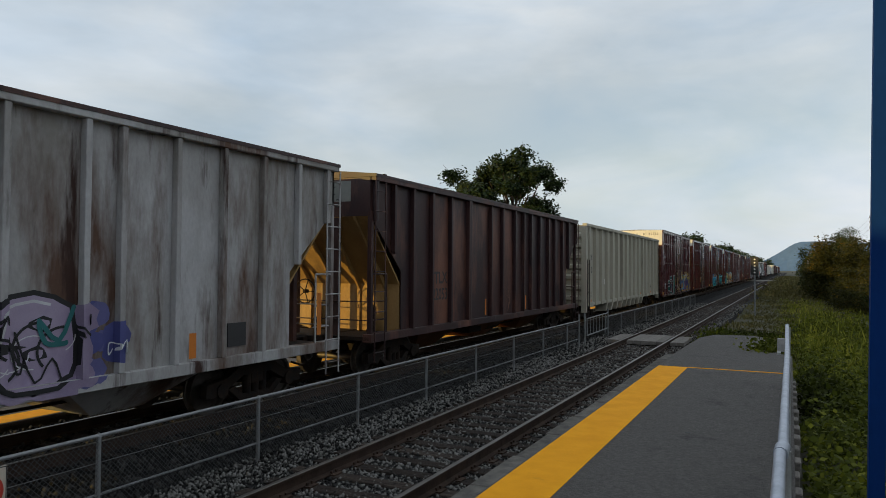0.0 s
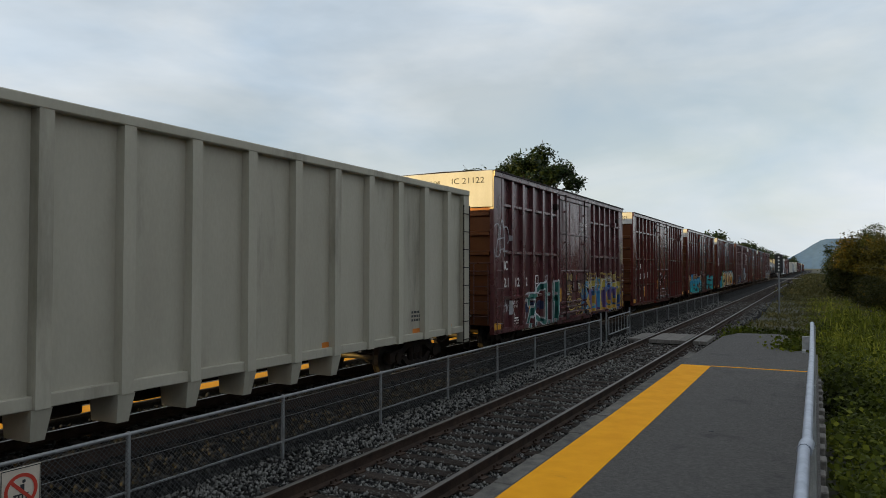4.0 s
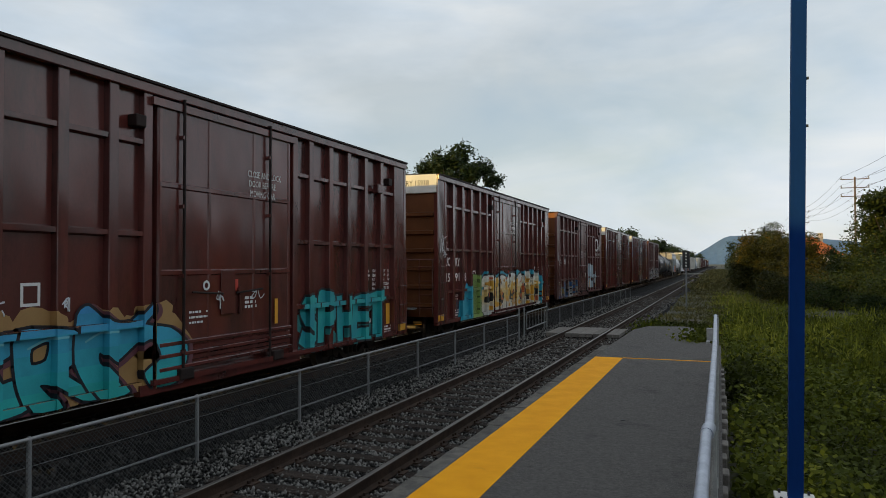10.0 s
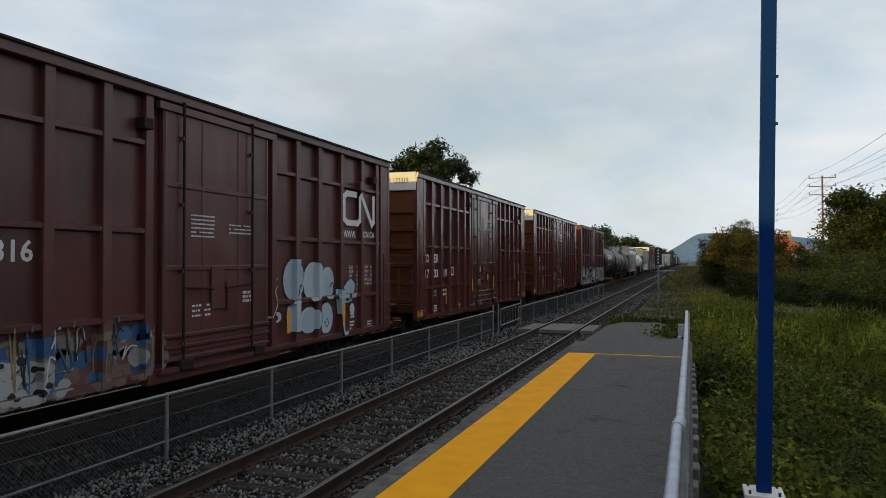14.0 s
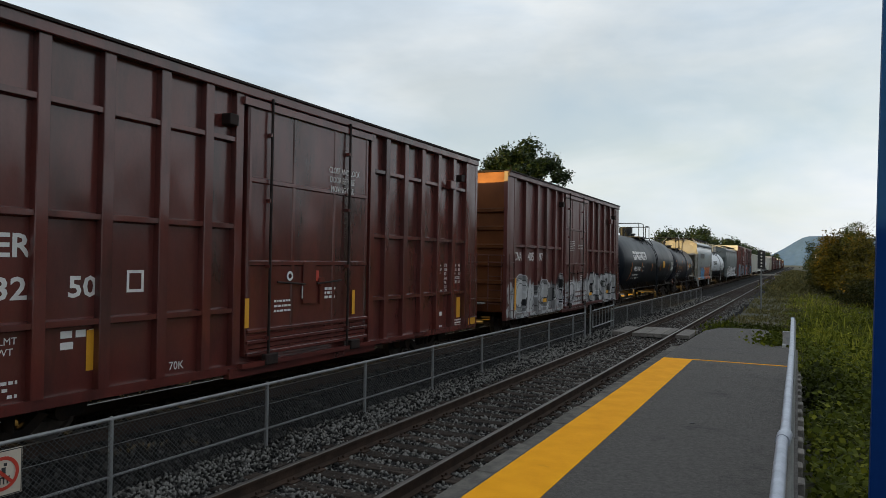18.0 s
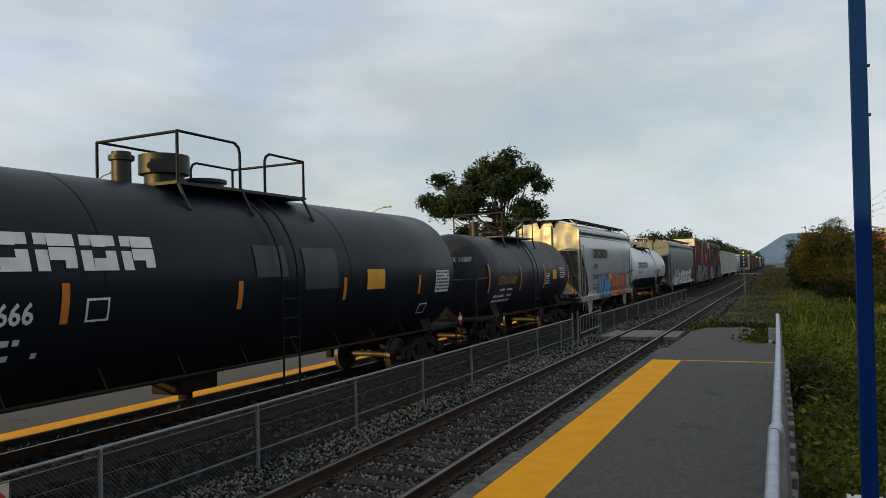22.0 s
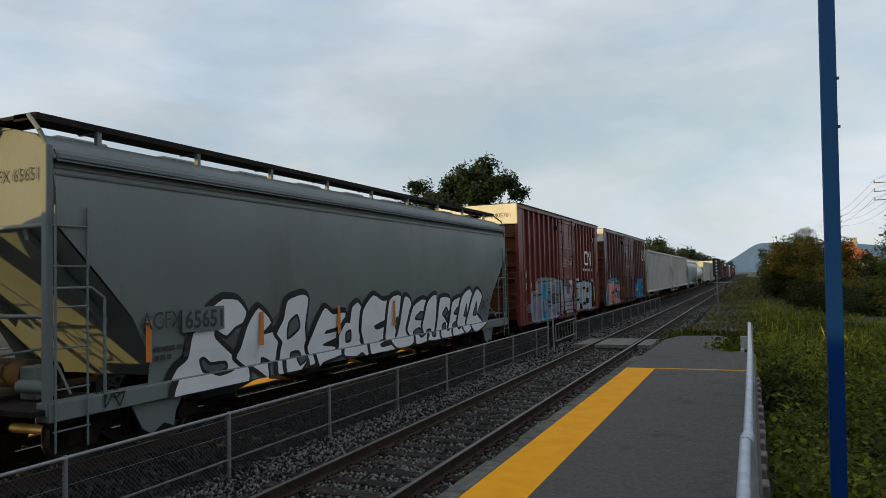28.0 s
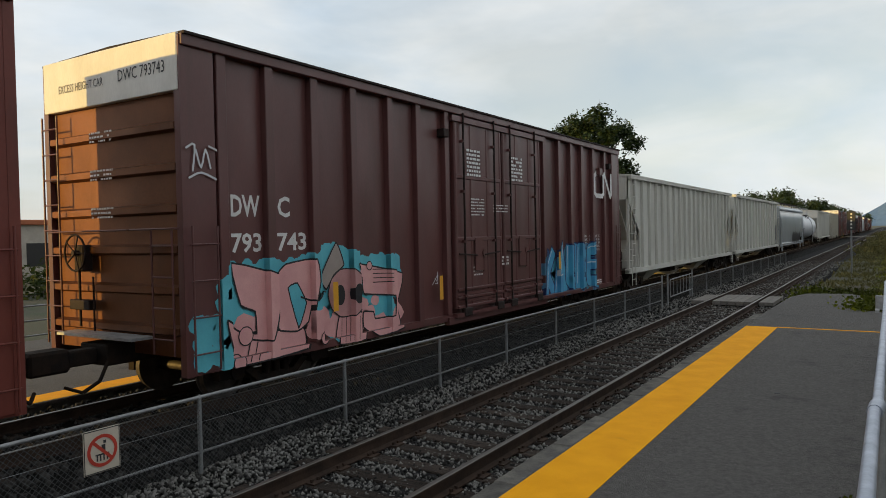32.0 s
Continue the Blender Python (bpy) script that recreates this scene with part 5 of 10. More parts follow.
def boxcar(label, L, posts, door, belts, mat, end_mat, white_top=0.76, y0=0.0, doors=1, post_w=0.085, rails=True):
    car = thing("boxcar", label, "freight car", "freight train")
    mk = mat.name
    # sides, roof, floor
    part("side_wall", cached(("bside", L, mk), lambda: MB().box(PANEL - 0.06, 0.10, Z0 + 0.05, PANEL, L - 0.10, Z1 - 0.02).data("side_wall", mat)), None, car)
    part("side_wall", cached(("bside2", L, mk), lambda: MB().box(-FARSIDE, 0.10, Z0 + 0.05, -FARSIDE + 0.12, L - 0.10, Z1 - 0.02).data("side_wall", mat)), None, car)
    part("roof", cached(("broof", L, mk), lambda: MB().prism([(-1.76, Z1 - 0.015), (1.665, Z1 - 0.015), (1.665, Z1 + 0.022), (0, Z1 + 0.06), (-1.76, Z1 + 0.022)], 1, 0.03, L - 0.03).data("roof", M["grime_shade"])), None, car)
    part("floor", cached(("bfloor", L), lambda: MB().box(-1.45, 0.2, 0.95, 1.45, L - 0.2, 1.12).data("floor", M["steel"])), None, car)
    part("top_chord", cached(("bchord", L, mk), lambda: MB().box(PANEL, 0.02, Z1 - 0.16, SIDE + 0.045, L - 0.02, Z1 - 0.0, 0.012).data("top_chord", mat)), None, car)
    part("side_sill", cached(("bsill", L, mk, door), lambda: MB().box(PANEL, 0.04, Z0, SIDE - 0.02, L - 0.04, Z0 + 0.13).box(PANEL + 0.01, door[0] - 0.3, Z0 - 0.08, SIDE + 0.02, door[1] + 0.3, Z0 + 0.08).data("side_sill", mat)), None, car)
    for a in (0.03, L - 0.58):
        part("corner_plate", cached(("bcorner", mk), lambda: MB().box(PANEL, 0, Z0 + 0.02, SIDE - 0.005, 0.55, Z1 - 0.1, 0.01).data("corner_plate", mat)), None, car, at=(0, a, 0))
    post_me = cached(("bpost", mk, post_w), lambda: MB().prism([(PANEL, -post_w), (PANEL, post_w), (SIDE - 0.01, post_w), (SIDE, post_w - 0.01), (SIDE, 0.01 - post_w), (SIDE - 0.01, -post_w)], 2, Z0 + 0.13, Z1 - 0.16).data("post", mat))
    for y in posts:
        part("post", post_me, None, car, at=(0, y, 0))
    edges = sorted([0.55] + [p for p in posts] + [door[0] - 0.05, door[1] + 0.05, L - 0.55])
    for a, b in zip(edges, edges[1:]):
        if door[0] - 0.2 < (a + b) / 2 < door[1] + 0.2:
            continue
        for z in belts:
            part("belt", cached(("belt", mk, round(b - a, 2)), lambda: MB().prism([(PANEL, -0.06), (SIDE - 0.02, -0.035), (SIDE - 0.02, 0.035), (PANEL, 0.06)], 1, 0.07, b - a - 0.07).data("belt", mat)), None, car, at=(0, a, z))
    # plug doors on rails
    wd = (door[1] - door[0]) / doors
    for k in range(doors):
        a = door[0] + wd * k

        def leaf_mesh():
            mb = MB().box(PANEL, 0.05, Z0 + 0.22, SIDE + 0.0, wd - 0.05, Z1 - 0.30, 0.015)
            return mb.data("door", mat)
        d = part("door", cached(("door", mk, round(wd, 2)), leaf_mesh), None, car, at=(0, a, 0))
        for z in (0.98, 1.13, 2.35, 3.72):
            part("door_belt", cached(("dbelt", mk, round(wd, 2)), lambda: MB().prism([(SIDE, -0.05), (SIDE + 0.022, -0.03), (SIDE + 0.022, 0.03), (SIDE, 0.05)], 1, 0.08, wd - 0.08).data("door_belt", mat)), None, d, at=(0, 0, z))
        for y in (0.10, wd / 3, 2 * wd / 3, wd - 0.10):
            part("door_rib", cached(("drib", mk), lambda: MB().prism([(SIDE, -0.045), (SIDE, 0.045), (SIDE + 0.018, 0.025), (SIDE + 0.018, -0.025)], 2, Z0 + 0.25, Z1 - 0.34).data("door_rib", mat)), None, d, at=(0, y, 0))
        for y in (0.15 * wd, 0.78 * wd):
            part("lock_rod", cached(("lockrod", mk), lambda: MB().rod((SIDE + 0.07, 0, Z0 + 0.1), (SIDE + 0.07, 0, Z1 - 0.12), 0.024, 6).data("lock_rod", M["grime_shade"])), None, d, at=(0, y, 0))
            for z in (1.1, 2.3, 3.4, 4.5):
                part("rod_guide", cached(("guide", mk), lambda: MB().box(SIDE, -0.045, -0.03, SIDE + 0.085, 0.045, 0.03).data("rod_guide", mat)), None, d, at=(0, y, z))
        part("lock_wheel", cached(("lockw", mk), lambda: MB().rod((SIDE + 0.03, 0, 2.02), (SIDE + 0.07, 0, 2.02), 0.09, 12).box(SIDE + 0.02, -0.025, 1.60, SIDE + 0.05, 0.025, 2.0).data("lock_wheel", mat)), None, d, at=(0, 0.55 * wd, 0))
        if rails:
            for z in (0.86, 1.06, 1.24):
                part("door_rail", cached(("drail", mk, round(wd, 2)), lambda: MB().box(SIDE, 0.06, -0.03, SIDE + 0.055, wd - 0.06, 0.03, 0.008).data("door_rail", mat)), None, d, at=(0, 0, z))
            part("lock_plate", cached(("lplate", mk), lambda: MB().box(SIDE + 0.022, -0.19, 1.62, SIDE + 0.04, 0.19, 2.38, 0.006).data("lock_plate", mat)), None, d, "plain lock plate", at=(0, 0.46 * wd, 0))
            for dy in (-1, 1):
                part("lock_lever", cached(("llever", mk, dy), lambda: MB().rod((SIDE + 0.07, 0.18 * dy, 1.98), (SIDE + 0.07, 0.95 * dy, 2.03), 0.018, 6).data("lock_lever", M["grime_shade"])), None, d, at=(0, 0.46 * wd, 0))
            part("roller_box", cached(("rbox", mk), lambda: MB().box(SIDE + 0.02, -0.16, 0.66, SIDE + 0.13, 0.16, 0.84, 0.015).data("roller_box", M["grime_shade"])), None, d, at=(0, 0.16 * wd, 0))
            part("roller_box", cached(("rbox", mk), None), None, d, at=(0, 0.84 * wd, 0))
    for y in (door[0] - 0.35, L - 1.1):
        part("roping_staple", cached(("staple", mk), lambda: MB().box(PANEL, -0.10, 4.52, SIDE + 0.07, 0.10, 4.70, 0.012).data("roping_staple", M["grime_shade"])), None, car, at=(0, y, 0))
    part("door_track", cached(("track", mk, door), lambda: MB().box(SIDE - 0.02, door[0] - 0.1, Z1 - 0.32, SIDE + 0.06, door[1] + 0.1, Z1 - 0.20).data("door_track", mat)), None, car)
    part("door_track", cached(("track2", mk, door, L), lambda: MB().box(SIDE - 0.02, door[0] - 0.1, Z0 + 0.06, SIDE + 0.10, min(L - 0.6, door[1] + 2.6), Z0 + 0.14).data("door_track", mat)), None, car)
    part("door_stop", cached(("stop", mk), lambda: MB().box(SIDE - 0.03, -0.14, 4.25, SIDE + 0.12, 0.14, 4.48, 0.02).data("door_stop", mat)), None, car, at=(0, door[1] + (L - door[1]) * 0.68, 0))
    # ends: pressed ribs between corner posts
    emk = end_mat.name
    for s, y in ((-1, 0.0), (1, L)):
        part("end_wall", cached(("bend", s, emk), lambda: MB().box(-FARSIDE + 0.11, min(0.09 * -s, 0.14 * -s), 0.85, PANEL, max(0.09 * -s, 0.14 * -s), Z1).data("end_wall", end_mat)), None, car, at=(0, y, 0))
        for x in (-1, 1):
            part("corner_post", cached(("cpost", mk, s, x), lambda: MB().box(SIDE - 0.12 if x > 0 else -FARSIDE, min(0, -s * 0.12), Z0, SIDE if x > 0 else -FARSIDE + 0.12, max(0, -s * 0.12), Z1 - 0.02).data("corner_post", mat)), None, car, at=(0, y, 0))
        rib = cached(("erib", s, emk), lambda: MB().prism([(-s * 0.09, -0.085), (s * 0.0, -0.05), (s * 0.0, 0.04), (-s * 0.09, 0.075)], 0, -FARSIDE + 0.13, 1.44).data("end_rib", end_mat))
        for k in range(6):
            part("end_rib", rib, None, car, at=(0, y, 1.22 + 0.56 * k))
    if white_top:
        part("end_panel", cached(("epan", mk, white_top), lambda: MB().box(-FARSIDE + 0.03, -0.012, Z1 - white_top, 1.55, 0.09, Z1 + 0.012, 0.01).data("end_panel", M["white"])), None, car, "white-painted upper end panel")
    ladder(car, 0.10, 0.52, Z0 + 0.05, 2.65, 4, mat)
    ladder(car, L - 0.52, L - 0.10, Z0 + 0.05, 2.65, 4, mat)
    end_ladder(car, -0.08, 1.0, 1.44, 0.9, 2.6, 4, mat)
    end_ladder(car, -0.08, -1.62, -1.22, 0.9, 4.4, 9, mat)
    for z in (2.62, 3.25):
        part("end_grab", cached(("egrab", mk, z), lambda: MB().path([(0.55, -0.02, z), (0.55, -0.10, z), (1.5, -0.10, z), (1.5, -0.02, z)] if z < 3 else [(-1.5, -0.02, 2.62), (-1.5, -0.10, 2.62), (0.5, -0.10, 2.62), (0.5, -0.02, 2.62)], 0.014, 5).data("end_grab", mat)), None, car)
    part("brake_gear", cached(("bgear", mk), lambda: MB().box(-0.95, -0.12, 1.45, -0.45, 0.0, 1.60, 0.01).rod((-0.7, -0.1, 1.2), (-0.7, -0.1, 2.3), 0.02, 5).rod((-0.35, -0.1, 1.15), (-0.35, -0.1, 1.95), 0.015, 5).data("brake_gear", M["grime_shade"])), None, car)
    part("end_platform", cached(("eplat", mk), lambda: MB().box(-0.9, -0.36, 1.10, 0.9, -0.02, 1.14).data("end_platform", M["galv"])), None, car, "open steel end platform")
    part("hand_brake", cached(("hbrake", mk), lambda: hand_wheel(-0.7, -0.16, 2.3).box(-0.82, -0.11, 2.02, -0.58, 0.05, 2.42, 0.02).data("hand_brake", M["grime_shade"])), None, car)
    underworks(car, L)
    for y in (2.15, L - 2.15):
        truck(car, y)
    return enter(car, y0)


def stickers(car, L, marks=((0.72, 1.02, 1.49, 0.97, "decal_yellow"), (0.06, 0.53, 0.92, 0.72, "decal_yellow"))):
    """Reflectors and stencilled blocks: y0, y1, top, bottom."""
    for a, b, t, z, mk in marks:
        x = SIDE + 0.004 if b < 0.6 or a > 14.5 else PANEL + 0.006
        part("reflector", cached(("refl", a, b, t, z, mk), lambda: plate(x, a, z, b, t).data("reflector", M[mk])), None, car, "yellow reflector")


def box_text(car, L, top, cells, mid, end_text="", low=(1.75, 1.0), door=(5.8, 9.5), rsx=12.94, end_x=0.0, end_z=4.74):
    """Reporting marks and small stencils of a box car. cells: (text, y, width) of the upper and lower row."""
    T = PANEL + 0.003
    for text, y, w, z, h in cells:
        lettering(text, h * 1.38, M["decal_white"], car, T, y, z, width=w, bold=True)
    lettering("LD LMT\nLT WT", 0.12, M["decal_white"], car, T, low[0], 1.40, "small_stencil")
    bars(2, 0.5, 0.09, 0.05, M["decal_white"], car, T, low[0] + 0.95, 1.50)
    bars(3, 0.42, 0.04, 0.04, M["decal_white"], car, T, 1.75, 0.98)
    for text, y, w in (("EXH\nEXW\nEW\nIL\nIW\nIH\nCU.FT.", 0.0, 0.30), ("17-0\n10-8\n9-7\n50-6\n9-6\n13-1\n6278", 0.37, 0.19), ("EXH W\nEXW H\nEW H\nEMPTY CG\nFLOOR H", 0.88, 0.32), ("9-2\n6-0\n16-9\n5-0\n3-8", 1.22, 0.13)):
        lettering(text, 0.105, M["decal_white"], car, T, rsx + y, 2.275, "dimension_table", width=w, bold=True)
    part("paper_card", cached(("card", rsx), lambda: plate(T, rsx + 0.04, 1.03, rsx + 0.28, 1.13).data("paper_card", M["decal_white"])), None, car)
    bars(3, 0.26, 0.045, 0.035, M["decal_white"], car, T, rsx + 0.02, 0.95)
    bars(3, 0.42, 0.04, 0.03, M["decal_white"], car, T, rsx + 1.05, 0.88)
    D = SIDE + 0.006
    for k in range(0 if door[1] > 9.4 and door[0] < 6 else 2):
        bars((6, 3)[k], (0.62, 0.75)[k], 0.026, 0.045, M["decal_white"], car, D + 0.02, door[0] + 0.7 + 1.05 * k, 3.26 - 0.12 * k)
    bars(3, 0.50, 0.035, 0.05, M["decal_white"], car, D, door[0] + 0.75, 1.72)
    bars(3, 0.35, 0.05, 0.03, M["decal_white"], car, D, door[0] + 2.2, 1.9)
    if end_text:
        lettering(end_text, 0.24, M["decal_dark"], car, 0.25 + end_x, -0.018, end_z, "end_lettering", "end", width=1.05)
        lettering("EXCESS HEIGHT CAR", 0.17, M["decal_dark"], car, -1.25, -0.018, end_z, "end_lettering", "end", width=1.15)
    for k, z in enumerate((4.02, 3.46, 2.90)):
        bars(3, 0.56, 0.028, 0.035, M["decal_white"], car, -0.50, 0.083 - 0.09, z + 0.06, "end_stencil", "end")


COER_POSTS = (0.68, 1.46, 2.35, 3.25, 4.17, 5.01, 5.66, 9.66, 10.28, 11.10, 11.93, 12.78, 13.64, 14.45)
CNA_POSTS = (0.68, 1.75, 2.95, 3.95, 4.95, 5.80, 9.35, 10.29, 11.26, 12.36, 13.50, 14.40)
RIB_POSTS = (0.72, 1.45, 2.18, 2.95, 3.68, 4.46, 5.22, 5.87, 9.30, 9.95, 10.69, 11.45, 12.19, 12.87, 13.57, 14.32)
DWC_POSTS = (0.71, 1.63, 2.63, 3.64, 4.73, 5.68, 6.75, 11.80, 12.85, 13.75, 14.61, 15.58, 16.64, 17.4)
BELTS = (4.32, 2.94, 1.60)


def coer(y0, digits, label, posts=COER_POSTS, mat="box", marks=("CO", "ER"), end_text="", rails=True, white_top=0.56):
    car = boxcar(label, 15.1, posts, (5.8, 9.5), BELTS, M[mat], M["end_red"], white_top, y0, rails=rails)
    cells = [(marks[0], 0.92, 0.46, 2.42, 0.28), (marks[1], 1.85, 0.46, 2.42, 0.28)] if marks[1] else [(marks[0], 1.0, 0.30, 2.42, 0.28)]
    for d, y in zip(digits, (0.96, 1.84, 2.78)):
        cells.append((d, y, 0.16 if len(d) == 1 else 0.42, 1.92, 0.27))
    box_text(car, 15.1, 0, cells, 0, end_text, end_z=4.90)
    part("load_mark", MB().add([(PANEL + 0.006, *q) for q in ((3.65, 1.95), (3.93, 1.95), (3.93, 2.25), (3.65, 2.25), (3.69, 1.99), (3.89, 1.99), (3.89, 2.21), (3.69, 2.21))], [(0, 1, 5, 4), (1, 2, 6, 5), (2, 3, 7, 6), (3, 0, 4, 7)]), M["decal_white"], car)
    lettering("CLOSE AND LOCK\n DOOR BEFORE\n  MOVING CAR", 0.17, M["decal_white"], car, SIDE + 0.026, 8.05, 4.08, "door_lettering", width=1.05)
    for y, z in ((5.86, 1.30), (8.95, 1.34)):
        part("reflector", cached(("drefl", y), lambda: plate(SIDE + 0.028, y - 0.05, z, y + 0.05, z + 0.48).data("reflector", M["decal_yellow"])), None, car, "yellow reflector")
    part("door_tag", cached("tag_w", lambda: plate(SIDE + 0.028, 7.28, 1.72, 7.42, 1.95).data("door_tag", M["decal_white"])), None, car, "white paper tag")
    part("door_tag", cached("tag_r", lambda: plate(SIDE + 0.028, 7.68, 2.02, 7.78, 2.22).data("door_tag", M["decal_red"])), None, car, "small red tag")
    part("round_mark", cached("tag_o", lambda: ring(6.94, 2.13, 0.045, 0.085, SIDE + 0.028, 16).data("round_mark", M["decal_white"])), None, car)
    lettering("70K", 0.17, M["decal_white"], car, PANEL + 0.006, 4.40, 0.80, "small_stencil")
    stickers(car, 15.1, ((0.80, 0.97, 1.49, 0.97, "decal_yellow"), (3.06, 3.17, 1.49, 0.97, "decal_yellow"), (0.04, 0.52, 0.92, 0.73, "decal_yellow"), (12.05, 12.17, 1.44, 0.92, "decal_yellow"), (14.08, 14.30, 1.46, 0.92, "decal_yellow"), (14.62, 15.06, 0.88, 0.70, "decal_yellow")))
    return car


def logo_bars(car, x, y, z, w, h, mat, n=2, name="logo"):
    """A company mark as plain shapes: open rounded blocks of its size and colour."""
    mb = MB()
    cw = w / n
    for k in range(n):
        a, b = y + k * cw + cw * 0.04, y + (k + 1) * cw - cw * 0.10
        s = min(cw, h) * 0.34
        for q in ((a, z, a + s, z + h), (b - s, z, b, z + h), (a + s, z + h - s, b - s, z + h), (a + s, z, b - s, z + s)) if k % 2 == 0 else ((a, z, a + s, z + h), (a + s, z + h - s, b, z + h), (a + s, z + h * 0.45 - s * 0.5, b, z + h * 0.45 + s * 0.5), (b - s, z + s * 0.2, b, z + h * 0.45 - s * 0.5)):
            mb.add([(x, q[0], q[1]), (x, q[2], q[1]), (x, q[2], q[3]), (x, q[0], q[3])], [(0, 1, 2, 3)])
    return part(name, mb, mat, car)


def cn_logo(car, x, y, z, w, h, r=0.20):
    """The worm-like company mark as one bent white band."""
    pts = [(0.38, 1.0), (0.10, 1.0), (0.0, 0.88), (0.0, 0.12), (0.10, 0.0), (0.44, 0.0), (0.52, 0.12), (0.52, 0.88), (0.58, 1.0), (0.94, 0.0), (1.0, 0.12), (1.0, 1.0)]
    mb = MB()
    for k, (a, b) in enumerate(zip(pts, pts[1:])):
        p, q = Vector((a[0] * w, a[1] * h)), Vector((b[0] * w, b[1] * h))
        d = (q - p).normalized() * (r * h * 0.5)
        nn = Vector((-d.y, d.x))
        p, q = p - d * 0.8, q + d * 0.8
        mb.add([(x + 0.0002 * k, y + c.x, z + c.y) for c in (p - nn, q - nn, q + nn, p + nn)], [(0, 1, 2, 3)])
    return part("logo", mb, M["decal_white"], car)


# ---- ribbed hoppers and the gondola ----
def ribbed_hopper(label, L, posts, mat, y0, top=4.46, low=0.90, cut=(3.6, 2.4, 1.35), end_mat=None, posts_w=0.09, bay=True, slope_mat=None):
    """A covered hopper with flat ribbed sides, slope sheets open at both ends, and discharge chutes."""
    car = thing("hopper_car", label, "freight car", "freight train")
    em = end_mat or mat
    a, b, c = cut
    prof = [(0, top), (0, a), (c, b), (c, low + 0.05), (L - c, low + 0.05), (L - c, b), (L, a), (L, top)]
    for sx in (1, -1):
        part("side_sheet", MB().prism(prof, 0, sx * (PANEL - 0.03), sx * PANEL), mat, car)
    part("roof", MB().prism([(-1.61, top - 0.01), (1.61, top - 0.01), (1.61, top + 0.05), (0.7, top + 0.14), (-0.7, top + 0.14), (-1.61, top + 0.05)], 1, -0.02, L + 0.02), M["hop_dark"] if mat is M["hop_rust"] else mat, car)
    part("running_board", MB().box(-0.35, 0.1, top + 0.16, 0.35, L - 0.1, top + 0.20).box(-1.5, 0.5, top + 0.05, 1.5, 0.6, top + 0.10), M["steel"], car)
    part("top_chord", MB().box(PANEL, 0, top - 0.10, SIDE + 0.02, L, top + 0.02, 0.01), mat, car)
    part("side_sill", MB().box(PANEL - 0.12, -0.1, low - 0.02, SIDE - 0.02, L + 0.1, low + 0.16, 0.01), mat, car)
    part("side_sill", MB().box(-SIDE + 0.02, -0.1, low - 0.02, -PANEL + 0.12, L + 0.1, low + 0.16, 0.01), mat, car)
    for y in posts:
        lo = low + 0.16 if c < y < L - c else (b + (a - b) * (c - y) / c if y <= c else b + (a - b) * (y - L + c) / c)
        part("post", cached(("hpost", mat.name, round(lo, 2), top), lambda: MB().box(PANEL, -posts_w * 0.5, lo, SIDE, posts_w * 0.5, top - 0.1, 0.008).data("post", mat)), None, car, at=(0, y, 0))
    for s, y in ((1, 0.0), (-1, L)):
        sm = slope_mat or em
        part("slope_sheet", MB().prism([(y, a), (y + s * 0.05, a), (y + s * (c + 0.05), b - 0.3), (y + s * c, b - 0.3)], 0, -PANEL + 0.05, PANEL - 0.05), sm, car)
        part("bulkhead", MB().box(-PANEL + 0.05, min(y + s * c, y + s * (c + 0.05)), low + 0.1, PANEL - 0.05, max(y + s * c, y + s * (c + 0.05)), b - 0.3), sm, car)
        for x in (-1.05, -0.35, 0.35, 1.05):
            part("slope_stiffener", MB().prism([(y - s * 0.02, a), (y + s * 0.02, a - 0.12), (y + s * (c - 0.05), b - 0.42), (y + s * (c - 0.08), low + 0.1), (y + s * c, low + 0.1), (y + s * c, b - 0.3)], 0, x - 0.03, x + 0.03), sm, car)
        for x in (-0.75, 0.75):
            part("gusset", MB().prism([(y + s * (c - 0.35), low + 0.1), (y + s * c, low + 0.1), (y + s * c, low + 0.75)], 0, x - 0.015, x + 0.015), M["steel"], car)
        part("end_wall", MB().box(-PANEL, min(y, y + s * 0.05), a, PANEL, max(y, y + s * 0.05), top), em, car)
        part("end_platform", MB().box(-1.5, min(y - s * 0.1, y + s * 1.2), low + 0.02, 1.5, max(y - s * 0.1, y + s * 1.2), low + 0.10), M["steel"], car)
        for x in (-0.55, 0.55):
            part("end_strut", MB().box(x - 0.07, min(y + s * 0.02, y + s * 0.14), low + 0.1, x + 0.07, max(y + s * 0.02, y + s * 0.14), a + 0.25, 0.01), M["hop_dark"], car)
        for x in (-PANEL + 0.02, PANEL - 0.08):
            part("corner_post", MB().box(x, min(y, y + s * 0.10), low, x + 0.10, max(y, y + s * 0.10), a + 0.1, 0.008), em, car)
        part("brake_wheel", hand_wheel(-0.2, y - s * 0.06, 1.95), M["steel"], car)
        part("grab_iron", MB().path([(PANEL, y + s * 0.1, 2.35), (PANEL + 0.04, y + s * 0.62, 2.35), (PANEL + 0.04, y + s * 0.62, low + 0.1)], 0.02, 5), em, car)
        for z in (1.35, 1.75):
            part("grab_iron", MB().rod((PANEL - 0.02, y + s * 0.1, z), (PANEL - 0.02, y + s * 0.62, z), 0.014, 5), em, car)
            part("end_rail", MB().rod((-1.4, y - s * 0.02, z), (1.4, y - s * 0.02, z), 0.014, 5), em, car)
    ladder(car, -0.02, 0.40, low - 0.45, top - 0.1, 9, em, SIDE + 0.02)
    ladder(car, L - 0.40, L + 0.02, low - 0.45, top - 0.1, 9, em, SIDE + 0.02)
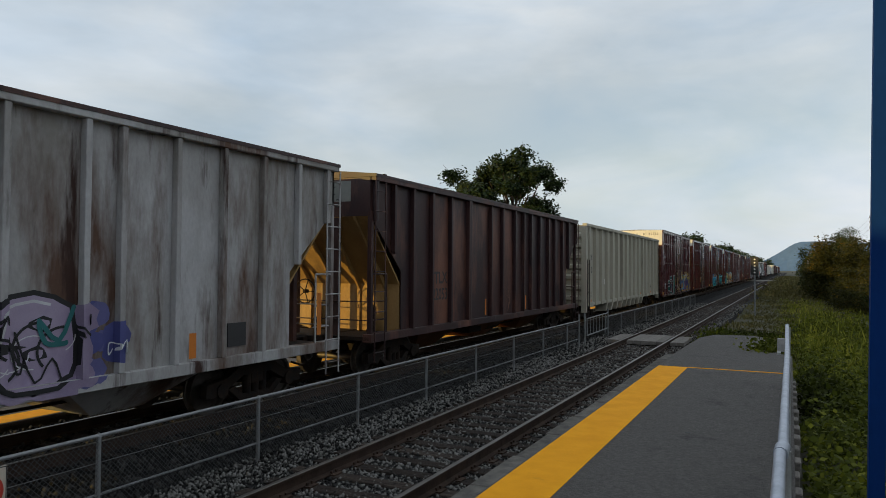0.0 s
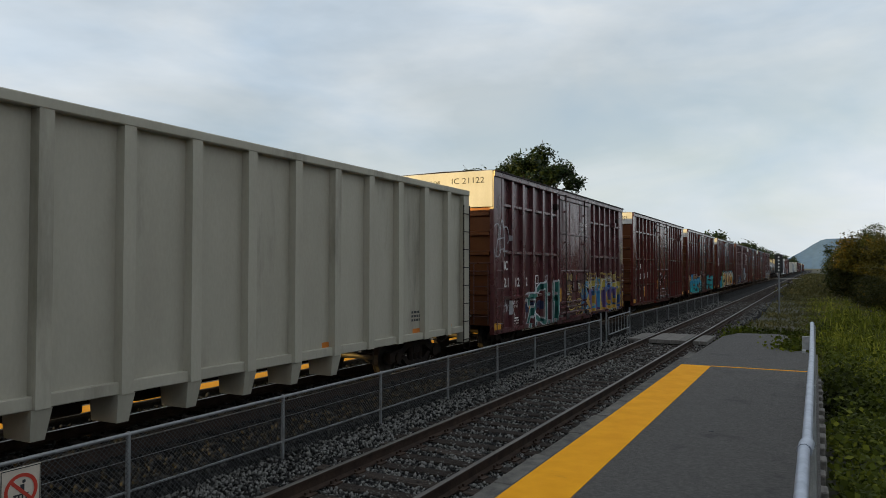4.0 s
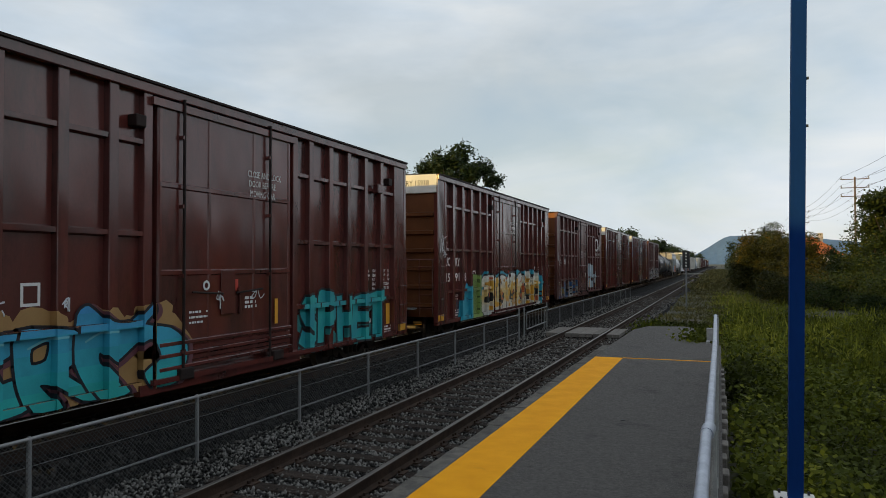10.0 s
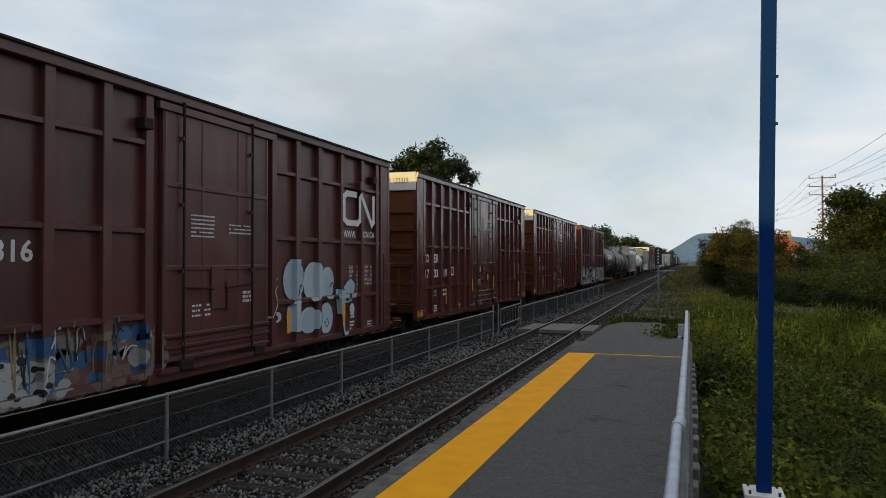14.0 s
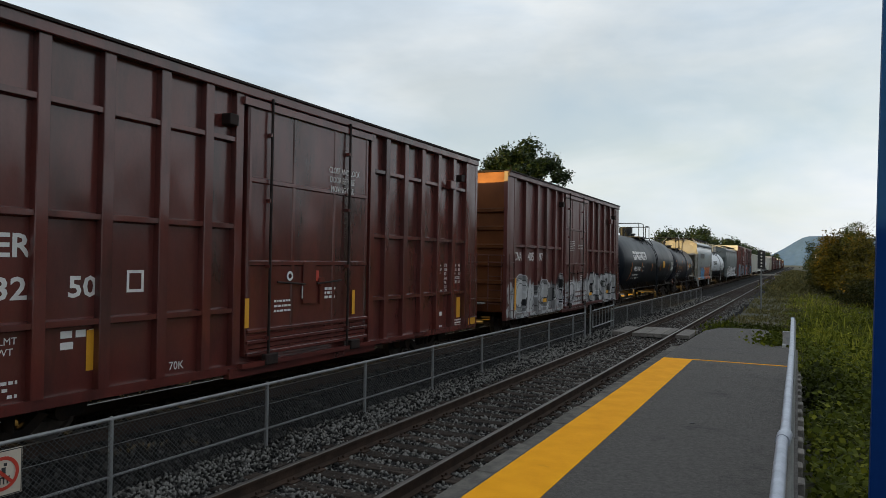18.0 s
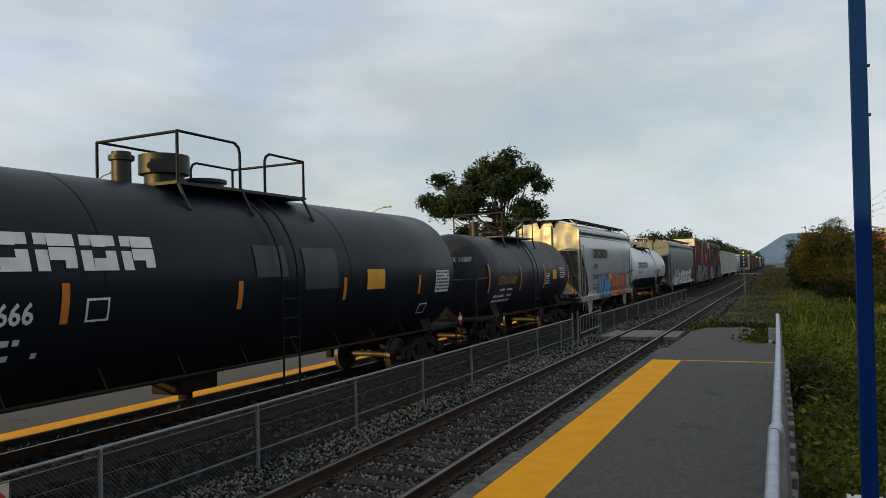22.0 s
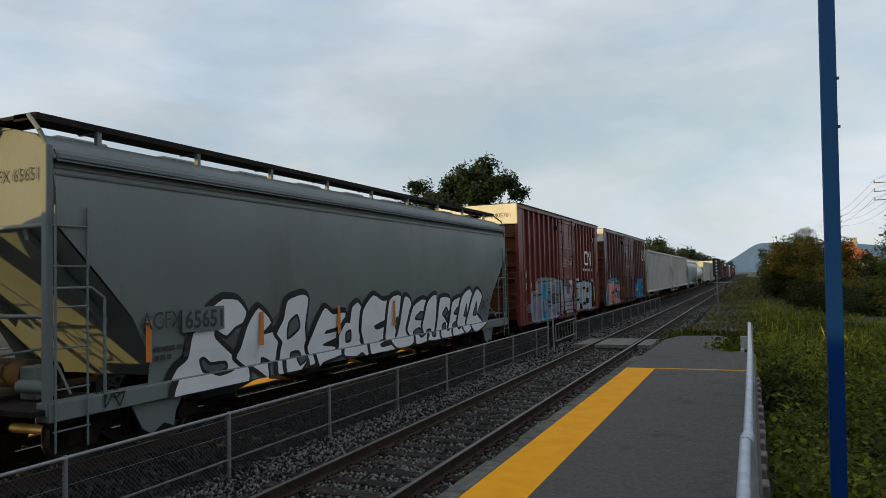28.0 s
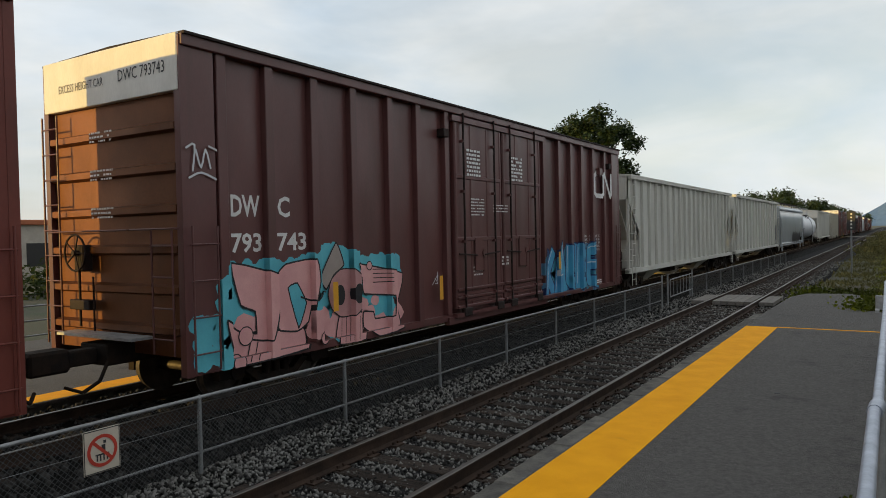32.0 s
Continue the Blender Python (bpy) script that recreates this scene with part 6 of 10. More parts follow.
    if bay:
        for k in range(3):
            y = L * (0.26 + 0.24 * k)
            part("chute", MB().add([(sx * w, yy, z) for z, w, d in ((low + 0.1, 1.25, 1.5), (0.34, 0.55, 0.45)) for sx, yy in ((-1, y - d), (1, y - d), (1, y + d), (-1, y + d))],
                 [(0, 1, 5, 4), (1, 2, 6, 5), (2, 3, 7, 6), (3, 0, 4, 7), (4, 5, 6, 7)]), M["end_red"] if mat is M["hop_dark"] else em, car)
    underworks(car, L, -0.1, L + 0.1)
    for y in (1.75, L - 1.75):
        truck(car, y)
    return enter(car, y0)


def gondola(label, L, posts, mat, y0, top=4.42, low=0.88):
    """A high-sided aggregate car with heavy posts, the middle ones drawn down to the hopper frames."""
    car = thing("gondola_car", label, "freight car", "freight train")
    for sx in (1, -1):
        part("side_sheet", MB().box(min(sx * (PANEL - 0.04), sx * PANEL), 0.25, low, max(sx * (PANEL - 0.04), sx * PANEL), L - 0.25, top), mat, car)
    part("top_chord", MB().box(PANEL - 0.06, 0.02, top - 0.07, SIDE + 0.03, L - 0.02, top + 0.07, 0.015), mat, car)
    part("top_chord", MB().box(-SIDE - 0.03, 0.02, top - 0.07, -PANEL + 0.06, L - 0.02, top + 0.07, 0.015), mat, car)
    part("side_sill", MB().box(PANEL - 0.02, 0.0, low - 0.04, SIDE - 0.03, L, low + 0.12, 0.01), mat, car)
    for k, y in enumerate(posts):
        part("post", cached(("gpost", mat.name), lambda: MB().prism([(PANEL, -0.115), (PANEL, 0.115), (SIDE + 0.02, 0.095), (SIDE + 0.02, -0.095)], 2, low - 0.04, top - 0.05).data("post", mat)), None, car, at=(0, y, 0))
        if 3.5 < y < L - 5:
            part("hopper_leg", cached(("gleg", mat.name), lambda: MB().add([(x, d, z) for z, w in ((low - 0.04, 0.13), (0.46, 0.09)) for x, d in ((1.0, -w), (SIDE - (0.0 if z > 0.6 else 0.08), -w), (SIDE - (0.0 if z > 0.6 else 0.08), w), (1.0, w))], [(0, 1, 5, 4), (1, 2, 6, 5), (2, 3, 7, 6), (3, 0, 4, 7), (4, 5, 6, 7)]).data("hopper_leg", mat)), None, car, at=(0, y, 0))
    for s, y in ((1, 0.0), (-1, L)):
        part("end_wall", MB().box(-PANEL, min(y + s * 0.12, y + s * 0.18), low, PANEL, max(y + s * 0.12, y + s * 0.18), top), mat, car)
        for x in (-SIDE, SIDE - 0.22):
            part("corner_post", MB().box(x, min(y, y + s * 0.3), low - 0.3, x + 0.22, max(y, y + s * 0.3), top, 0.01), mat, car)
        rib = MB().prism([(s * 0.12, -0.13), (s * 0.02, -0.06), (s * 0.02, 0.06), (s * 0.12, 0.13)], 0, -1.36, 1.36).data("end_rib", mat)
        for k in range(7):
            part("end_rib", rib, None, car, at=(0, y, 1.2 + 0.46 * k))
    part("load", MB().box(-PANEL + 0.03, 0.25, 3.4, PANEL - 0.05, L - 0.25, 3.7), M["ballast"], car)
    # ladders in the dark tone, which stands in for the rungs' shadows
    ladder(car, 0.08, 0.42, low - 0.45, 2.9, 6, M["grime_shade"], SIDE + 0.05)
    ladder(car, L - 0.42, L - 0.08, low - 0.45, 4.1, 8, M["grime_shade"], SIDE + 0.05)
    underworks(car, L)
    for y in (1.9, L - 1.9):
        truck(car, y)
    return enter(car, y0)


# ---- smooth-sided covered hoppers ----
def smooth_hopper(label, L, mat, y0, top=4.25, low=0.86, cut=(3.25, 2.0, 1.25), end_mat=None, bulge=0.10, walk_z=4.62, chutes=4):
    """A covered hopper with bowed smooth sides that run up into the roof."""
    car = thing("covered_hopper", label, "freight car", "freight train")
    em = end_mat or mat
    a, b, c = cut
    zs = [low + 0.12, 1.4, b, 2.6, a, 3.7, top - 0.12, top + 0.05, top + 0.17]
    xs = [1.40, 1.46, 1.50, 1.545, 1.56, 1.54, 1.42, 1.16, 0.70]

    def y_at(z):
        return c + 0.35 if z <= 1.45 else (c + 0.35 * (b - z) / (b - 1.45) if z < b else (c * (a - z) / (a - b) if z < a else 0.0))
    for sx, nm in ((1, "side_shell"), (-1, "side_shell")):
        vs = []
        for z, x in zip(zs, xs):
            vs += [(sx * x, y_at(z), z), (sx * x, L - y_at(z), z)]
        part(nm, MB().add(vs, [(2 * i, 2 * i + 1, 2 * i + 3, 2 * i + 2) for i in range(len(zs) - 1)], True), mat, car)
    part("roof", MB().prism([(-0.72, top + 0.16), (0.72, top + 0.16), (0.4, top + 0.24), (-0.4, top + 0.24)], 1, 0, L), mat, car)
    for k in range(4):
        z = top - 0.22 - 0.09 * k
        part("roof_bead", MB().box(float(np.interp(z, zs, xs)) - 0.03, 0.02, z - 0.014, float(np.interp(z, zs, xs)) + 0.018, L - 0.02, z + 0.014), spray((0.105, 0.098, 0.09)), car)
    part("eave", MB().box(1.50, 0.02, top - 0.30, 1.585, L - 0.02, top - 0.22, 0.01), mat, car)
    part("roof_band", MB().prism([(1.475, top - 0.185), (1.545, top - 0.33), (1.575, top - 0.33), (1.505, top - 0.175)], 1, 0.01, L - 0.01), spray((0.13, 0.15, 0.175)), car, "darker grey band under the eave")
    for yy in (1.75, L - 1.75):
        part("jack_pad", MB().prism([(yy - 0.55, low), (yy + 0.55, low), (yy + 0.34, 0.56), (yy + 0.30, 0.34), (yy + 0.10, 0.42), (yy - 0.12, 0.30), (yy - 0.30, 0.40)], 0, 1.44, 1.47), mat, car)
    part("side_sill", MB().box(1.30, -0.1, low - 0.08, SIDE - 0.02, L + 0.1, low + 0.16, 0.012), mat, car)
    part("side_sill", MB().box(-SIDE + 0.02, -0.1, low - 0.08, -1.30, L + 0.1, low + 0.16, 0.012), mat, car)
    for s, y in ((1, 0.0), (-1, L)):
        ev = [(-x, y + s * 0.02, z) for z, x in zip(zs[4:], xs[4:])] + [(x, y + s * 0.02, z) for z, x in reversed(list(zip(zs[4:], xs[4:])))]
        part("end_wall", MB().add(ev, [tuple(range(len(ev)))]), em, car)
        part("slope_sheet", MB().add([(-1.5, y + s * 0.02, a), (1.5, y + s * 0.02, a), (1.42, y + s * (c + 0.05), b), (-1.42, y + s * (c + 0.05), b), (1.36, y + s * (c + 0.9), low + 0.2), (-1.36, y + s * (c + 0.9), low + 0.2)], [(0, 1, 2, 3), (3, 2, 4, 5)]), em, car)
        for x in (-1.50, 1.42):
            part("corner_post", MB().box(x, min(y - s * 0.12, y - s * 0.02), low, x + 0.10, max(y - s * 0.12, y - s * 0.02), top - 0.12, 0.012), em, car)
        part("centre_post", MB().box(-0.24, min(y - s * 0.10, y + s * 0.02), low, 0.24, max(y - s * 0.10, y + s * 0.02), top + 0.02, 0.015), em, car)
        for x in (-0.95, 0.95):
            part("slope_stiffener", MB().prism([(y, a), (y + s * 0.04, a - 0.16), (y + s * (c - 0.02), b - 0.14), (y + s * (c + 0.03), b)], 0, x - 0.04, x + 0.04), em, car)
        end_ladder(car, y - s * 0.14, -1.46, -1.06, low, top - 0.1, 10, em)
        part("roof_step", MB().box(-0.55, min(y - s * 0.34, y + s * 0.1), walk_z - 0.06, 0.55, max(y - s * 0.34, y + s * 0.1), walk_z - 0.01).prism([(y - s * 0.32, walk_z - 0.06), (y, walk_z - 0.06), (y, walk_z - 0.34)], 0, -0.36, -0.31).prism([(y - s * 0.32, walk_z - 0.06), (y, walk_z - 0.06), (y, walk_z - 0.34)], 0, 0.31, 0.36), M["steel"], car, "dark grated step over the end")
        part("brake_valve", MB().box(0.45, min(y + s * 0.3, y + s * 0.6), low + 0.1, 0.75, max(y + s * 0.3, y + s * 0.6), low + 0.55, 0.02).rod((0.6, y + s * 0.2, low + 0.3), (1.2, y + s * 0.2, low + 0.3), 0.09, 8).path([(0.3, y + s * 0.1, low + 0.1), (0.3, y + s * 0.1, low + 0.7), (0.9, y + s * 0.4, low + 0.8), (1.3, y + s * 0.4, low + 0.2)], 0.02, 5).path([(-1.2, y + s * 0.1, low + 0.1), (-1.2, y + s * 0.1, low + 0.6), (-0.4, y + s * 0.3, low + 0.6)], 0.02, 5), em, car, "brake valves and bent pipes")
        part("end_handrail", MB().path([(1.50, y - s * 0.1, 2.45), (1.50, y + s * 0.55, 2.45), (1.52, y + s * 0.75, 2.3), (1.52, y + s * 0.75, low + 0.1)], 0.022, 6), em, car)
        part("end_platform", MB().box(-1.5, min(y - s * 0.3, y + s * 1.1), low + 0.02, 1.5, max(y - s * 0.3, y + s * 1.1), low + 0.09), M["steel"], car)
        part("end_cross", MB().rod((-1.45, y - s * 0.06, 2.1), (1.45, y - s * 0.06, 2.1), 0.03, 6).rod((-1.45, y - s * 0.06, a), (1.45, y - s * 0.06, a), 0.03, 6), em, car)
        part("brake_wheel", hand_wheel(-0.9, y - s * 0.12, 1.9), M["steel"], car)
        part("air_tank", MB().rod((-0.6, y + s * 0.75, 1.25), (0.5, y + s * 0.75, 1.25), 0.2, 10), M["steel"], car)
        for sx in (1, -1):
            part("walk_frame", MB().path([(sx * 1.52, y, top - 0.3), (sx * 1.40, y - s * 0.12, walk_z - 0.25), (sx * 1.1, y - s * 0.05, walk_z)], 0.03, 6), em, car)
        part("cross_walk", MB().box(-1.1, min(y, y + s * 0.5), walk_z - 0.02, 1.1, max(y, y + s * 0.5), walk_z + 0.03), M["steel"], car)
    k, n = 0, max(6, int(L / 1.9))
    part("running_board", MB().box(0.75, 0.0, walk_z - 0.05, 1.17, L, walk_z + 0.04), M["steel"], car, "dark grated running board on the roof")
    part("running_board", MB().box(-1.15, 0.0, walk_z - 0.02, -0.75, L, walk_z + 0.03), M["steel"], car, "dark grated running board on the roof")
    for k in range(n):
        y = (k + 0.5) * L / n
        part("walk_bracket", cached(("wb", mat.name, walk_z), lambda: MB().box(1.09, -0.035, walk_z - 0.40, 1.16, 0.035, walk_z - 0.03).box(0.75, -0.02, walk_z - 0.07, 1.16, 0.02, walk_z - 0.03).data("walk_bracket", mat)), None, car, at=(0, y, 0))
        part("hatch", cached(("hatch", mat.name, top), lambda: MB().box(-0.5, -0.45, top + 0.18, 0.5, 0.45, walk_z - 0.04, 0.03).data("hatch", mat)), None, car, at=(0, y + 0.3, 0))
    for x in (SIDE + 0.01,):
        ladder(car, -0.05, 0.42, low - 0.45, top - 0.9, 6, em, x)
        ladder(car, L - 0.42, L + 0.05, low - 0.45, top - 0.9, 6, em, x)
    for k in range(chutes):
        y = L * (0.5 + (k - (chutes - 1) / 2) * 0.72 / chutes)
        part("chute", MB().add([(sx * w, yy, z) for z, w, d in ((low + 0.1, 1.25, 1.35), (0.40, 0.5, 0.38)) for sx, yy in ((-1, y - d), (1, y - d), (1, y + d), (-1, y + d))],
             [(0, 1, 5, 4), (1, 2, 6, 5), (2, 3, 7, 6), (3, 0, 4, 7), (4, 5, 6, 7)]), em, car)
        part("outlet_gate", MB().box(-0.5, y - 0.4, 0.30, 0.6, y + 0.4, 0.42, 0.02).rod((0.6, y, 0.36), (1.2, y, 0.36), 0.05, 6), M["steel"], car)
    underworks(car, L, -0.1, L + 0.1)
    for y in (1.75, L - 1.75):
        truck(car, y)
    return enter(car, y0)


# ---- tank cars ----
def tank_car(label, L, r, cz, mat, y0, low_mat=None, rail_mat=None, dome=0.55, fy=0.0, band=1.32):
    car = thing("tank_car", label, "freight car", "freight train")
    rm = rail_mat or mat
    h = 0.62
    prof = [(0.0, 0.02), (0.03, 0.35 * r), (0.12, 0.62 * r), (0.28, 0.84 * r), (0.45, 0.95 * r), (h, r)] + [(h + (L - 2 * h) * k / 8, r) for k in range(1, 8)] + [(L - h, r), (L - 0.45, 0.95 * r), (L - 0.28, 0.84 * r), (L - 0.12, 0.62 * r), (L - 0.03, 0.35 * r), (L, 0.02)]
    part("tank_shell", MB().lathe(prof, (0, cz), 40), mat, car)
    if low_mat:
        n, vs = 49, []
        for y in (0.5, L - 0.5):
            vs += [((r + 0.006) * math.sin(a), y, cz - (r + 0.006) * math.cos(a)) for a in np.linspace(-band, band, n)]
        part("lower_band", MB().add(vs, [(k, k + 1, n + k + 1, n + k) for k in range(n - 1)], True), low_mat, car, "dark painted lower half of the tank")
    for y in (L * 0.33, L * 0.67):
        n, vs = 40, []
        for yy in (y - 0.02, y + 0.02):
            vs += [((r + 0.007) * math.sin(2 * math.pi * k / n), yy, cz + (r + 0.007) * math.cos(2 * math.pi * k / n)) for k in range(n)]
        part("weld_band", MB().add(vs, [(k, (k + 1) % n, n + (k + 1) % n, n + k) for k in range(n)], True), mat, car)
    # stub sills with end decks, saddles
    for s, y in ((1, 0.0), (-1, L)):
        part("end_deck", MB().box(-1.35, min(y - s * 0.55, y + s * 1.5), 0.93, 1.35, max(y - s * 0.55, y + s * 1.5), 1.02, 0.01).box(-0.3, min(y - s * 0.6, y + s * 2.6), 0.70, 0.3, max(y - s * 0.6, y + s * 2.6), 0.98), M["steel"], car)
        part("saddle", MB().prism([(-1.25, 0.98), (1.25, 0.98), (1.05, cz - 0.55 * r), (0.6, cz - 0.86 * r), (-0.6, cz - 0.86 * r), (-1.05, cz - 0.55 * r)], 1, y + s * 1.5 - 0.25, y + s * 1.5 + 0.25), M["steel"], car)
        for x in (-1.36, 1.36):
            part("end_handrail", MB().path([(x, y - s * 0.5, 1.0), (x, y - s * 0.5, 2.05), (x, y - s * 0.38, 2.2), (x, y + s * 0.9, 2.25)] if x > 0 else [(x, y - s * 0.5, 1.0), (x, y - s * 0.5, 2.2)], 0.026, 6), rm if rm is not M["tank_white"] else M["steel"], car)
        part("cross_handrail", MB().path([(-1.36, y - s * 0.5, 2.2), (1.36, y - s * 0.5, 2.2)], 0.024, 6), rm if rm is not M["tank_white"] else M["steel"], car)
        part("brake_wheel", hand_wheel(0.7, y - s * 0.42, 1.75), M["steel"], car)
        part("step", MB().path([(1.4, y - s * 0.3, 1.0), (1.42, y - s * 0.3, 0.45), (1.42, y + s * 0.1, 0.45), (1.4, y + s * 0.1, 1.0)], 0.022, 5), M["steel"], car)
    # top platform with guard rail, manway and valves
    ym, zt = L * 0.5 + fy, cz + r
    fit = M["black"] if rm is not M["tank_white"] else M["steel"]
    part("top_platform", MB().box(-0.95, ym - 1.05, zt - 0.06, 0.95, ym + 2.40, zt - 0.01), fit, car)
    for yy in (ym - 1.0, ym + 0.5, ym + 2.3):
        part("platform_bracket", MB().rod((0.9, yy, zt), (0.72 * r, yy, cz + 0.70 * r), 0.03, 5), fit, car)
    guards = (MB(), MB())
    for x in (-0.92, 0.92):
        guards[0].path([(x, ym - 1.0, zt - 0.05), (x, ym - 1.0, zt + 0.80), (x, ym + 0.33, zt + 0.80), (x, ym + 0.44, zt + 0.73), (x, ym + 0.47, zt + 0.62), (x, ym + 0.47, zt - 0.05)], 0.026, 6)
        guards[1].path([(x, ym + 1.15, zt - 0.05), (x, ym + 1.15, zt + 0.58), (x, ym + 1.20, zt + 0.68), (x, ym + 1.30, zt + 0.73), (x, ym + 2.35, zt + 0.72), (x, ym + 2.35, zt - 0.05)], 0.026, 6)
    guards[0].path([(-0.92, ym - 1.0, zt + 0.79), (0.92, ym - 1.0, zt + 0.79)], 0.026, 6)
    guards[1].path([(-0.92, ym + 2.35, zt + 0.71), (0.92, ym + 2.35, zt + 0.71)], 0.026, 6)
    for g in guards:
        part("guard_rail", g, rm if rm is not M["tank_white"] else M["galv"], car)
    part("manway", MB().rod((0, ym - 0.4, zt - 0.1), (0, ym - 0.4, zt + dome * 0.4), 0.33, 16).rod((0, ym - 0.4, zt + dome * 0.4), (0, ym - 0.4, zt + dome), 0.42, 16), fit if rm is not M["tank_white"] else M["tank_white"], car)
    part("valve", MB().rod((0, ym - 1.29, zt - 0.05), (0, ym - 1.29, zt + 0.5), 0.15, 10).rod((0, ym - 1.29, zt + 0.36), (0, ym - 1.29, zt + 0.44), 0.20, 10), fit, car)
    part("valve", MB().rod((0, ym + 0.53, zt - 0.05), (0, ym + 0.53, zt + 0.16), 0.36, 14).rod((0, ym + 0.53, zt + 0.16), (0, ym + 0.53, zt + 0.22), 0.42, 14), fit, car)
    # side ladder that follows the shell
    yl = ym + 0.55
    lad = part("ladder", MB().path([((r + 0.1) * math.sin(a), yl, cz + (r + 0.1) * math.cos(a)) for a in np.linspace(0.5, 1.6, 8)] + [(r + 0.1, yl, 0.55)], 0.02, 5)
               .path([((r + 0.1) * math.sin(a), yl + 0.45, cz + (r + 0.1) * math.cos(a)) for a in np.linspace(0.5, 1.6, 8)] + [(r + 0.1, yl + 0.45, 0.55)], 0.02, 5), rm if rm is not M["tank_white"] else M["galv"], car)
    for k in range(6):
        part("rung", MB().rod((r + 0.1, yl, 0.7 + 0.34 * k), (r + 0.1, yl + 0.45, 0.7 + 0.34 * k), 0.014, 5), rm, lad)
    part("bottom_outlet", MB().box(-0.3, ym - 0.5, 0.5, 0.3, ym + 0.5, cz - r + 0.2, 0.03).rod((0, ym, 0.35), (0, ym, 0.6), 0.12, 10), M["steel"], car)
    part("side_grab", MB().path([(1.38, 1.6, 0.99), (1.38, L - 1.6, 0.99)], 0.03, 6).path([(-1.38, 1.6, 0.99), (-1.38, L - 1.6, 0.99)], 0.03, 6), M["steel"], car)
    for k in range(int(L / 1.4)):
        part("pipe_hanger", cached("hanger", lambda: MB().rod((1.38, 0, 0.99), (1.20, 0, 1.30), 0.018, 5).data("pipe_hanger", M["steel"])), None, car, at=(0, 1.7 + 1.4 * k, 0))
    for s, y in ((-1, -0.35), (1, L + 0.35)):
        part("coupler", cached(("coupler", s), lambda: MB().box(-0.11, min(0, s * 0.62), 0.75, 0.11, max(0, s * 0.62), 0.97, 0.02).box(-0.19, min(s * 0.42, s * 0.74), 0.70, 0.17, max(s * 0.42, s * 0.74), 1.02, 0.04).data("coupler", M["steel"])), None, car, at=(0, y, 0))
    for y in (1.5, L - 1.5):
        truck(car, y)
    return enter(car, y0)


def on_shell(car, r, cz, y0, y1, z0, z1, mat, name="reflector", off=0.012, n=6, label=""):
    """A patch of paint or foil on a tank's side between two heights."""
    def a_(z):
        return math.acos(max(-1, min(1, (z - cz) / r)))
    vs = []
    for y in (y0, y1):
        vs += [((r + off) * math.sin(a), y, cz + (r + off) * math.cos(a)) for a in np.linspace(a_(z1), a_(z0), n)]
    return part(name, MB().add(vs, [(k, k + 1, n + k + 1, n + k) for k in range(n - 1)], True), mat, car, label)


def wrap(ob, r, cz, off=0.014):
    """Lays flat side lettering round a tank's shell."""
    for v in ob.data.vertices:
        dz = v.co.z - cz
        a = math.pi / 2 - dz / r
        v.co = Vector(((r + off) * math.sin(a), v.co.y, cz + (r + off) * math.cos(a)))
    return ob

# ---- spray paint and marks that follow the relief of a car's side ----
GLYPH = dict(
    G=[[(.92, .82), (.5, 1), (.1, .75), (.06, .3), (.45, 0), (.9, .12), (.92, .5), (.55, .5)]], E=[[(.92, 1), (.12, .95), (.1, .05), (.95, 0)], [(.1, .5), (.75, .52)]],
    R=[[(.1, 0), (.12, 1), (.8, .92), (.86, .62), (.2, .48), (.92, 0)]], M=[[(.04, 0), (.16, 1), (.5, .38), (.84, 1), (.96, 0)]],
    S=[[(.92, .88), (.45, 1), (.1, .76), (.5, .52), (.9, .3), (.6, 0), (.05, .1)]], A=[[(.04, 0), (.45, 1), (.96, 0)], [(.22, .35), (.78, .35)]],
    K=[[(.12, 0), (.15, 1)], [(.9, 1), (.2, .48), (.95, 0)]], H=[[(.12, 0), (.15, 1)], [(.88, 0), (.85, 1)], [(.12, .48), (.88, .52)]],
    D=[[(.12, 0), (.12, 1), (.7, .9), (.95, .5), (.7, .08), (.12, 0)]], W=[[(.03, 1), (.25, 0), (.5, .65), (.75, 0), (.97, 1)]], L=[[(.15, 1), (.12, .05), (.92, .05)]],
    N=[[(.1, 0), (.12, 1), (.88, 0), (.9, 1)]], C=[[(.92, .85), (.5, 1), (.1, .72), (.1, .28), (.5, 0), (.92, .15)]], O=[[(.5, 1), (.1, .72), (.1, .28), (.5, 0), (.9, .28), (.9, .72), (.5, 1)]],
    P=[[(.12, 0), (.12, 1), (.8, .92), (.85, .6), (.15, .45)]], T=[[(.05, .97), (.95, 1)], [(.5, .97), (.5, 0)]], I=[[(.5, 0), (.5, 1)]], J=[[(.15, .95), (.85, 1), (.8, .2), (.45, 0), (.1, .15)]],
    U=[[(.1, 1), (.12, .25), (.5, 0), (.88, .25), (.9, 1)]], Z=[[(.08, 1), (.92, .95), (.08, .05), (.95, 0)]], Q=[[(.5, 1), (.1, .7), (.15, .25), (.55, 0), (.92, .35), (.85, .8), (.5, 1)], [(.55, .3), (1.0, -.05)]])


def clip_rect(poly, y0, y1, z0, z1):
    for axis, lim, keep_over in ((0, y0, True), (0, y1, False), (1, z0, True), (1, z1, False)):
        out = []
        for i, p in enumerate(poly):
            q = poly[i - 1]
            pi, qi = (p[axis] >= lim) == keep_over, (q[axis] >= lim) == keep_over
            if pi != qi:
                t = (lim - q[axis]) / (p[axis] - q[axis])
                out.append((q[0] + t * (p[0] - q[0]), q[1] + t * (p[1] - q[1])))
            if pi:
                out.append(p)
        poly = out
        if len(poly) < 3:
            return []
    return poly


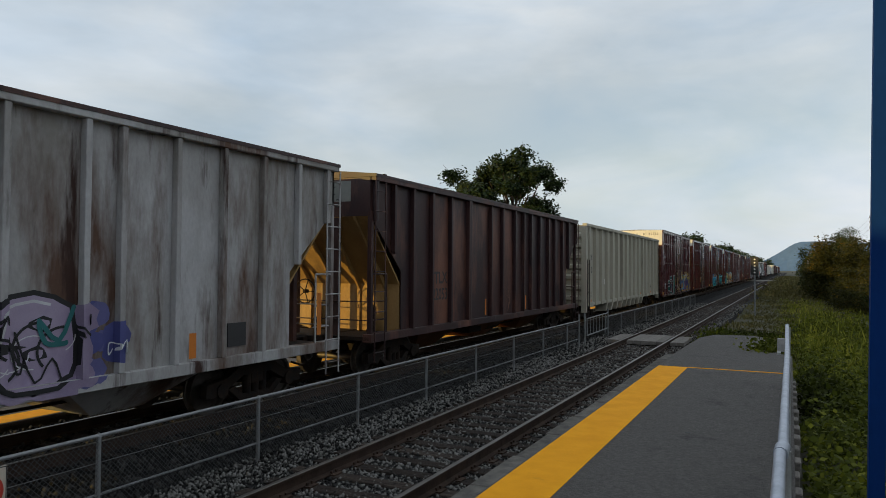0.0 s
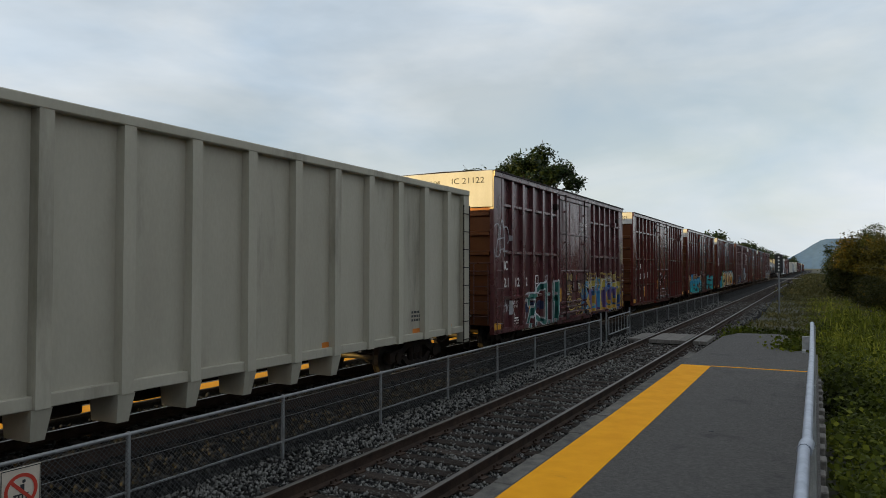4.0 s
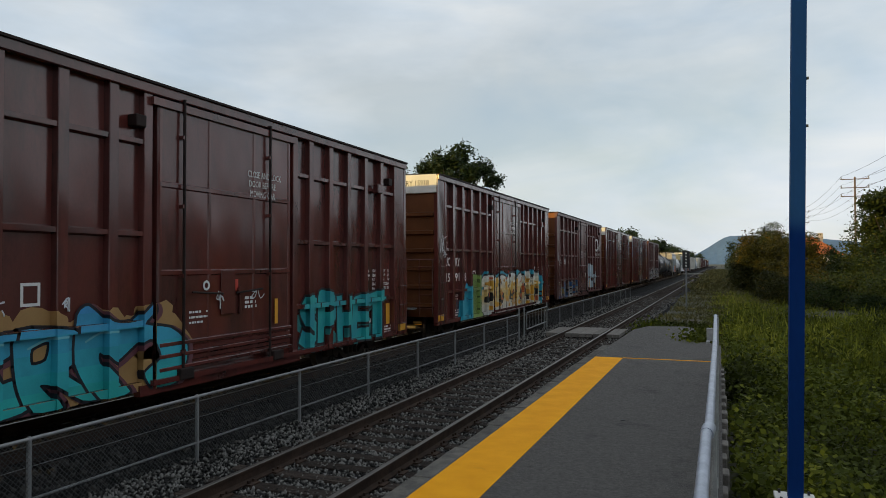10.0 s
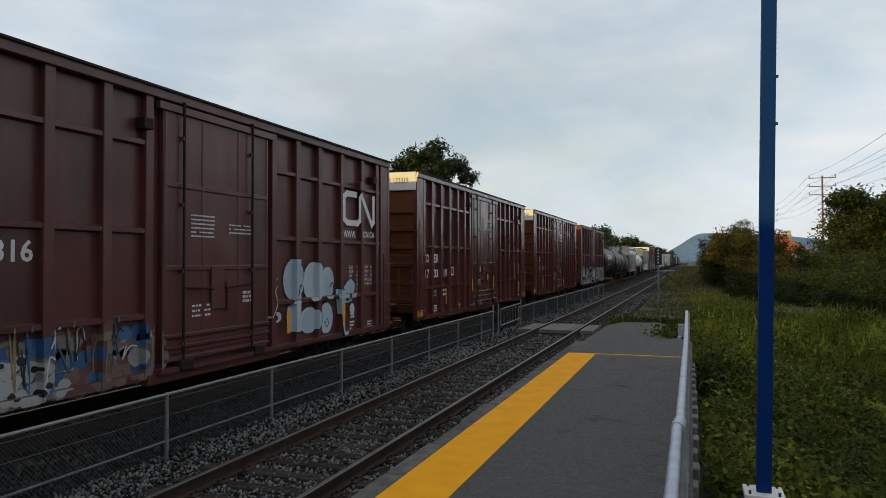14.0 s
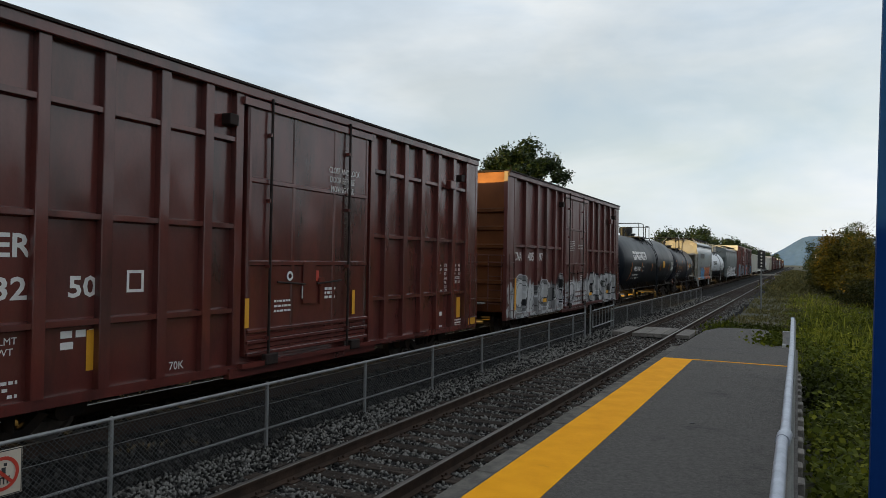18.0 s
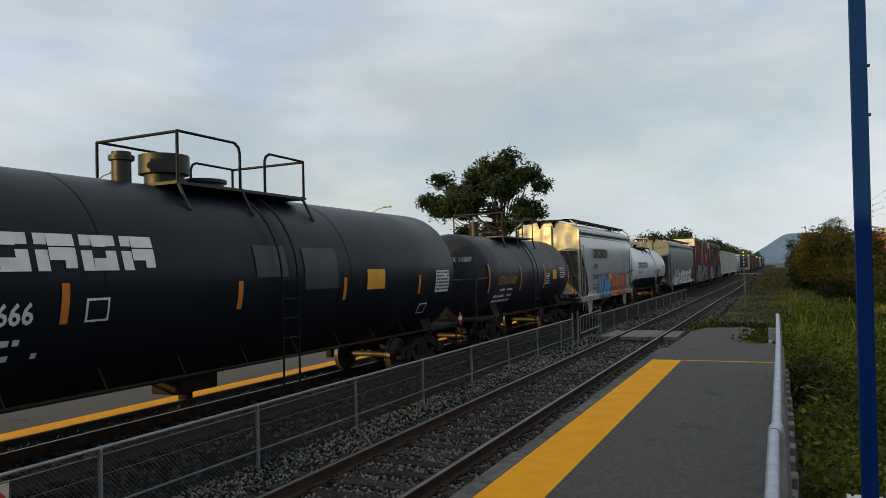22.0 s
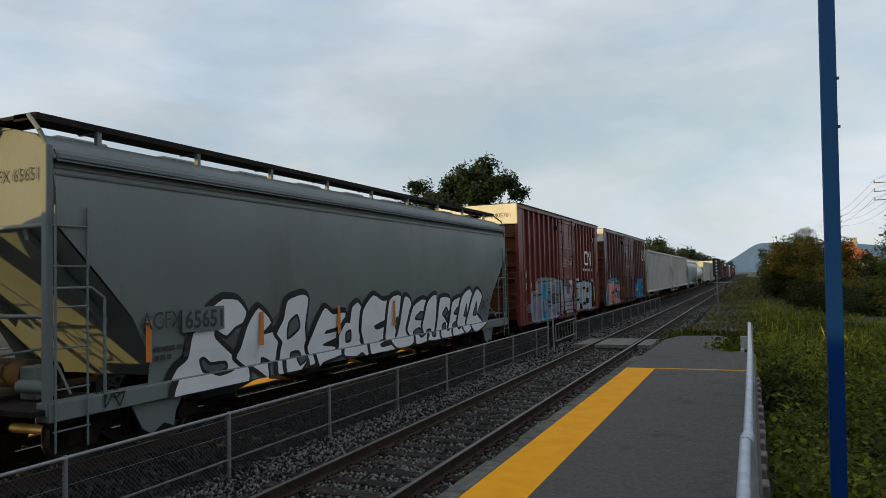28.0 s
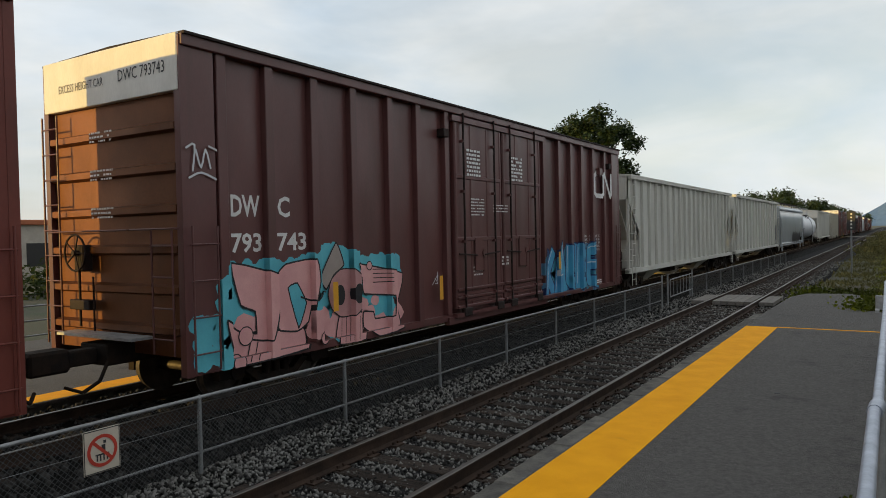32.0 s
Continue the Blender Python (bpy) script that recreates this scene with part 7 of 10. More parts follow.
def box_relief(L, posts, door, belts, post_w=0.085):
    """Rectangles of a box car's side with the depth at which each begins and ends."""
    c = SIDE - 0.004
    ys = [(0.0, 0.58, c, c)]
    cur = 0.58
    for p in sorted(posts) + [L]:
        if door[0] - 0.1 < p < door[1] + 0.1:
            continue
        if p > door[0] > cur:
            ys += [(cur, door[0], PANEL, PANEL), (door[0], door[1], SIDE + 0.024, SIDE + 0.024)]
            cur = door[1]
        if p == L:
            break
        a, b, t = p - post_w - 0.004, p + post_w + 0.004, post_w
        if a > cur:
            ys.append((cur, a, PANEL, PANEL))
            ys.append((a, p - t, PANEL, SIDE))
        ys += [(max(p - t, cur), p + t, SIDE, SIDE), (p + t, b, SIDE, PANEL)]
        cur = b
    ys += [(cur, L - 0.58, PANEL, PANEL), (L - 0.58, L, c, c)]
    cells = []
    for a, b, d, e in ys:
        zz = Z0
        for z in [Z0 + 0.065] + sorted(belts):
            h = 0.065 if z < Z0 + 0.1 else 0.05
            f, g = max(d, SIDE - 0.02), max(e, SIDE - 0.02)
            cells += [(a, b, zz, z - h, d, e), (a, b, z - h, z + h, f, g)]
            zz = z + h
        cells.append((a, b, zz, Z1 - 0.1, d, e))
    return [q for q in cells if q[3] - q[2] > 1e-3 and q[1] > q[0]]


def rib_relief(L, posts, low, top, w=0.09):
    cells, cur = [], 0.0
    for p in sorted(posts):
        a, b = p - w / 2, p + w / 2
        for y0, y1, d, e in ((cur, a - 0.012, PANEL, PANEL), (a - 0.012, a, PANEL, SIDE), (a, b, SIDE, SIDE), (b, b + 0.012, SIDE, PANEL)):
            cells.append((y0, y1, low + 0.16, top, d, e))
        cur = b + 0.012
    return cells + [(cur, L, low + 0.16, top, PANEL, PANEL), (0, L, low - 0.02, low + 0.16, SIDE - 0.02, SIDE - 0.02)]


def bow_relief(L, low, zs, xs):
    cells, z = [(0, L, low - 0.08, low + 0.16, SIDE - 0.02, SIDE - 0.02)], low + 0.16
    while z < 3.6:
        cells.append((0, L, z, z + 0.08, (float(np.interp(z, zs, xs)), float(np.interp(z + 0.08, zs, xs))), None))
        z += 0.08
    return cells


OVAL = tuple((50 + 50 * math.cos(k * math.pi / 5), 50 + 50 * math.sin(k * math.pi / 5)) for k in range(10))


def curve(pts, tight=0.4, closed=True, n=3):
    """Points of a smooth line through the given ones."""
    out, m = [], len(pts)
    for i in range(m if closed else m - 1):
        p0, p1, p2, p3 = (Vector(pts[j % m] if closed else pts[max(0, min(m - 1, j))]) for j in (i - 1, i, i + 1, i + 2))
        t1, t2 = (p2 - p0) * tight, (p3 - p1) * tight
        for k in range(n):
            t = k / n
            q = p1 * (2 * t ** 3 - 3 * t ** 2 + 1) + t1 * (t ** 3 - 2 * t ** 2 + t) + p2 * (3 * t ** 2 - 2 * t ** 3) + t2 * (t ** 3 - t ** 2)
            out.append((q.x, q.y))
    return out if closed else out + [tuple(pts[-1])]


class Spray:
    """Gathers convex patches by colour and lays them on the relief."""

    def __init__(self, relief, seed):
        self.relief, self.lay, self.r = relief, {}, random.Random(seed)

    def patch(self, layer, mat, poly):
        self.lay.setdefault((int(layer), mat.name), (mat, []))[1].append((poly, layer))

    def disc(self, layer, mat, y, z, ry, rz, n=12, rag=0.12):
        self.patch(layer, mat, [(y + ry * math.cos(2 * math.pi * k / n) * (1 + self.r.uniform(-rag, rag)), z + rz * math.sin(2 * math.pi * k / n) * (1 + self.r.uniform(-rag, rag))) for k in range(n)])

    def stroke(self, layer, mat, pts, w, round_=True):
        for a, b in zip(pts, pts[1:]):
            d = Vector((b[0] - a[0], b[1] - a[1]))
            if d.length < 1e-4:
                continue
            d.normalize()
            n = Vector((-d.y, d.x)) * w / 2
            self.patch(layer, mat, [(a[0] - n.x, a[1] - n.y), (b[0] - n.x, b[1] - n.y), (b[0] + n.x, b[1] + n.y), (a[0] + n.x, a[1] + n.y)])
        if round_:
            for p in pts:
                self.disc(layer, mat, p[0], p[1], w / 2, w / 2, 8, 0.0)

    def cloud(self, layer, mats, y0, y1, z0, z1, n, size):
        for _ in range(n):
            s = size * self.r.uniform(0.6, 1.3)
            self.disc(layer, self.r.choice(mats), self.r.uniform(y0, y1), self.r.uniform(z0, z1), s, s * 0.8, 11, 0.2)

    def brush(self, layer, mat, pts, ws, ext=0.0):
        """A stroke whose width changes from point to point, with cut-off ends."""
        pts = [Vector(p) for p in pts]
        d0, d1 = (pts[0] - pts[1]), (pts[-1] - pts[-2])
        pts[0] = pts[0] + d0.normalized() * ext
        pts[-1] = pts[-1] + d1.normalized() * ext
        for i in range(len(pts) - 1):
            a, b = pts[i], pts[i + 1]
            d = b - a
            if d.length < 1e-4:
                continue
            d.normalize()
            n = Vector((-d.y, d.x)) * 0.5
            quad = [tuple(a - n * ws[i]), tuple(b - n * ws[i + 1]), tuple(b + n * ws[i + 1]), tuple(a + n * ws[i])]
            self.fill(layer, mat, quad)
            if i:
                self.fill(layer, mat, [(a.x + ws[i] / 2 * math.cos(0.7854 * k), a.y + ws[i] / 2 * math.sin(0.7854 * k)) for k in range(8)])

    def fill(self, layer, mat, poly):
        """One patch; a list of paints is laid in bands from z0 up to z1: (z0, z1, paints)."""
        if not isinstance(mat, tuple):
            return self.patch(layer, mat, poly)
        z0, z1, paints = mat
        n = len(paints)
        for k, m in enumerate(paints):
            lo = -9 if k == 0 else z0 + (z1 - z0) * k / n
            hi = 99 if k == n - 1 else z0 + (z1 - z0) * (k + 1) / n
            q = clip_rect(poly, -99, 999, lo, hi)
            if q:
                self.patch(layer, m, q)

    def word(self, text, y0, y1, z0, z1, w, fill, edge, edge_w=0.07, shine=None, wob=0.08, rise=0.0, shrink=1.0, layer=2, slope=0.1, drop=None):
        """Letter forms with thick strokes, outlines and shines, each lying over the one before. shrink: how much lower the last letter is than the first."""
        n = len(text)
        ws = [(1 + (shrink - 1) * k / max(1, n - 1)) for k in range(n)]
        total, y = sum(ws), y0
        for k, ch in enumerate(text):
            cw = (y1 - y0) * ws[k] / total
            hz = (z1 - z0) * (1 + (shrink - 1) * 0.35 * k / max(1, n - 1)) * self.r.uniform(0.90, 1.04)
            zb = z0 + self.r.uniform(-0.02, 0.05)
            wob_y = self.r.uniform(-0.1, 0.1) + slope
            paint = fill if isinstance(fill, tuple) else self.r.choice(fill)
            lines = []
            for line in GLYPH.get(ch, GLYPH["O"]):
                pts = []
                for a, b in line:
                    a2, b2 = a + self.r.uniform(-wob, wob), b + self.r.uniform(-wob, wob) * 0.6
                    pts.append((y + cw * (0.08 + 0.84 * a2) + wob_y * (b2 - 0.5) * cw * 0.6, zb + w / 2 + b2 * (hz - w)))
                lines.append((pts, [w * self.r.uniform(0.78, 1.15) for _ in pts]))
            la = layer + 0.9 * k / n
            if drop:
                for pts, wd in lines:
                    self.brush(la, drop[2], [(p[0] + drop[0], p[1] + drop[1]) for p in pts], [q + 2 * edge_w for q in wd], w * 0.25 + edge_w)
            for pts, wd in lines:
                self.brush(la + 0.2 / n, edge, pts, [q + 2 * edge_w for q in wd], w * 0.25 + edge_w)
            for pts, wd in lines:
                self.brush(la + 0.45 / n, paint, pts, wd, w * 0.25)
            for pts, wd in lines:
                if shine:
                    off = w * 0.30
                    self.stroke(la + 0.7 / n, shine, [(p[0] - off * 0.7, p[1] + off * 0.6) for p in pts[:2]], w * 0.09, False)
            y += cw

    def block(self, n, y0, y1, z0, z1, fill, edge, edge_w=0.05, shine=None, hole=None, layer=2, square=0.35, tops=0.12):
        """Fat letters that fill their cells: bodies with outlines, counters and notches."""
        cw = (y1 - y0) / n
        for k in range(n):
            la = layer + 0.9 * k / n
            c = (y0 + (k + 0.5) * cw, (z0 + z1) / 2 + self.r.uniform(-0.3, 0.1) * tops)
            ry, rz = cw * self.r.uniform(0.50, 0.58), (z1 - z0) / 2 * self.r.uniform(1 - tops, 1 + tops * 0.5)
            pts = []
            for i in range(20):
                a = 2 * math.pi * i / 20
                ca, sa = math.cos(a), math.sin(a)
                g = self.r.uniform(0.94, 1.05)
                pts.append((math.copysign(abs(ca) ** square, ca) * ry * g, math.copysign(abs(sa) ** square, sa) * rz * g))
            paint = fill if isinstance(fill, tuple) else self.r.choice(fill)

            def body(lay, m, grow):
                for i in range(20):
                    p, q = pts[i - 1], pts[i]
                    tri = [c] + [(c[0] + v[0] * (1 + grow / ry), c[1] + v[1] * (1 + grow / rz)) for v in (p, q)]
                    self.fill(lay, m, tri)
            body(la, edge, edge_w)
            body(la + 0.25 / n, paint, 0)
            if shine:
                self.stroke(la + 0.5 / n, shine, [(c[0] + v[0] * 0.86, c[1] + v[1] * 0.88) for v in pts[4:11]], 0.035, False)
            h = hole or edge
            for _ in range(self.r.choice((1, 2))):
                hy, hz = c[0] + self.r.uniform(-0.3, 0.3) * ry, c[1] + self.r.uniform(-0.35, 0.5) * rz
                self.disc(la + 0.5 / n, edge, hy, hz, ry * 0.30, rz * 0.17, 9, 0.25)
                self.disc(la + 0.6 / n, h, hy, hz, ry * 0.22, rz * 0.11, 9, 0.25)
            sx = self.r.choice((-1, 1))
            zz = c[1] + self.r.uniform(-0.5, 0.1) * rz
            self.patch(la + 0.65 / n, edge, [(c[0] + sx * ry * 1.02, zz - 0.07), (c[0] + sx * ry * 1.02, zz + 0.09), (c[0] + sx * ry * self.r.uniform(0.1, 0.5), zz)])
            if self.r.random() < 0.6:
                yy = c[0] + self.r.uniform(-0.3, 0.3) * ry
                self.patch(la + 0.65 / n, edge, [(yy - 0.09, c[1] - rz * 1.02), (yy + 0.09, c[1] - rz * 1.02), (yy + 0.03, c[1] - rz * self.r.uniform(0.35, 0.7))])

    def arc(self, layer, mat, y, z, ry, rz, a0, a1, w, n=12):
        self.stroke(layer, mat, [(y + ry * math.cos(a0 + (a1 - a0) * k / n), z + rz * math.sin(a0 + (a1 - a0) * k / n)) for k in range(n + 1)], w, False)

    def shape(self, layer, fill, edge, ew, cell, outline, holes=(), hole=None, tight=0.3, drop=None):
        """A closed form in hundredths of a cell (y, z, width, height): body, outline and counters."""
        def at(q):
            return curve([(cell[0] + a * cell[2] / 100, cell[1] + b * cell[3] / 100) for a, b in q], tight)

        def body(lay, m, pts):
            for tri in geometry.tessellate_polygon([[Vector((a, b, 0)) for a, b in pts]]):
                self.fill(lay, m, [pts[i] for i in tri])
        pts = at(outline)
        if drop:
            self.stroke(layer, drop[2], [(a + drop[0], b + drop[1]) for a, b in pts + pts[:1]], drop[3])
        self.stroke(layer + 0.02, edge, pts + pts[:1], 2 * ew)
        body(layer + 0.04, fill, pts)
        for h in holes:
            q = at(h)
            body(layer + 0.06, hole or edge, q)
            self.stroke(layer + 0.08, edge, q + q[:1], ew * 0.9)
        return pts

    def line(self, layer, mat, pts, w, tight=0.5):
        """A smooth open stroke."""
        self.stroke(layer, mat, curve(pts, tight, False), w)

    def oval(self, layer, fill, edge, ew, y, z, ry, rz):
        return self.shape(layer, fill, edge, ew, (y - ry, z - rz, 2 * ry, 2 * rz), OVAL)

    def scrawl(self, layer, mat, y0, y1, z0, z1, n, w):
        p = (self.r.uniform(y0, y1), self.r.uniform(z0, z1))
        pts = [p]
        for _ in range(n):
            p = (min(y1, max(y0, p[0] + self.r.uniform(-0.3, 0.35) * (y1 - y0))), self.r.uniform(z0, z1))
            pts.append(p)
        self.stroke(layer, mat, curve(pts, 0.5, False), w)

    def put(self, car, name="graffiti", label=""):
        for (layer, _), (mat, polys) in sorted(self.lay.items(), key=lambda kv: kv[0]):
            mb = MB()
            for i, (poly, lay) in enumerate(polys):
                a0, a1 = min(p[0] for p in poly), max(p[0] for p in poly)
                b0, b1 = min(p[1] for p in poly), max(p[1] for p in poly)
                for y0, y1, z0, z1, d, e in self.relief:
                    if a1 < y0 or a0 > y1 or b1 < z0 or b0 > z1:
                        continue
                    q = clip_rect(poly, y0, y1, z0, z1)
                    if q:
                        x = 0.007 + 0.006 * lay + (i % 12) * 0.000005
                        mb.add([(x + (d[0] + (d[1] - d[0]) * (z - z0) / (z1 - z0) if e is None else d + (e - d) * (y - y0) / (y1 - y0)), y, z) for y, z in q], [tuple(range(len(q)))])
            if mb.f:
                tagged(part(name, mb, mat, car, label), kind="stuff")


PAINT = {}


def spray(col, col2=None, name="spray_paint"):
    key = (col, col2)
    if key not in PAINT:
        PAINT[key] = material(name, col, 0.55, col2=col2 or tuple(c * 0.8 for c in col), scale=1.4, fine=50, bump=0.02, var=0.25, contrast=(0.4, 0.6))
    return PAINT[key]


K_, W_ = spray((0.012, 0.013, 0.016)), spray((0.62, 0.63, 0.66))

# ---- the train, from its head ----
c1 = ribbed_hopper("white covered hopper streaked with heavy brown rust", 16.2, (0.9, 2.0, 3.1, 4.2, 5.3, 9.6, 10.65, 11.2, 12.15, 13.1, 14.05, 15.0, 15.9), M["hop_rust"], -4.45, slope_mat=M["slope_yellow"])
c2 = ribbed_hopper("dark rust-brown covered hopper with grimy ribbed sides", 16.2, (0.12, 0.9, 1.8, 2.8, 3.9, 5.05, 5.15, 6.7, 7.65, 8.75, 9.6, 10.35, 11.3, 12.3, 13.1, 14.1, 14.95, 16.1), M["hop_dark"], 13.14, slope_mat=M["slope_yellow"])
c3 = gondola("pale beige-grey high-sided hopper car with heavy posts", 19.1, tuple(0.62 + 1.155 * k for k in range(16)), M["hop_beige"], 30.70)
c4 = coer(51.40, ("21", "12", "2"), "plum-brown boxcar with graffiti along its lower side", COER_POSTS, "box_ic", ("IC", ""), "IC 21122", white_top=1.02)
c5 = coer(68.66, ("17", "32", "25"), "clean dark brown boxcar with white lettering", end_text="COER 173225")
c6 = coer(85.66, ("17", "33", "98"), "dark brown boxcar with turquoise graffiti letters", end_text="COER 173398")
c7 = coer(103.13, ("15", "91", "8"), "dark brown boxcar with yellow bubble graffiti", marks=("UC", "RY"), end_text="UCRY 15918", rails=False)
c8 = boxcar("purple-brown boxcar with a white company mark and graffiti", 15.2, CNA_POSTS, (6.05, 9.15), BELTS, M["box_cn"], M["end_red"], 0.0, 120.26)
c9 = coer(137.60, ("17", "33", "19"), "dark brown boxcar with clean sides and white lettering", end_text="COER 173319")
c10 = coer(154.98, ("17", "32", "50"), "brown boxcar with yellow reflectors and white lettering", end_text="COER 173250")
c11 = boxcar("purple-brown boxcar with grey and white graffiti", 15.2, CNA_POSTS, (6.05, 9.15), (2.94,), M["box_cn"], M["end_red"], 0.0, 172.40)
for car, nums in ((c8, ("409", "316")), (c11, ("405", "597"))):
    box_text(car, 15.2, 0, [("CNA", 0.95, 0.69, 2.47, 0.28), (nums[0], 2.22, 0.60, 2.47, 0.28), (nums[1], 3.20, 0.60, 2.47, 0.28)], 0, "", (1.0, 1.0), (6.05, 9.15))
    stickers(car, 15.2, ((0.75, 0.9, 1.9, 0.9, "decal_yellow"), (3.2, 3.75, 0.95, 0.80, "decal_yellow"), (6.3, 6.55, 0.95, 0.8, "decal_yellow")))
cn_logo(c8, SIDE + 0.006, 12.42, 3.42, 1.7, 0.72)
lettering("WWW.", 0.24, M["decal_white"], c8, SIDE + 0.006, 12.40, 3.05, "web_stencil", width=0.66, bold=True)
lettering("CN.CA", 0.22, M["decal_white"], c8, SIDE + 0.006, 13.48, 3.08, "web_stencil", width=0.70, bold=True)
c12 = tank_car("long black tank car with white company lettering", 17.3, 1.64, 2.41, M["tank_black"], 188.35)
c13 = tank_car("dusty dark grey tank car with orange lettering", 10.2, 1.42, 2.25, M["tank_grey"], 207.70, dome=0.14, fy=-1.0)
c14 = smooth_hopper("pale grey covered hopper with blue and orange graffiti", 11.75, M["hop_pale"], 219.10, end_mat=M["hop_end"], top=4.38, walk_z=4.66, low=1.0, chutes=2)
c15 = tank_car("white tank car with a dark lower half", 13.8, 1.52, 2.28, M["tank_white"], 232.2, low_mat=M["tank_black"], band=1.16)
c16 = smooth_hopper("grey covered hopper with big white graffiti letters", 17.9, M["hop_grey"], 247.86, top=4.40, walk_z=4.70, low=0.86)
c17 = boxcar("red-brown ribbed boxcar with blue-grey graffiti", 15.1, RIB_POSTS, (6.1, 9.15), (), M["box_red"], M["end_red"], 0.76, 267.30)
c18 = boxcar("brown double-door boxcar with pink and blue graffiti", 18.05, DWC_POSTS, (6.98, 11.5), (), M["box_dwc"], M["end_red"], 0.76, 284.50, doors=2)
box_text(c17, 15.1, 0, [("CN", 0.88, 0.44, 2.42, 0.27), ("40", 0.88, 0.42, 1.95, 0.27), ("57", 1.63, 0.40, 1.95, 0.25), ("81", 2.36, 0.38, 1.95, 0.25)], 0, "CN 405781", (0.9, 1.0), (6.1, 9.15), 13.05)
cn_logo(c17, SIDE + 0.006, 11.53, 3.05, 1.55, 0.62)
box_text(c18, 18.05, 0, [("DW", 0.90, 0.58, 2.80, 0.32), ("C", 1.84, 0.28, 2.80, 0.32), ("793", 0.90, 0.60, 2.27, 0.28), ("743", 1.82, 0.66, 2.27, 0.28)], 0, "DWC 793743", (0.9, 1.0), (6.98, 11.5), 15.0)
cn_logo(c18, SIDE + 0.006, 15.65, 3.6, 1.55, 0.72)

# the rest of the train, down to the vanishing point, and unseen cars already past the camera
c19 = ribbed_hopper("light grey ribbed covered hopper", 19.2, tuple(0.6 + 0.95 * k for k in range(20)), M["hop_light"], 303.9, top=4.45)
c20 = ribbed_hopper("light grey covered hopper with ribbed sides", 19.2, tuple(0.6 + 1.25 * k for k in range(15)), M["hop_light"], 324.6, top=4.45)
c21 = smooth_hopper("pale grey covered hopper with dark graffiti", 17.9, M["hop_pale"], 345.3)
c22 = tank_car("far white tank car on black trucks", 14.5, 1.42, 2.43, M["tank_white"], 366.4)
y_tail = 382.8
for k, (src, step) in enumerate(((c20, 20.6), (c3, 20.4), (c5, 17.3), (c11, 17.4), (c5, 17.3), (c11, 17.4), (c2, 17.6), (c5, 17.3), (c11, 17.4), (c21, 19.2), (c5, 17.3), (c5, 17.3), (c11, 17.4), (c12, 18.2), (c5, 17.3), (c11, 17.4))):
    far = copy_thing(src, pose(FAR_X, y_tail, RAIL_Z))
    CARS.append((far, y_tail))
    y_tail += step
# unseen cars added at the head, to keep the low sun off the platform
for src, y in ((c5, -22.0), (c5, -39.3), (c5, -56.6)):
    CARS.append((copy_thing(src, pose(FAR_X, y, RAIL_Z)), y))

# ---- graffiti, car by car ----
B15 = lambda posts=COER_POSTS, belts=BELTS, L=15.1, door=(5.8, 9.5): box_relief(L, posts, door, belts)

# rusty white hopper: lavender piece with dark outlines and a blue haze
s = Spray(rib_relief(16.2, (0.9, 2.0, 3.1, 4.2, 5.3, 9.6, 10.65, 11.2, 12.15, 13.1, 14.05, 15.0, 15.9), 0.90, 4.46), 1)
s.cloud(0, [spray((0.075, 0.085, 0.27)), spray((0.12, 0.12, 0.30))], 6.0, 11.3, 1.0, 1.9, 60, 0.22)
s.cloud(1, [spray((0.30, 0.25, 0.36), (0.24, 0.19, 0.30))], 6.0, 10.7, 1.0, 1.8, 90, 0.26)
LV = [spray((0.36, 0.30, 0.42), (0.28, 0.22, 0.35)), spray((0.40, 0.34, 0.44), (0.30, 0.25, 0.36))]
s.block(5, 5.6, 10.5, 0.98, 2.2, LV, K_, 0.06, W_, LV[0], square=0.6, tops=0.2)
for k in range(16):
    s.arc(4, K_, 5.9 + 0.3 * k, 1.3 + 0.5 * s.r.random(), 0.34, 0.28, s.r.uniform(0, 6), s.r.uniform(3, 8), 0.035)
    s.arc(4, W_, 5.8 + 0.3 * k, 1.3 + 0.5 * s.r.random(), 0.26, 0.2, s.r.uniform(0, 6), s.r.uniform(4, 8), 0.014)
for k in range(12):
    s.scrawl(5, K_, 6.2 + 0.35 * k, 7.0 + 0.35 * k, 1.05, 1.95, 3, 0.025)
s.scrawl(5, spray((0.02, 0.16, 0.17)), 9.9, 10.8, 1.3, 2.0, 5, 0.06)
s.scrawl(6, W_, 10.8, 11.3, 1.3, 1.6, 6, 0.016)
s.put(c1)
for y, z in ((12.55, 1.10), (15.75, 1.2)):
    part("reflector", plate(PANEL + 0.006, y - 0.07, z, y + 0.07, z + (0.38 if z < 1.15 else 0.8)), M["decal_orange"], c1, "faded orange reflector")
part("placard_frame", MB().box(PANEL, 13.28, 1.2, PANEL + 0.02, 13.70, 1.58), M["decal_dark"], c1)

# dark hopper: stencils and orange reflectors
for y in (6.45, 10.0):
    part("reflector", plate(PANEL + 0.006, y - 0.05, 1.12, y + 0.05, 1.58), M["decal_orange"], c2, "faded orange reflector")
part("stencil_box", MB().box(PANEL, 12.45, 1.45, PANEL + 0.012, 12.85, 1.68), M["decal_dark"], c2)
s = Spray(rib_relief(16.2, (0.12, 0.9, 1.8, 2.8, 3.9, 5.05, 6.7, 7.65, 8.75, 9.6, 10.35, 11.3, 12.3, 13.1, 14.1, 14.95, 16.1), 0.90, 4.46), 2)
for a in (13.2, 14.1):
    for k in range(4):
        s.scrawl(1, K_, a, a + 0.6, 1.05, 1.95, 8, 0.022)
s.scrawl(1, spray((0.26, 0.13, 0.08)), 7.9, 8.5, 1.1, 1.9, 7, 0.025)
s.put(c2)
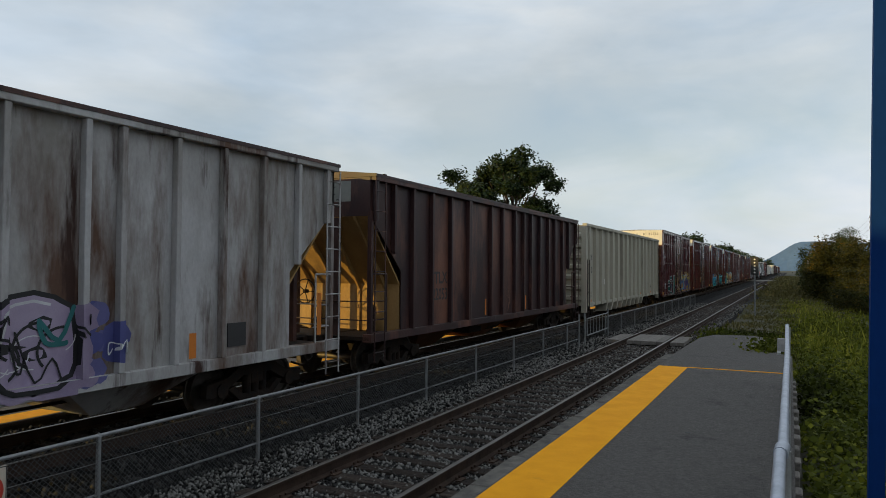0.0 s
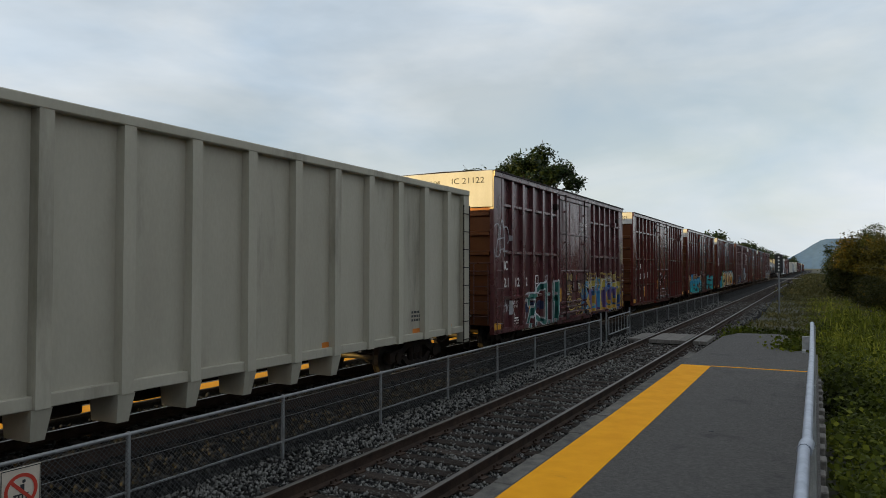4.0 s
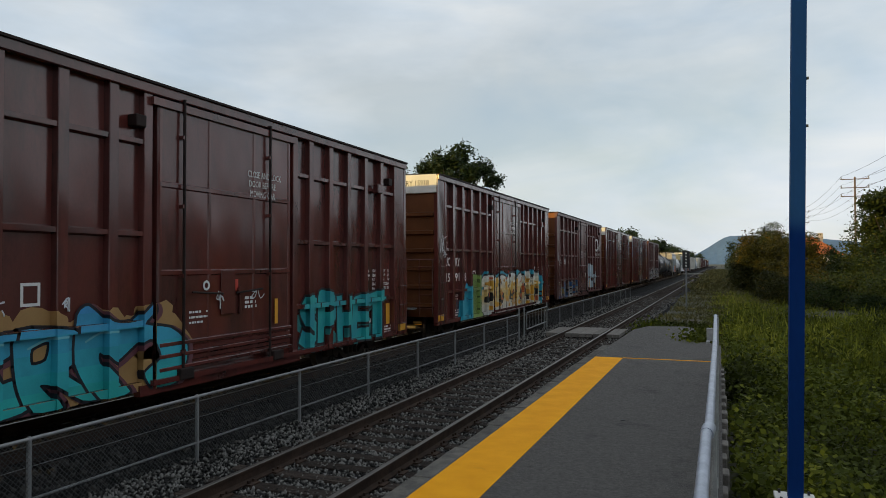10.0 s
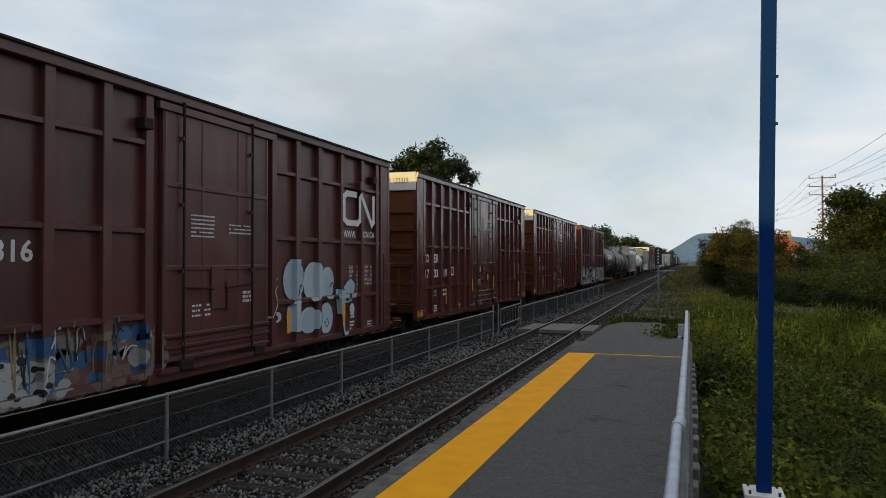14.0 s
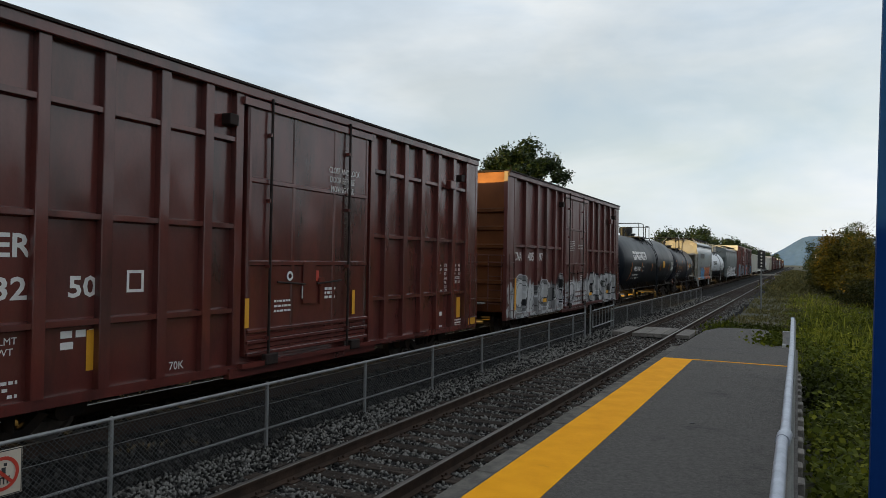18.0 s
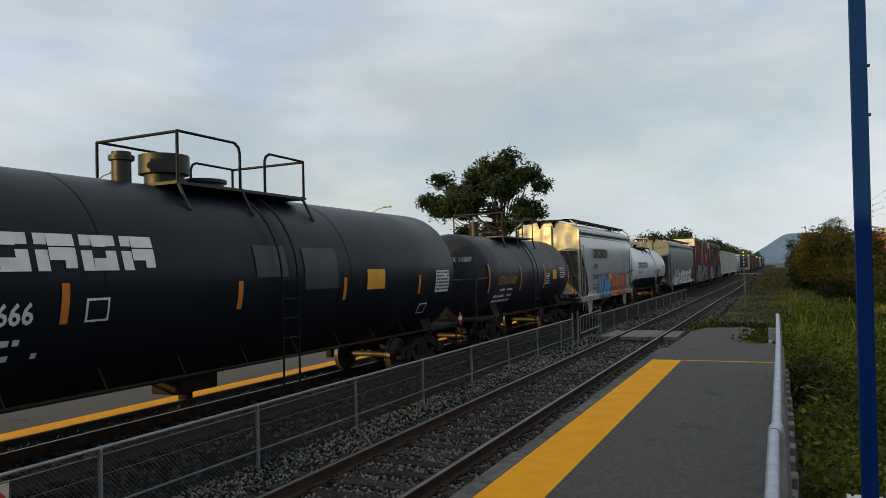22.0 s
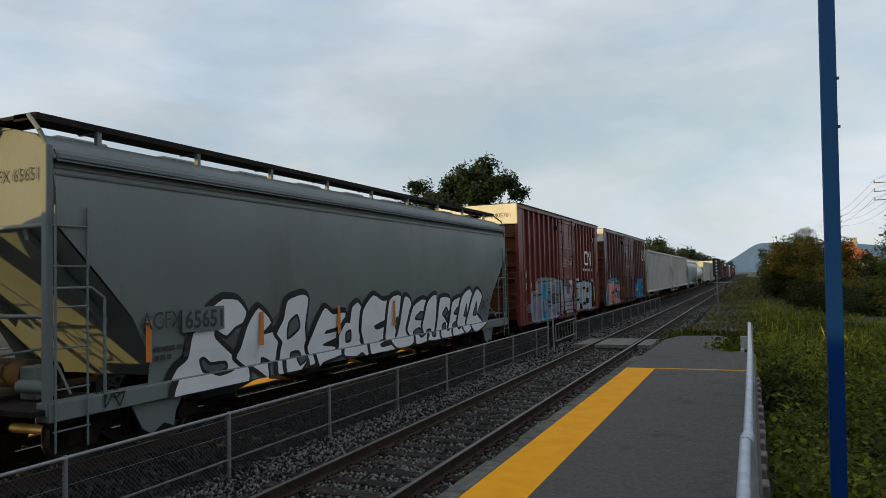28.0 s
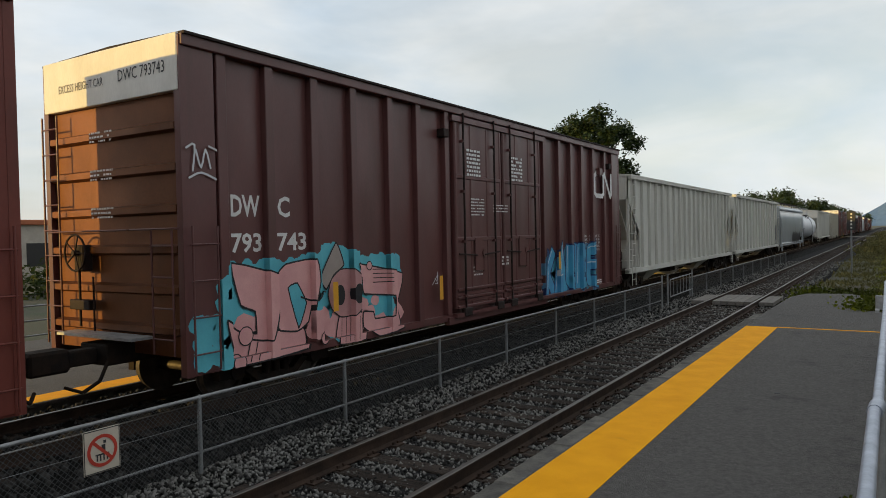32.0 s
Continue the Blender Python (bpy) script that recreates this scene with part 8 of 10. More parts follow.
part("end_panel", MB().box(-0.45, -0.008, 3.93, 0.95, 0.0, 4.38), spray((0.20, 0.21, 0.20)), c2, "grey stencil panel")
lettering("ITLX", 0.42, M["decal_dark"], c2, PANEL + 0.006, 2.95, 2.10, "side_lettering", width=0.86, bold=True)
lettering("22053", 0.42, M["decal_dark"], c2, PANEL + 0.006, 2.95, 1.68, "side_lettering", width=0.86, bold=True)
lettering("ITLX\n22053", 0.26, M["decal_dark"], c2, -0.2, -0.012, 4.08, "end_lettering", "end", width=0.9)

# gondola stencils
lettering("AIMX", 0.36, M["decal_dark"], c3, PANEL + 0.006, 0.80, 2.89, width=0.70, bold=True)
lettering("5002", 0.36, M["decal_dark"], c3, PANEL + 0.006, 0.80, 2.33, width=0.68, bold=True)
bars(2, 0.5, 0.08, 0.06, M["decal_dark"], c3, PANEL + 0.006, 0.85, 1.45)
bars(2, 0.4, 0.08, 0.06, M["decal_dark"], c3, PANEL + 0.006, 2.05, 1.45)
bars(3, 0.45, 0.05, 0.04, M["decal_dark"], c3, PANEL + 0.006, 16.3, 1.5)
part("stencil_box", MB().add([(PANEL + 0.006, *q) for q in ((1.92, 2.60), (2.16, 2.60), (2.16, 2.84), (1.92, 2.84), (1.95, 2.63), (2.13, 2.63), (2.13, 2.81), (1.95, 2.81))], [(0, 1, 5, 4), (1, 2, 6, 5), (2, 3, 7, 6), (3, 0, 4, 7)]), M["decal_dark"], c3)
for y, w in ((0.95, 0.45), (13.0, 0.45), (3.0, 0.3), (16.35, 0.35), (18.05, 0.25), (5.3, 0.2)):
    part("reflector", plate(PANEL + 0.006, y, 0.96, y + w, 1.10), M["decal_orange"], c3, "orange reflector")
part("data_plate", plate(PANEL + 0.007, 3.75, 1.75, 4.02, 2.0), M["white"], c3)

# plum boxcar: white tag, teal outlined letters, yellow scrawl, blue and yellow piece
s = Spray(B15(), 4)
for pts in (
        ((0.08, 2.8), (-0.08, 3.28), (-0.05, 3.57), (0.15, 3.73), (0.35, 3.69), (0.31, 3.42), (0.13, 2.87), (0.32, 2.81), (0.46, 2.94)),
        ((0.43, 2.89), (0.42, 3.38), (0.56, 3.87), (0.71, 3.56), (0.74, 3.15), (0.81, 2.62)),
        ((0.26, 3.29), (0.71, 3.36)),
        ((0.76, 3.69), (0.98, 3.74), (0.95, 3.38), (0.8, 3.26), (0.83, 3.57), (1.23, 3.69), (1.37, 3.33), (1.24, 3.22)),
        ((0.4, 2.98), (0.77, 3.05), (0.66, 2.95), (1.02, 2.99))):
    s.line(2, spray((0.45, 0.45, 0.48)), pts, 0.04)
TEAL = spray((0.015, 0.14, 0.11), (0.010, 0.10, 0.09))
BACK = spray((0.012, 0.02, 0.07))
s.cloud(0, [BACK], 2.6, 4.1, 1.15, 1.38, 16, 0.12)
TEAL_LETTERS = (((2.86, 1.58), (3.43, 1.58)), ((3.43, 1.95), (3.42, 1.2), (3.40, 0.70)), ((3.02, 1.60), (2.98, 1.36)), ((3.34, 1.32), (3.1, 1.0), (2.86, 0.64)),
                ((3.80, 1.76), (4.05, 1.86), (4.33, 1.90), (4.38, 1.5), (4.36, 0.72), (4.05, 0.74), (3.70, 0.88)), ((4.66, 1.92), (4.67, 1.3), (4.66, 0.66)),
                ((5.13, 1.93), (5.12, 1.2), (5.10, 0.66)), ((5.64, 1.96), (5.61, 1.1), (5.50, 0.64)), ((5.13, 1.42), (5.62, 1.41)))
for mat_, w_, la_ in ((W_, 0.27, 2), (TEAL, 0.16, 3)):
    for pts in TEAL_LETTERS:
        s.line(la_, mat_, pts, w_ if pts[0][1] > 1.5 else w_ * 0.9, 0.35)
s.line(3, W_, [(4.52, 2.10), (4.62, 2.2), (4.78, 2.22), (4.80, 2.12), (4.66, 2.06), (4.52, 2.10)], 0.03)
for pts in (((0.92, 1.5), (0.95, 1.2)), ((1.05, 1.52), (1.02, 1.2)), ((0.9, 1.35), (1.08, 1.38)), ((1.15, 1.4), (1.14, 1.2)), ((1.3, 1.38), (1.22, 1.3), (1.3, 1.2)), ((1.38, 1.5), (1.36, 1.1)), ((1.5, 1.5), (1.36, 1.33), (1.52, 1.05)),
            ((2.56, 1.1), (2.58, 0.92)), ((2.68, 1.08), (2.62, 1.02), (2.72, 0.96), (2.66, 0.9), (2.62, 0.98), (2.72, 1.06))):
    s.line(3, W_, pts, 0.028)
YEL = spray((0.46, 0.34, 0.10))
s.word("RIPO", 6.52, 7.15, 1.96, 2.24, 0.035, [YEL], YEL, 0.004, None, 0.03)
s.word("TRE", 6.52, 7.12, 1.55, 1.86, 0.035, [YEL], YEL, 0.004, None, 0.03)
for pts in (((6.55, 1.32), (6.75, 1.45), (7.0, 1.42)), ((6.68, 1.10), (6.84, 1.36), (7.2, 1.22), (7.53, 1.25), (7.59, 1.08), (7.34, 0.98), (6.89, 0.94), (6.68, 1.10)), ((7.64, 0.78), (7.69, 1.01), (8.05, 0.99), (8.1, 0.88), (7.84, 0.71), (7.64, 0.78)),
            ((7.95, 2.05), (7.82, 1.9), (8.1, 1.8), (8.25, 1.65), (8.1, 1.55), (7.85, 1.62)), ((8.35, 1.75), (8.5, 1.85), (8.55, 1.6), (8.4, 1.45), (8.32, 1.6), (8.35, 1.75)), ((7.8, 1.3), (8.1, 1.32), (8.3, 1.2), (8.05, 1.1), (7.85, 1.12)), ((8.1, 1.0), (8.5, 1.05), (8.6, 0.85), (8.2, 0.72), (7.9, 0.74))):
    s.line(2, YEL, pts, 0.045)
s.cloud(0, [spray((0.035, 0.11, 0.36), (0.03, 0.08, 0.28)), spray((0.035, 0.12, 0.26))], 8.5, 14.7, 0.75, 1.6, 170, 0.22)
s.word("SEMNRSW", 8.6, 14.35, 0.66, 2.05, 0.20, [spray((0.05, 0.17, 0.44)), spray((0.06, 0.27, 0.48)), spray((0.55, 0.44, 0.09)), spray((0.14, 0.08, 0.26))], spray((0.40, 0.38, 0.20)), 0.025, None, 0.14)
for k in range(16):
    a = 8.7 + 0.36 * k
    s.scrawl(5, YEL if k % 2 else W_, a, a + 0.5, 1.5, 2.15, 4, 0.022)
# ochre and violet wedges, loops along the top, a column of tags by the ladder
OCH, VIO = spray((0.52, 0.33, 0.05), (0.36, 0.20, 0.03)), spray((0.10, 0.06, 0.20))
for k, y in enumerate((8.9, 10.0, 11.1, 12.2, 13.1)):
    s.patch(4, VIO, [(y + 0.35, 1.62), (y + 0.75, 1.66), (y + 1.05, 0.74), (y + 0.62, 0.72)])
    s.patch(4.3, OCH, [(y, 1.18), (y + 0.32, 1.46), (y + 0.42, 1.16), (y + 0.66, 0.86), (y + 0.28, 1.0)])
    s.stroke(5, YEL, [(y, 1.18), (y + 0.32, 1.46), (y + 0.42, 1.16), (y + 0.66, 0.86)], 0.025)
    s.patch(4.4, OCH, [(y - 0.2, 0.70), (y + 0.1, 0.86), (y + 0.7, 0.84), (y + 0.9, 0.70)])
    s.stroke(5, W_, [(y - 0.3, 1.82), (y + 0.2, 1.72), (y + 0.7, 1.95), (y + 0.85, 2.1), (y + 1.0, 1.8), (y + 1.25, 1.62)], 0.03)
    s.arc(5, YEL, y + 0.1, 2.16, 0.15, 0.10, -1.8, 1.9, 0.045)
    s.arc(5, YEL, y + 0.1, 1.97, 0.19, 0.11, -1.9, 1.7, 0.045)
    s.arc(5, YEL, y + 0.62, 2.08, 0.18, 0.21, 0.3, 5.6, 0.05)
for k in range(5):
    z = 0.95 + 0.28 * k
    s.arc(5, YEL, 14.60 + 0.05 * (k % 2), z, 0.10, 0.11, 0.4 * k, 0.4 * k + 4.6, 0.04)
    s.arc(5, YEL, 14.90 - 0.04 * (k % 3), z + 0.06, 0.09, 0.10, 1 - 0.5 * k, 5.4 - 0.5 * k, 0.04)
s.cloud(3, [OCH], 14.50, 15.0, 0.72, 1.35, 14, 0.12)
PALE = spray((0.58, 0.50, 0.27))
for pts in (((14.52, 3.52), (14.50, 3.05), (14.46, 2.75)), ((14.56, 3.55), (14.70, 3.40), (14.62, 3.32), (14.92, 3.50)), ((14.62, 3.60), (14.78, 3.62), (14.72, 3.44), (14.86, 3.34)),
            ((14.56, 3.18), (14.74, 2.86), (14.54, 2.92), (14.72, 3.10), (14.62, 2.74)), ((14.80, 3.30), (14.74, 2.96), (14.84, 2.84), (14.90, 3.22), (14.92, 2.86)), ((14.60, 2.66), (14.74, 2.78), (14.95, 2.66))):
    s.stroke(5, PALE, pts, 0.03)
s.arc(5, PALE, 14.80, 3.18, 0.07, 0.15, 0, 5.8, 0.03)
s.put(c4)

# turquoise letters on a tan cloud
s = Spray(B15(), 6)
s.cloud(0, [spray((0.38, 0.23, 0.085), (0.33, 0.19, 0.07))], 0.65, 6.3, 0.7, 1.75, 170, 0.26)
GRAD = [spray((0.015 + 0.006 * k, 0.44 - 0.028 * k, 0.43 + 0.035 * k)) for k in range(6)]
GERM = (
    ('G', (0.95, 0.62, 1.59, 1.37), ((4, 13), (0, 30), (4, 51), (17, 65), (45, 74), (56, 83), (67, 84), (75, 100), (91, 97), (87, 77), (100, 69), (98, 57), (86, 50), (88, 37), (99, 1), (76, 0), (72, 6), (49, 7)), (((38, 50), (29, 39), (49, 22), (70, 21), (68, 38), (55, 38), (56, 53)),)),
    ('E', (2.48, 0.62, 1.21, 1.01), ((22, 96), (91, 100), (84, 73), (62, 62), (72, 40), (92, 42), (100, 7), (66, 0), (29, 7), (0, 30), (2, 52), (17, 59), (14, 77)), (((29, 67), (59, 66), (56, 52), (31, 57)), ((17, 47), (35, 34), (65, 33), (50, 27), (23, 34)))),
    ('R', (3.58, 0.62, 1.3, 1.03), ((0, 100), (59, 96), (70, 81), (67, 53), (53, 41), (100, 1), (71, 3), (39, 28), (26, 30), (46, 0), (14, 1), (1, 38)), (((18, 76), (35, 82), (32, 62), (18, 59)),)),
    ('M', (4.45, 0.62, 2.0, 1.29), ((2, 91), (11, 100), (28, 81), (49, 79), (65, 97), (67, 89), (57, 75), (82, 68), (100, 49), (100, 26), (88, 1), (65, 1), (57, 19), (73, 34), (65, 57), (54, 53), (34, 35), (21, 49), (21, 37), (44, 1), (17, 0), (0, 41)), ()),
)
TAN = spray((0.38, 0.23, 0.085), (0.33, 0.19, 0.07))
for k, (_, cell, form, holes) in enumerate(GERM):
    s.shape(2 + 0.2 * k, (0.6, 2.05, GRAD), spray((0.006, 0.007, 0.014)), 0.045, cell, form, holes, TAN, drop=(0.07, -0.03, spray((0.14, 0.045, 0.06)), 0.12))
for cell in ((1.25, 1.05, 0.25, 0.5), (2.75, 1.42, 0.6, 0.1), (3.75, 1.42, 0.6, 0.1), (4.62, 1.42, 0.5, 0.1)):
    s.line(3.4, spray((0.16, 0.50, 0.58)), [(cell[0], cell[1]), (cell[0] + cell[2] * 0.5, cell[1] + cell[3]), (cell[0] + cell[2], cell[1] + cell[3])], 0.03)
for a in (0.9, 2.9, 3.8, 6.9, 8.1):
    s.scrawl(5, W_, a, a + 0.45, 1.55 + 0.3 * (a > 2), 1.8 + 0.25 * (a > 2), 9, 0.018)
s.cloud(0, [spray((0.02, 0.20, 0.20))], 10.0, 13.5, 0.75, 1.5, 40, 0.2)
s.word("SPHET", 9.95, 13.8, 0.62, 1.90, 0.30, [spray((0.02, 0.38, 0.38), (0.015, 0.28, 0.33))], K_, 0.055, None, 0.1)
s.put(c6)

# yellow and white bubble letters with orange spots; a green figure-less panel beside them
s = Spray(B15(), 7)
TQ = spray((0.02, 0.33, 0.45))
s.cloud(0, [TQ], 4.0, 13.6, 1.3, 1.95, 60, 0.20)
s.cloud(0, [TQ], 12.9, 13.7, 0.6, 1.6, 14, 0.25)
GREEN, GREEN2 = spray((0.28, 0.40, 0.11), (0.23, 0.34, 0.09)), spray((0.075, 0.12, 0.03))
s.shape(0.5, TQ, spray((0.02, 0.17, 0.26)), 0.03, (2.12, 0.50, 1.5, 1.32), ((0, 0), (4, 30), (8, 56), (40, 60), (44, 84), (56, 100), (70, 90), (100, 94), (100, 40), (98, 0)), tight=0.2)
for a, b in ((2.5, 1.05), (3.1, 1.25), (2.75, 0.7), (3.2, 0.72)):
    s.scrawl(1, spray((0.015, 0.12, 0.20)), a - 0.15, a + 0.2, b - 0.08, b + 0.1, 7, 0.025)
s.shape(1, GREEN, GREEN2, 0.03, (3.42, 0.50, 1.22, 1.60), ((0, 0), (4, 40), (0, 70), (8, 100), (60, 98), (84, 97), (90, 60), (88, 30), (100, 0)), tight=0.2)
for k in range(16):
    a = 3.48 + 0.066 * k
    s.stroke(2, GREEN2, [(a, 1.95), (a + 0.06, 1.5), (a - 0.05, 1.1), (a + 0.05, 0.72)], 0.018)
TONES = ((0.50, 0.50, 0.48), (0.60, 0.56, 0.46), (0.72, 0.50, 0.17), (0.74, 0.55, 0.24), (0.74, 0.70, 0.58), (0.75, 0.74, 0.70))
YG = [spray(tuple(TONES[k // 3][i] * (1 - k % 3 / 3) + TONES[min(5, k // 3 + 1)][i] * (k % 3 / 3) for i in range(3))) for k in range(16)]
s.shape(1.4, TQ, spray((0.02, 0.17, 0.26)), 0.03, (4.55, 1.2, 9.0, 1.02), ((0, 0), (0, 72), (5, 100), (9, 80), (18, 84), (24, 98), (32, 84), (42, 88), (50, 100), (58, 84), (66, 98), (72, 86), (80, 100), (88, 84), (95, 96), (100, 70), (100, 0)), tight=0.3)
SUN_Y = spray((0.66, 0.37, 0.035), (0.60, 0.30, 0.03))
for k in range(44):
    s.shape(3.05, SUN_Y, SUN_Y, 0.0, (s.r.uniform(4.6, 12.6), s.r.uniform(0.62, 1.65), s.r.uniform(0.18, 0.42), s.r.uniform(0.14, 0.40)), ((0, 40), (20, 95), (70, 100), (100, 60), (85, 8), (30, 0)))
# one row of fat letters that touch: scalloped tops, wavy black joints
for k in range(6):
    y, q = 4.52 + 1.45 * k, (1.0, 0.97, 1.03, 1.0, 1.06, 1.0)[k]
    s.shape(2 + 0.12 * k, (0.62, 2.1, YG), K_, 0.075, (y, 0.62, 1.56, 1.46 * q), ((3, 0), (0, 30), (4, 62), (2, 84), (22, 97), (52, 100), (80, 96), (98, 82), (95, 55), (100, 28), (96, 0)), tight=0.35)
    dark, moss = K_, spray((0.09, 0.13, 0.10))
    if k % 2 == 0:
        s.shape(3.2, dark, dark, 0.02, (y + 0.35, 1.02, 0.8, 0.42), ((0, 20), (20, 95), (35, 55), (55, 60), (80, 100), (100, 45), (70, 0), (30, 10)))
        s.shape(3.4, moss, dark, 0.01, (y + 0.48, 1.08, 0.45, 0.18), ((0, 20), (30, 90), (70, 60), (100, 30), (60, 0)))
    else:
        s.shape(3.2, dark, dark, 0.02, (y + 0.45, 0.98, 0.55, 0.50), ((0, 30), (30, 100), (60, 80), (100, 60), (70, 0), (20, 5)))
        s.shape(3.4, moss, dark, 0.01, (y + 0.55, 1.08, 0.32, 0.22), ((0, 40), (40, 100), (100, 60), (60, 0)))
    s.line(3.6, dark, [(y + 0.7, 0.62), (y + 0.78, 0.85), (y + 0.6, 0.98)], 0.04)
for k in range(60):
    s.disc(4, spray((0.58, 0.27, 0.03)) if k % 3 else spray((0.45, 0.10, 0.03)), s.r.uniform(4.4, 13.0), s.r.uniform(0.75, 1.95), 0.10 * s.r.uniform(0.4, 1.3), 0.10 * s.r.uniform(0.4, 1.3))
for k in range(16):
    s.disc(5, K_, s.r.uniform(4.4, 13.0), s.r.uniform(0.72, 1.9), 0.05, 0.07)
s.scrawl(5, W_, 12.2, 12.6, 2.2, 2.4, 8, 0.018)
for k in range(3):
    s.scrawl(3, W_, 0.1, 0.9, 2.7, 3.4, 9, 0.02)
s.put(c7)

# muddled mural and a white bubble tag
s = Spray(B15(CNA_POSTS, BELTS, 15.2, (6.05, 9.15)), 8)
MU = [spray((0.03, 0.09, 0.22)), spray((0.05, 0.15, 0.30)), spray((0.17, 0.11, 0.09)), spray((0.19, 0.16, 0.13)), spray((0.14, 0.06, 0.055)), spray((0.30, 0.30, 0.29))]
s.cloud(0, MU[2:5], 0.3, 6.0, 0.66, 1.3, 120, 0.22)
s.cloud(1, MU, 0.5, 6.0, 0.66, 1.45, 150, 0.13)
for k in range(26):
    a = 0.3 + 0.21 * k
    s.scrawl(3, (W_, spray((0.30, 0.22, 0.10)), MU[1], K_)[k % 4], a, a + 0.5, 0.72, 1.68, 4, 0.022)
s.cloud(2, [spray((0.42, 0.42, 0.41))], 3.0, 4.3, 0.66, 1.2, 22, 0.12)
s.cloud(3, [K_], 3.1, 4.2, 0.7, 1.2, 7, 0.06)
for a, z in ((0.1, 2.4), (0.75, 2.95)):
    for k in range(3):
        s.scrawl(3, W_, a, a + 0.45, z, z + 0.75, 7, 0.016)
BW = [spray((0.42, 0.50, 0.56), (0.36, 0.45, 0.52)), spray((0.48, 0.55, 0.60), (0.42, 0.50, 0.56))]
BUBBLES = (
    ('g', (12.16, 0.66, 1.06, 1.37), ((0, 81), (30, 80), (74, 100), (100, 86), (81, 58), (37, 52), (51, 3), (26, 0), (13, 31)), ()),
)
for k, (y, z, ry, rz) in enumerate(((10.26, 2.06, 0.44, 0.46), (11.07, 2.0, 0.43, 0.45), (11.76, 1.95, 0.33, 0.39), (10.27, 1.28, 0.31, 0.35), (10.90, 1.14, 0.42, 0.30), (11.70, 1.13, 0.33, 0.37), (9.60, 1.30, 0.16, 0.11), (13.05, 1.24, 0.14, 0.16))):
    s.oval(2 + 0.1 * k, BW[k % 2] if k < 6 else W_, K_, 0.02, y, z, ry, rz)
    if k < 6:
        s.line(3.5, W_, [(y - 0.8 * ry, z + 0.1 * rz), (y - 0.5 * ry, z + 0.7 * rz), (y + 0.1 * ry, z + 0.86 * rz)], 0.03)
for _, cell, form, holes in BUBBLES:
    s.shape(2.9, BW[0], K_, 0.02, cell, form)
s.line(4, K_, [(10.25, 1.72), (10.35, 1.95), (10.50, 1.75)], 0.035)
s.line(4, K_, [(11.85, 1.85), (12.0, 1.95), (12.05, 1.78)], 0.035)
s.patch(4, K_, [(12.72, 1.48), (12.86, 1.48), (12.86, 1.66), (12.72, 1.66)])
s.line(4, K_, [(11.62, 1.0), (11.72, 1.12), (11.80, 1.0), (11.70, 0.92), (11.60, 1.05)], 0.02)
s.line(3, W_, [(9.2, 1.25), (9.45, 1.6), (9.35, 1.85), (9.6, 2.1)], 0.025)
for y in (9.78, 12.30):
    part("reflector", plate(SIDE + 0.035, y, 0.95, y + 0.13, 1.45), M["decal_yellow"], c8, "yellow reflector")
s.put(c8)

# grey, white and black smoke-like piece along the whole car
s = Spray(B15(CNA_POSTS, (2.94,), 15.2, (6.05, 9.15)), 11)
GW = [spray((0.44, 0.44, 0.45), (0.33, 0.33, 0.34)), spray((0.30, 0.30, 0.31), (0.20, 0.20, 0.21))]
s.cloud(0, GW, 0.2, 14.7, 0.65, 1.55, 420, 0.22)
LG, MG, DG = spray((0.50, 0.50, 0.51), (0.42, 0.42, 0.43)), spray((0.26, 0.26, 0.265), (0.20, 0.20, 0.205)), spray((0.085, 0.085, 0.09), (0.05, 0.05, 0.052))
s.cloud(1, [LG, MG, GW[0]], 0.3, 9.3, 0.72, 1.55, 110, 0.17)
s.cloud(1, [DG], 0.4, 9.3, 0.7, 1.7, 26, 0.15)
# tall smoke tongues with white rims
for k in range(15):
    y, q = 0.35 + 0.60 * k, s.r.uniform(0.75, 1.15)
    lean_ = s.r.uniform(-14, 14)
    s.shape(2 + 0.05 * k, (LG, MG, GW[0])[k % 3], DG if k % 2 else K_, 0.02, (y, 0.66, 0.62 * q, 1.12 * q), ((10, 0), (0, 35), (20 + lean_, 70), (45 + lean_, 100), (62, 72), (92, 88), (100, 40), (78, 0)))
    s.line(3, W_, [(y + 0.06, 0.75), (y + 0.10, 1.1 * q), (y + 0.28, 1.45 * q), (y + 0.4, 1.2)], 0.02)
    s.line(3.2, K_, [(y + 0.3, 0.7), (y + 0.22, 1.0), (y + 0.42, 1.25), (y + 0.36, 1.5)], 0.022)
# rings, orbs and folds
for k, (y, z, ry, rz) in enumerate(((1.45, 1.38, 0.64, 0.62), (3.75, 1.32, 0.36, 0.48), (6.9, 1.22, 0.45, 0.42))):
    s.oval(4 + 0.1 * k, MG, W_, 0.03, y, z, ry, rz)
    s.oval(4.3 + 0.1 * k, LG, DG, 0.025, y - 0.04, z + 0.03, ry * 0.72, rz * 0.75)
    s.shape(4.6, K_, K_, 0.005, (y + 0.1 * ry, z - 0.6 * rz, 0.55 * ry, 1.0 * rz), ((60, 0), (100, 45), (70, 100), (85, 50), (0, 10)))
    for j in range(3):
        s.arc(5, (W_, K_, DG)[j], y, z, ry * (0.35 + 0.2 * j), rz * (0.35 + 0.2 * j), 0.6 * j + k, 0.6 * j + k + 2.6, 0.02)
for k in range(26):
    y, z, q = s.r.uniform(0.5, 9.0), s.r.uniform(0.78, 1.15), s.r.uniform(0.5, 1.1)
    s.line(5, (K_, W_, DG)[k % 3], [(y, z), (y + 0.2 * q, z + 0.16 * q), (y + 0.42 * q, z + 0.02), (y + 0.6 * q, z + 0.18 * q)], 0.024)
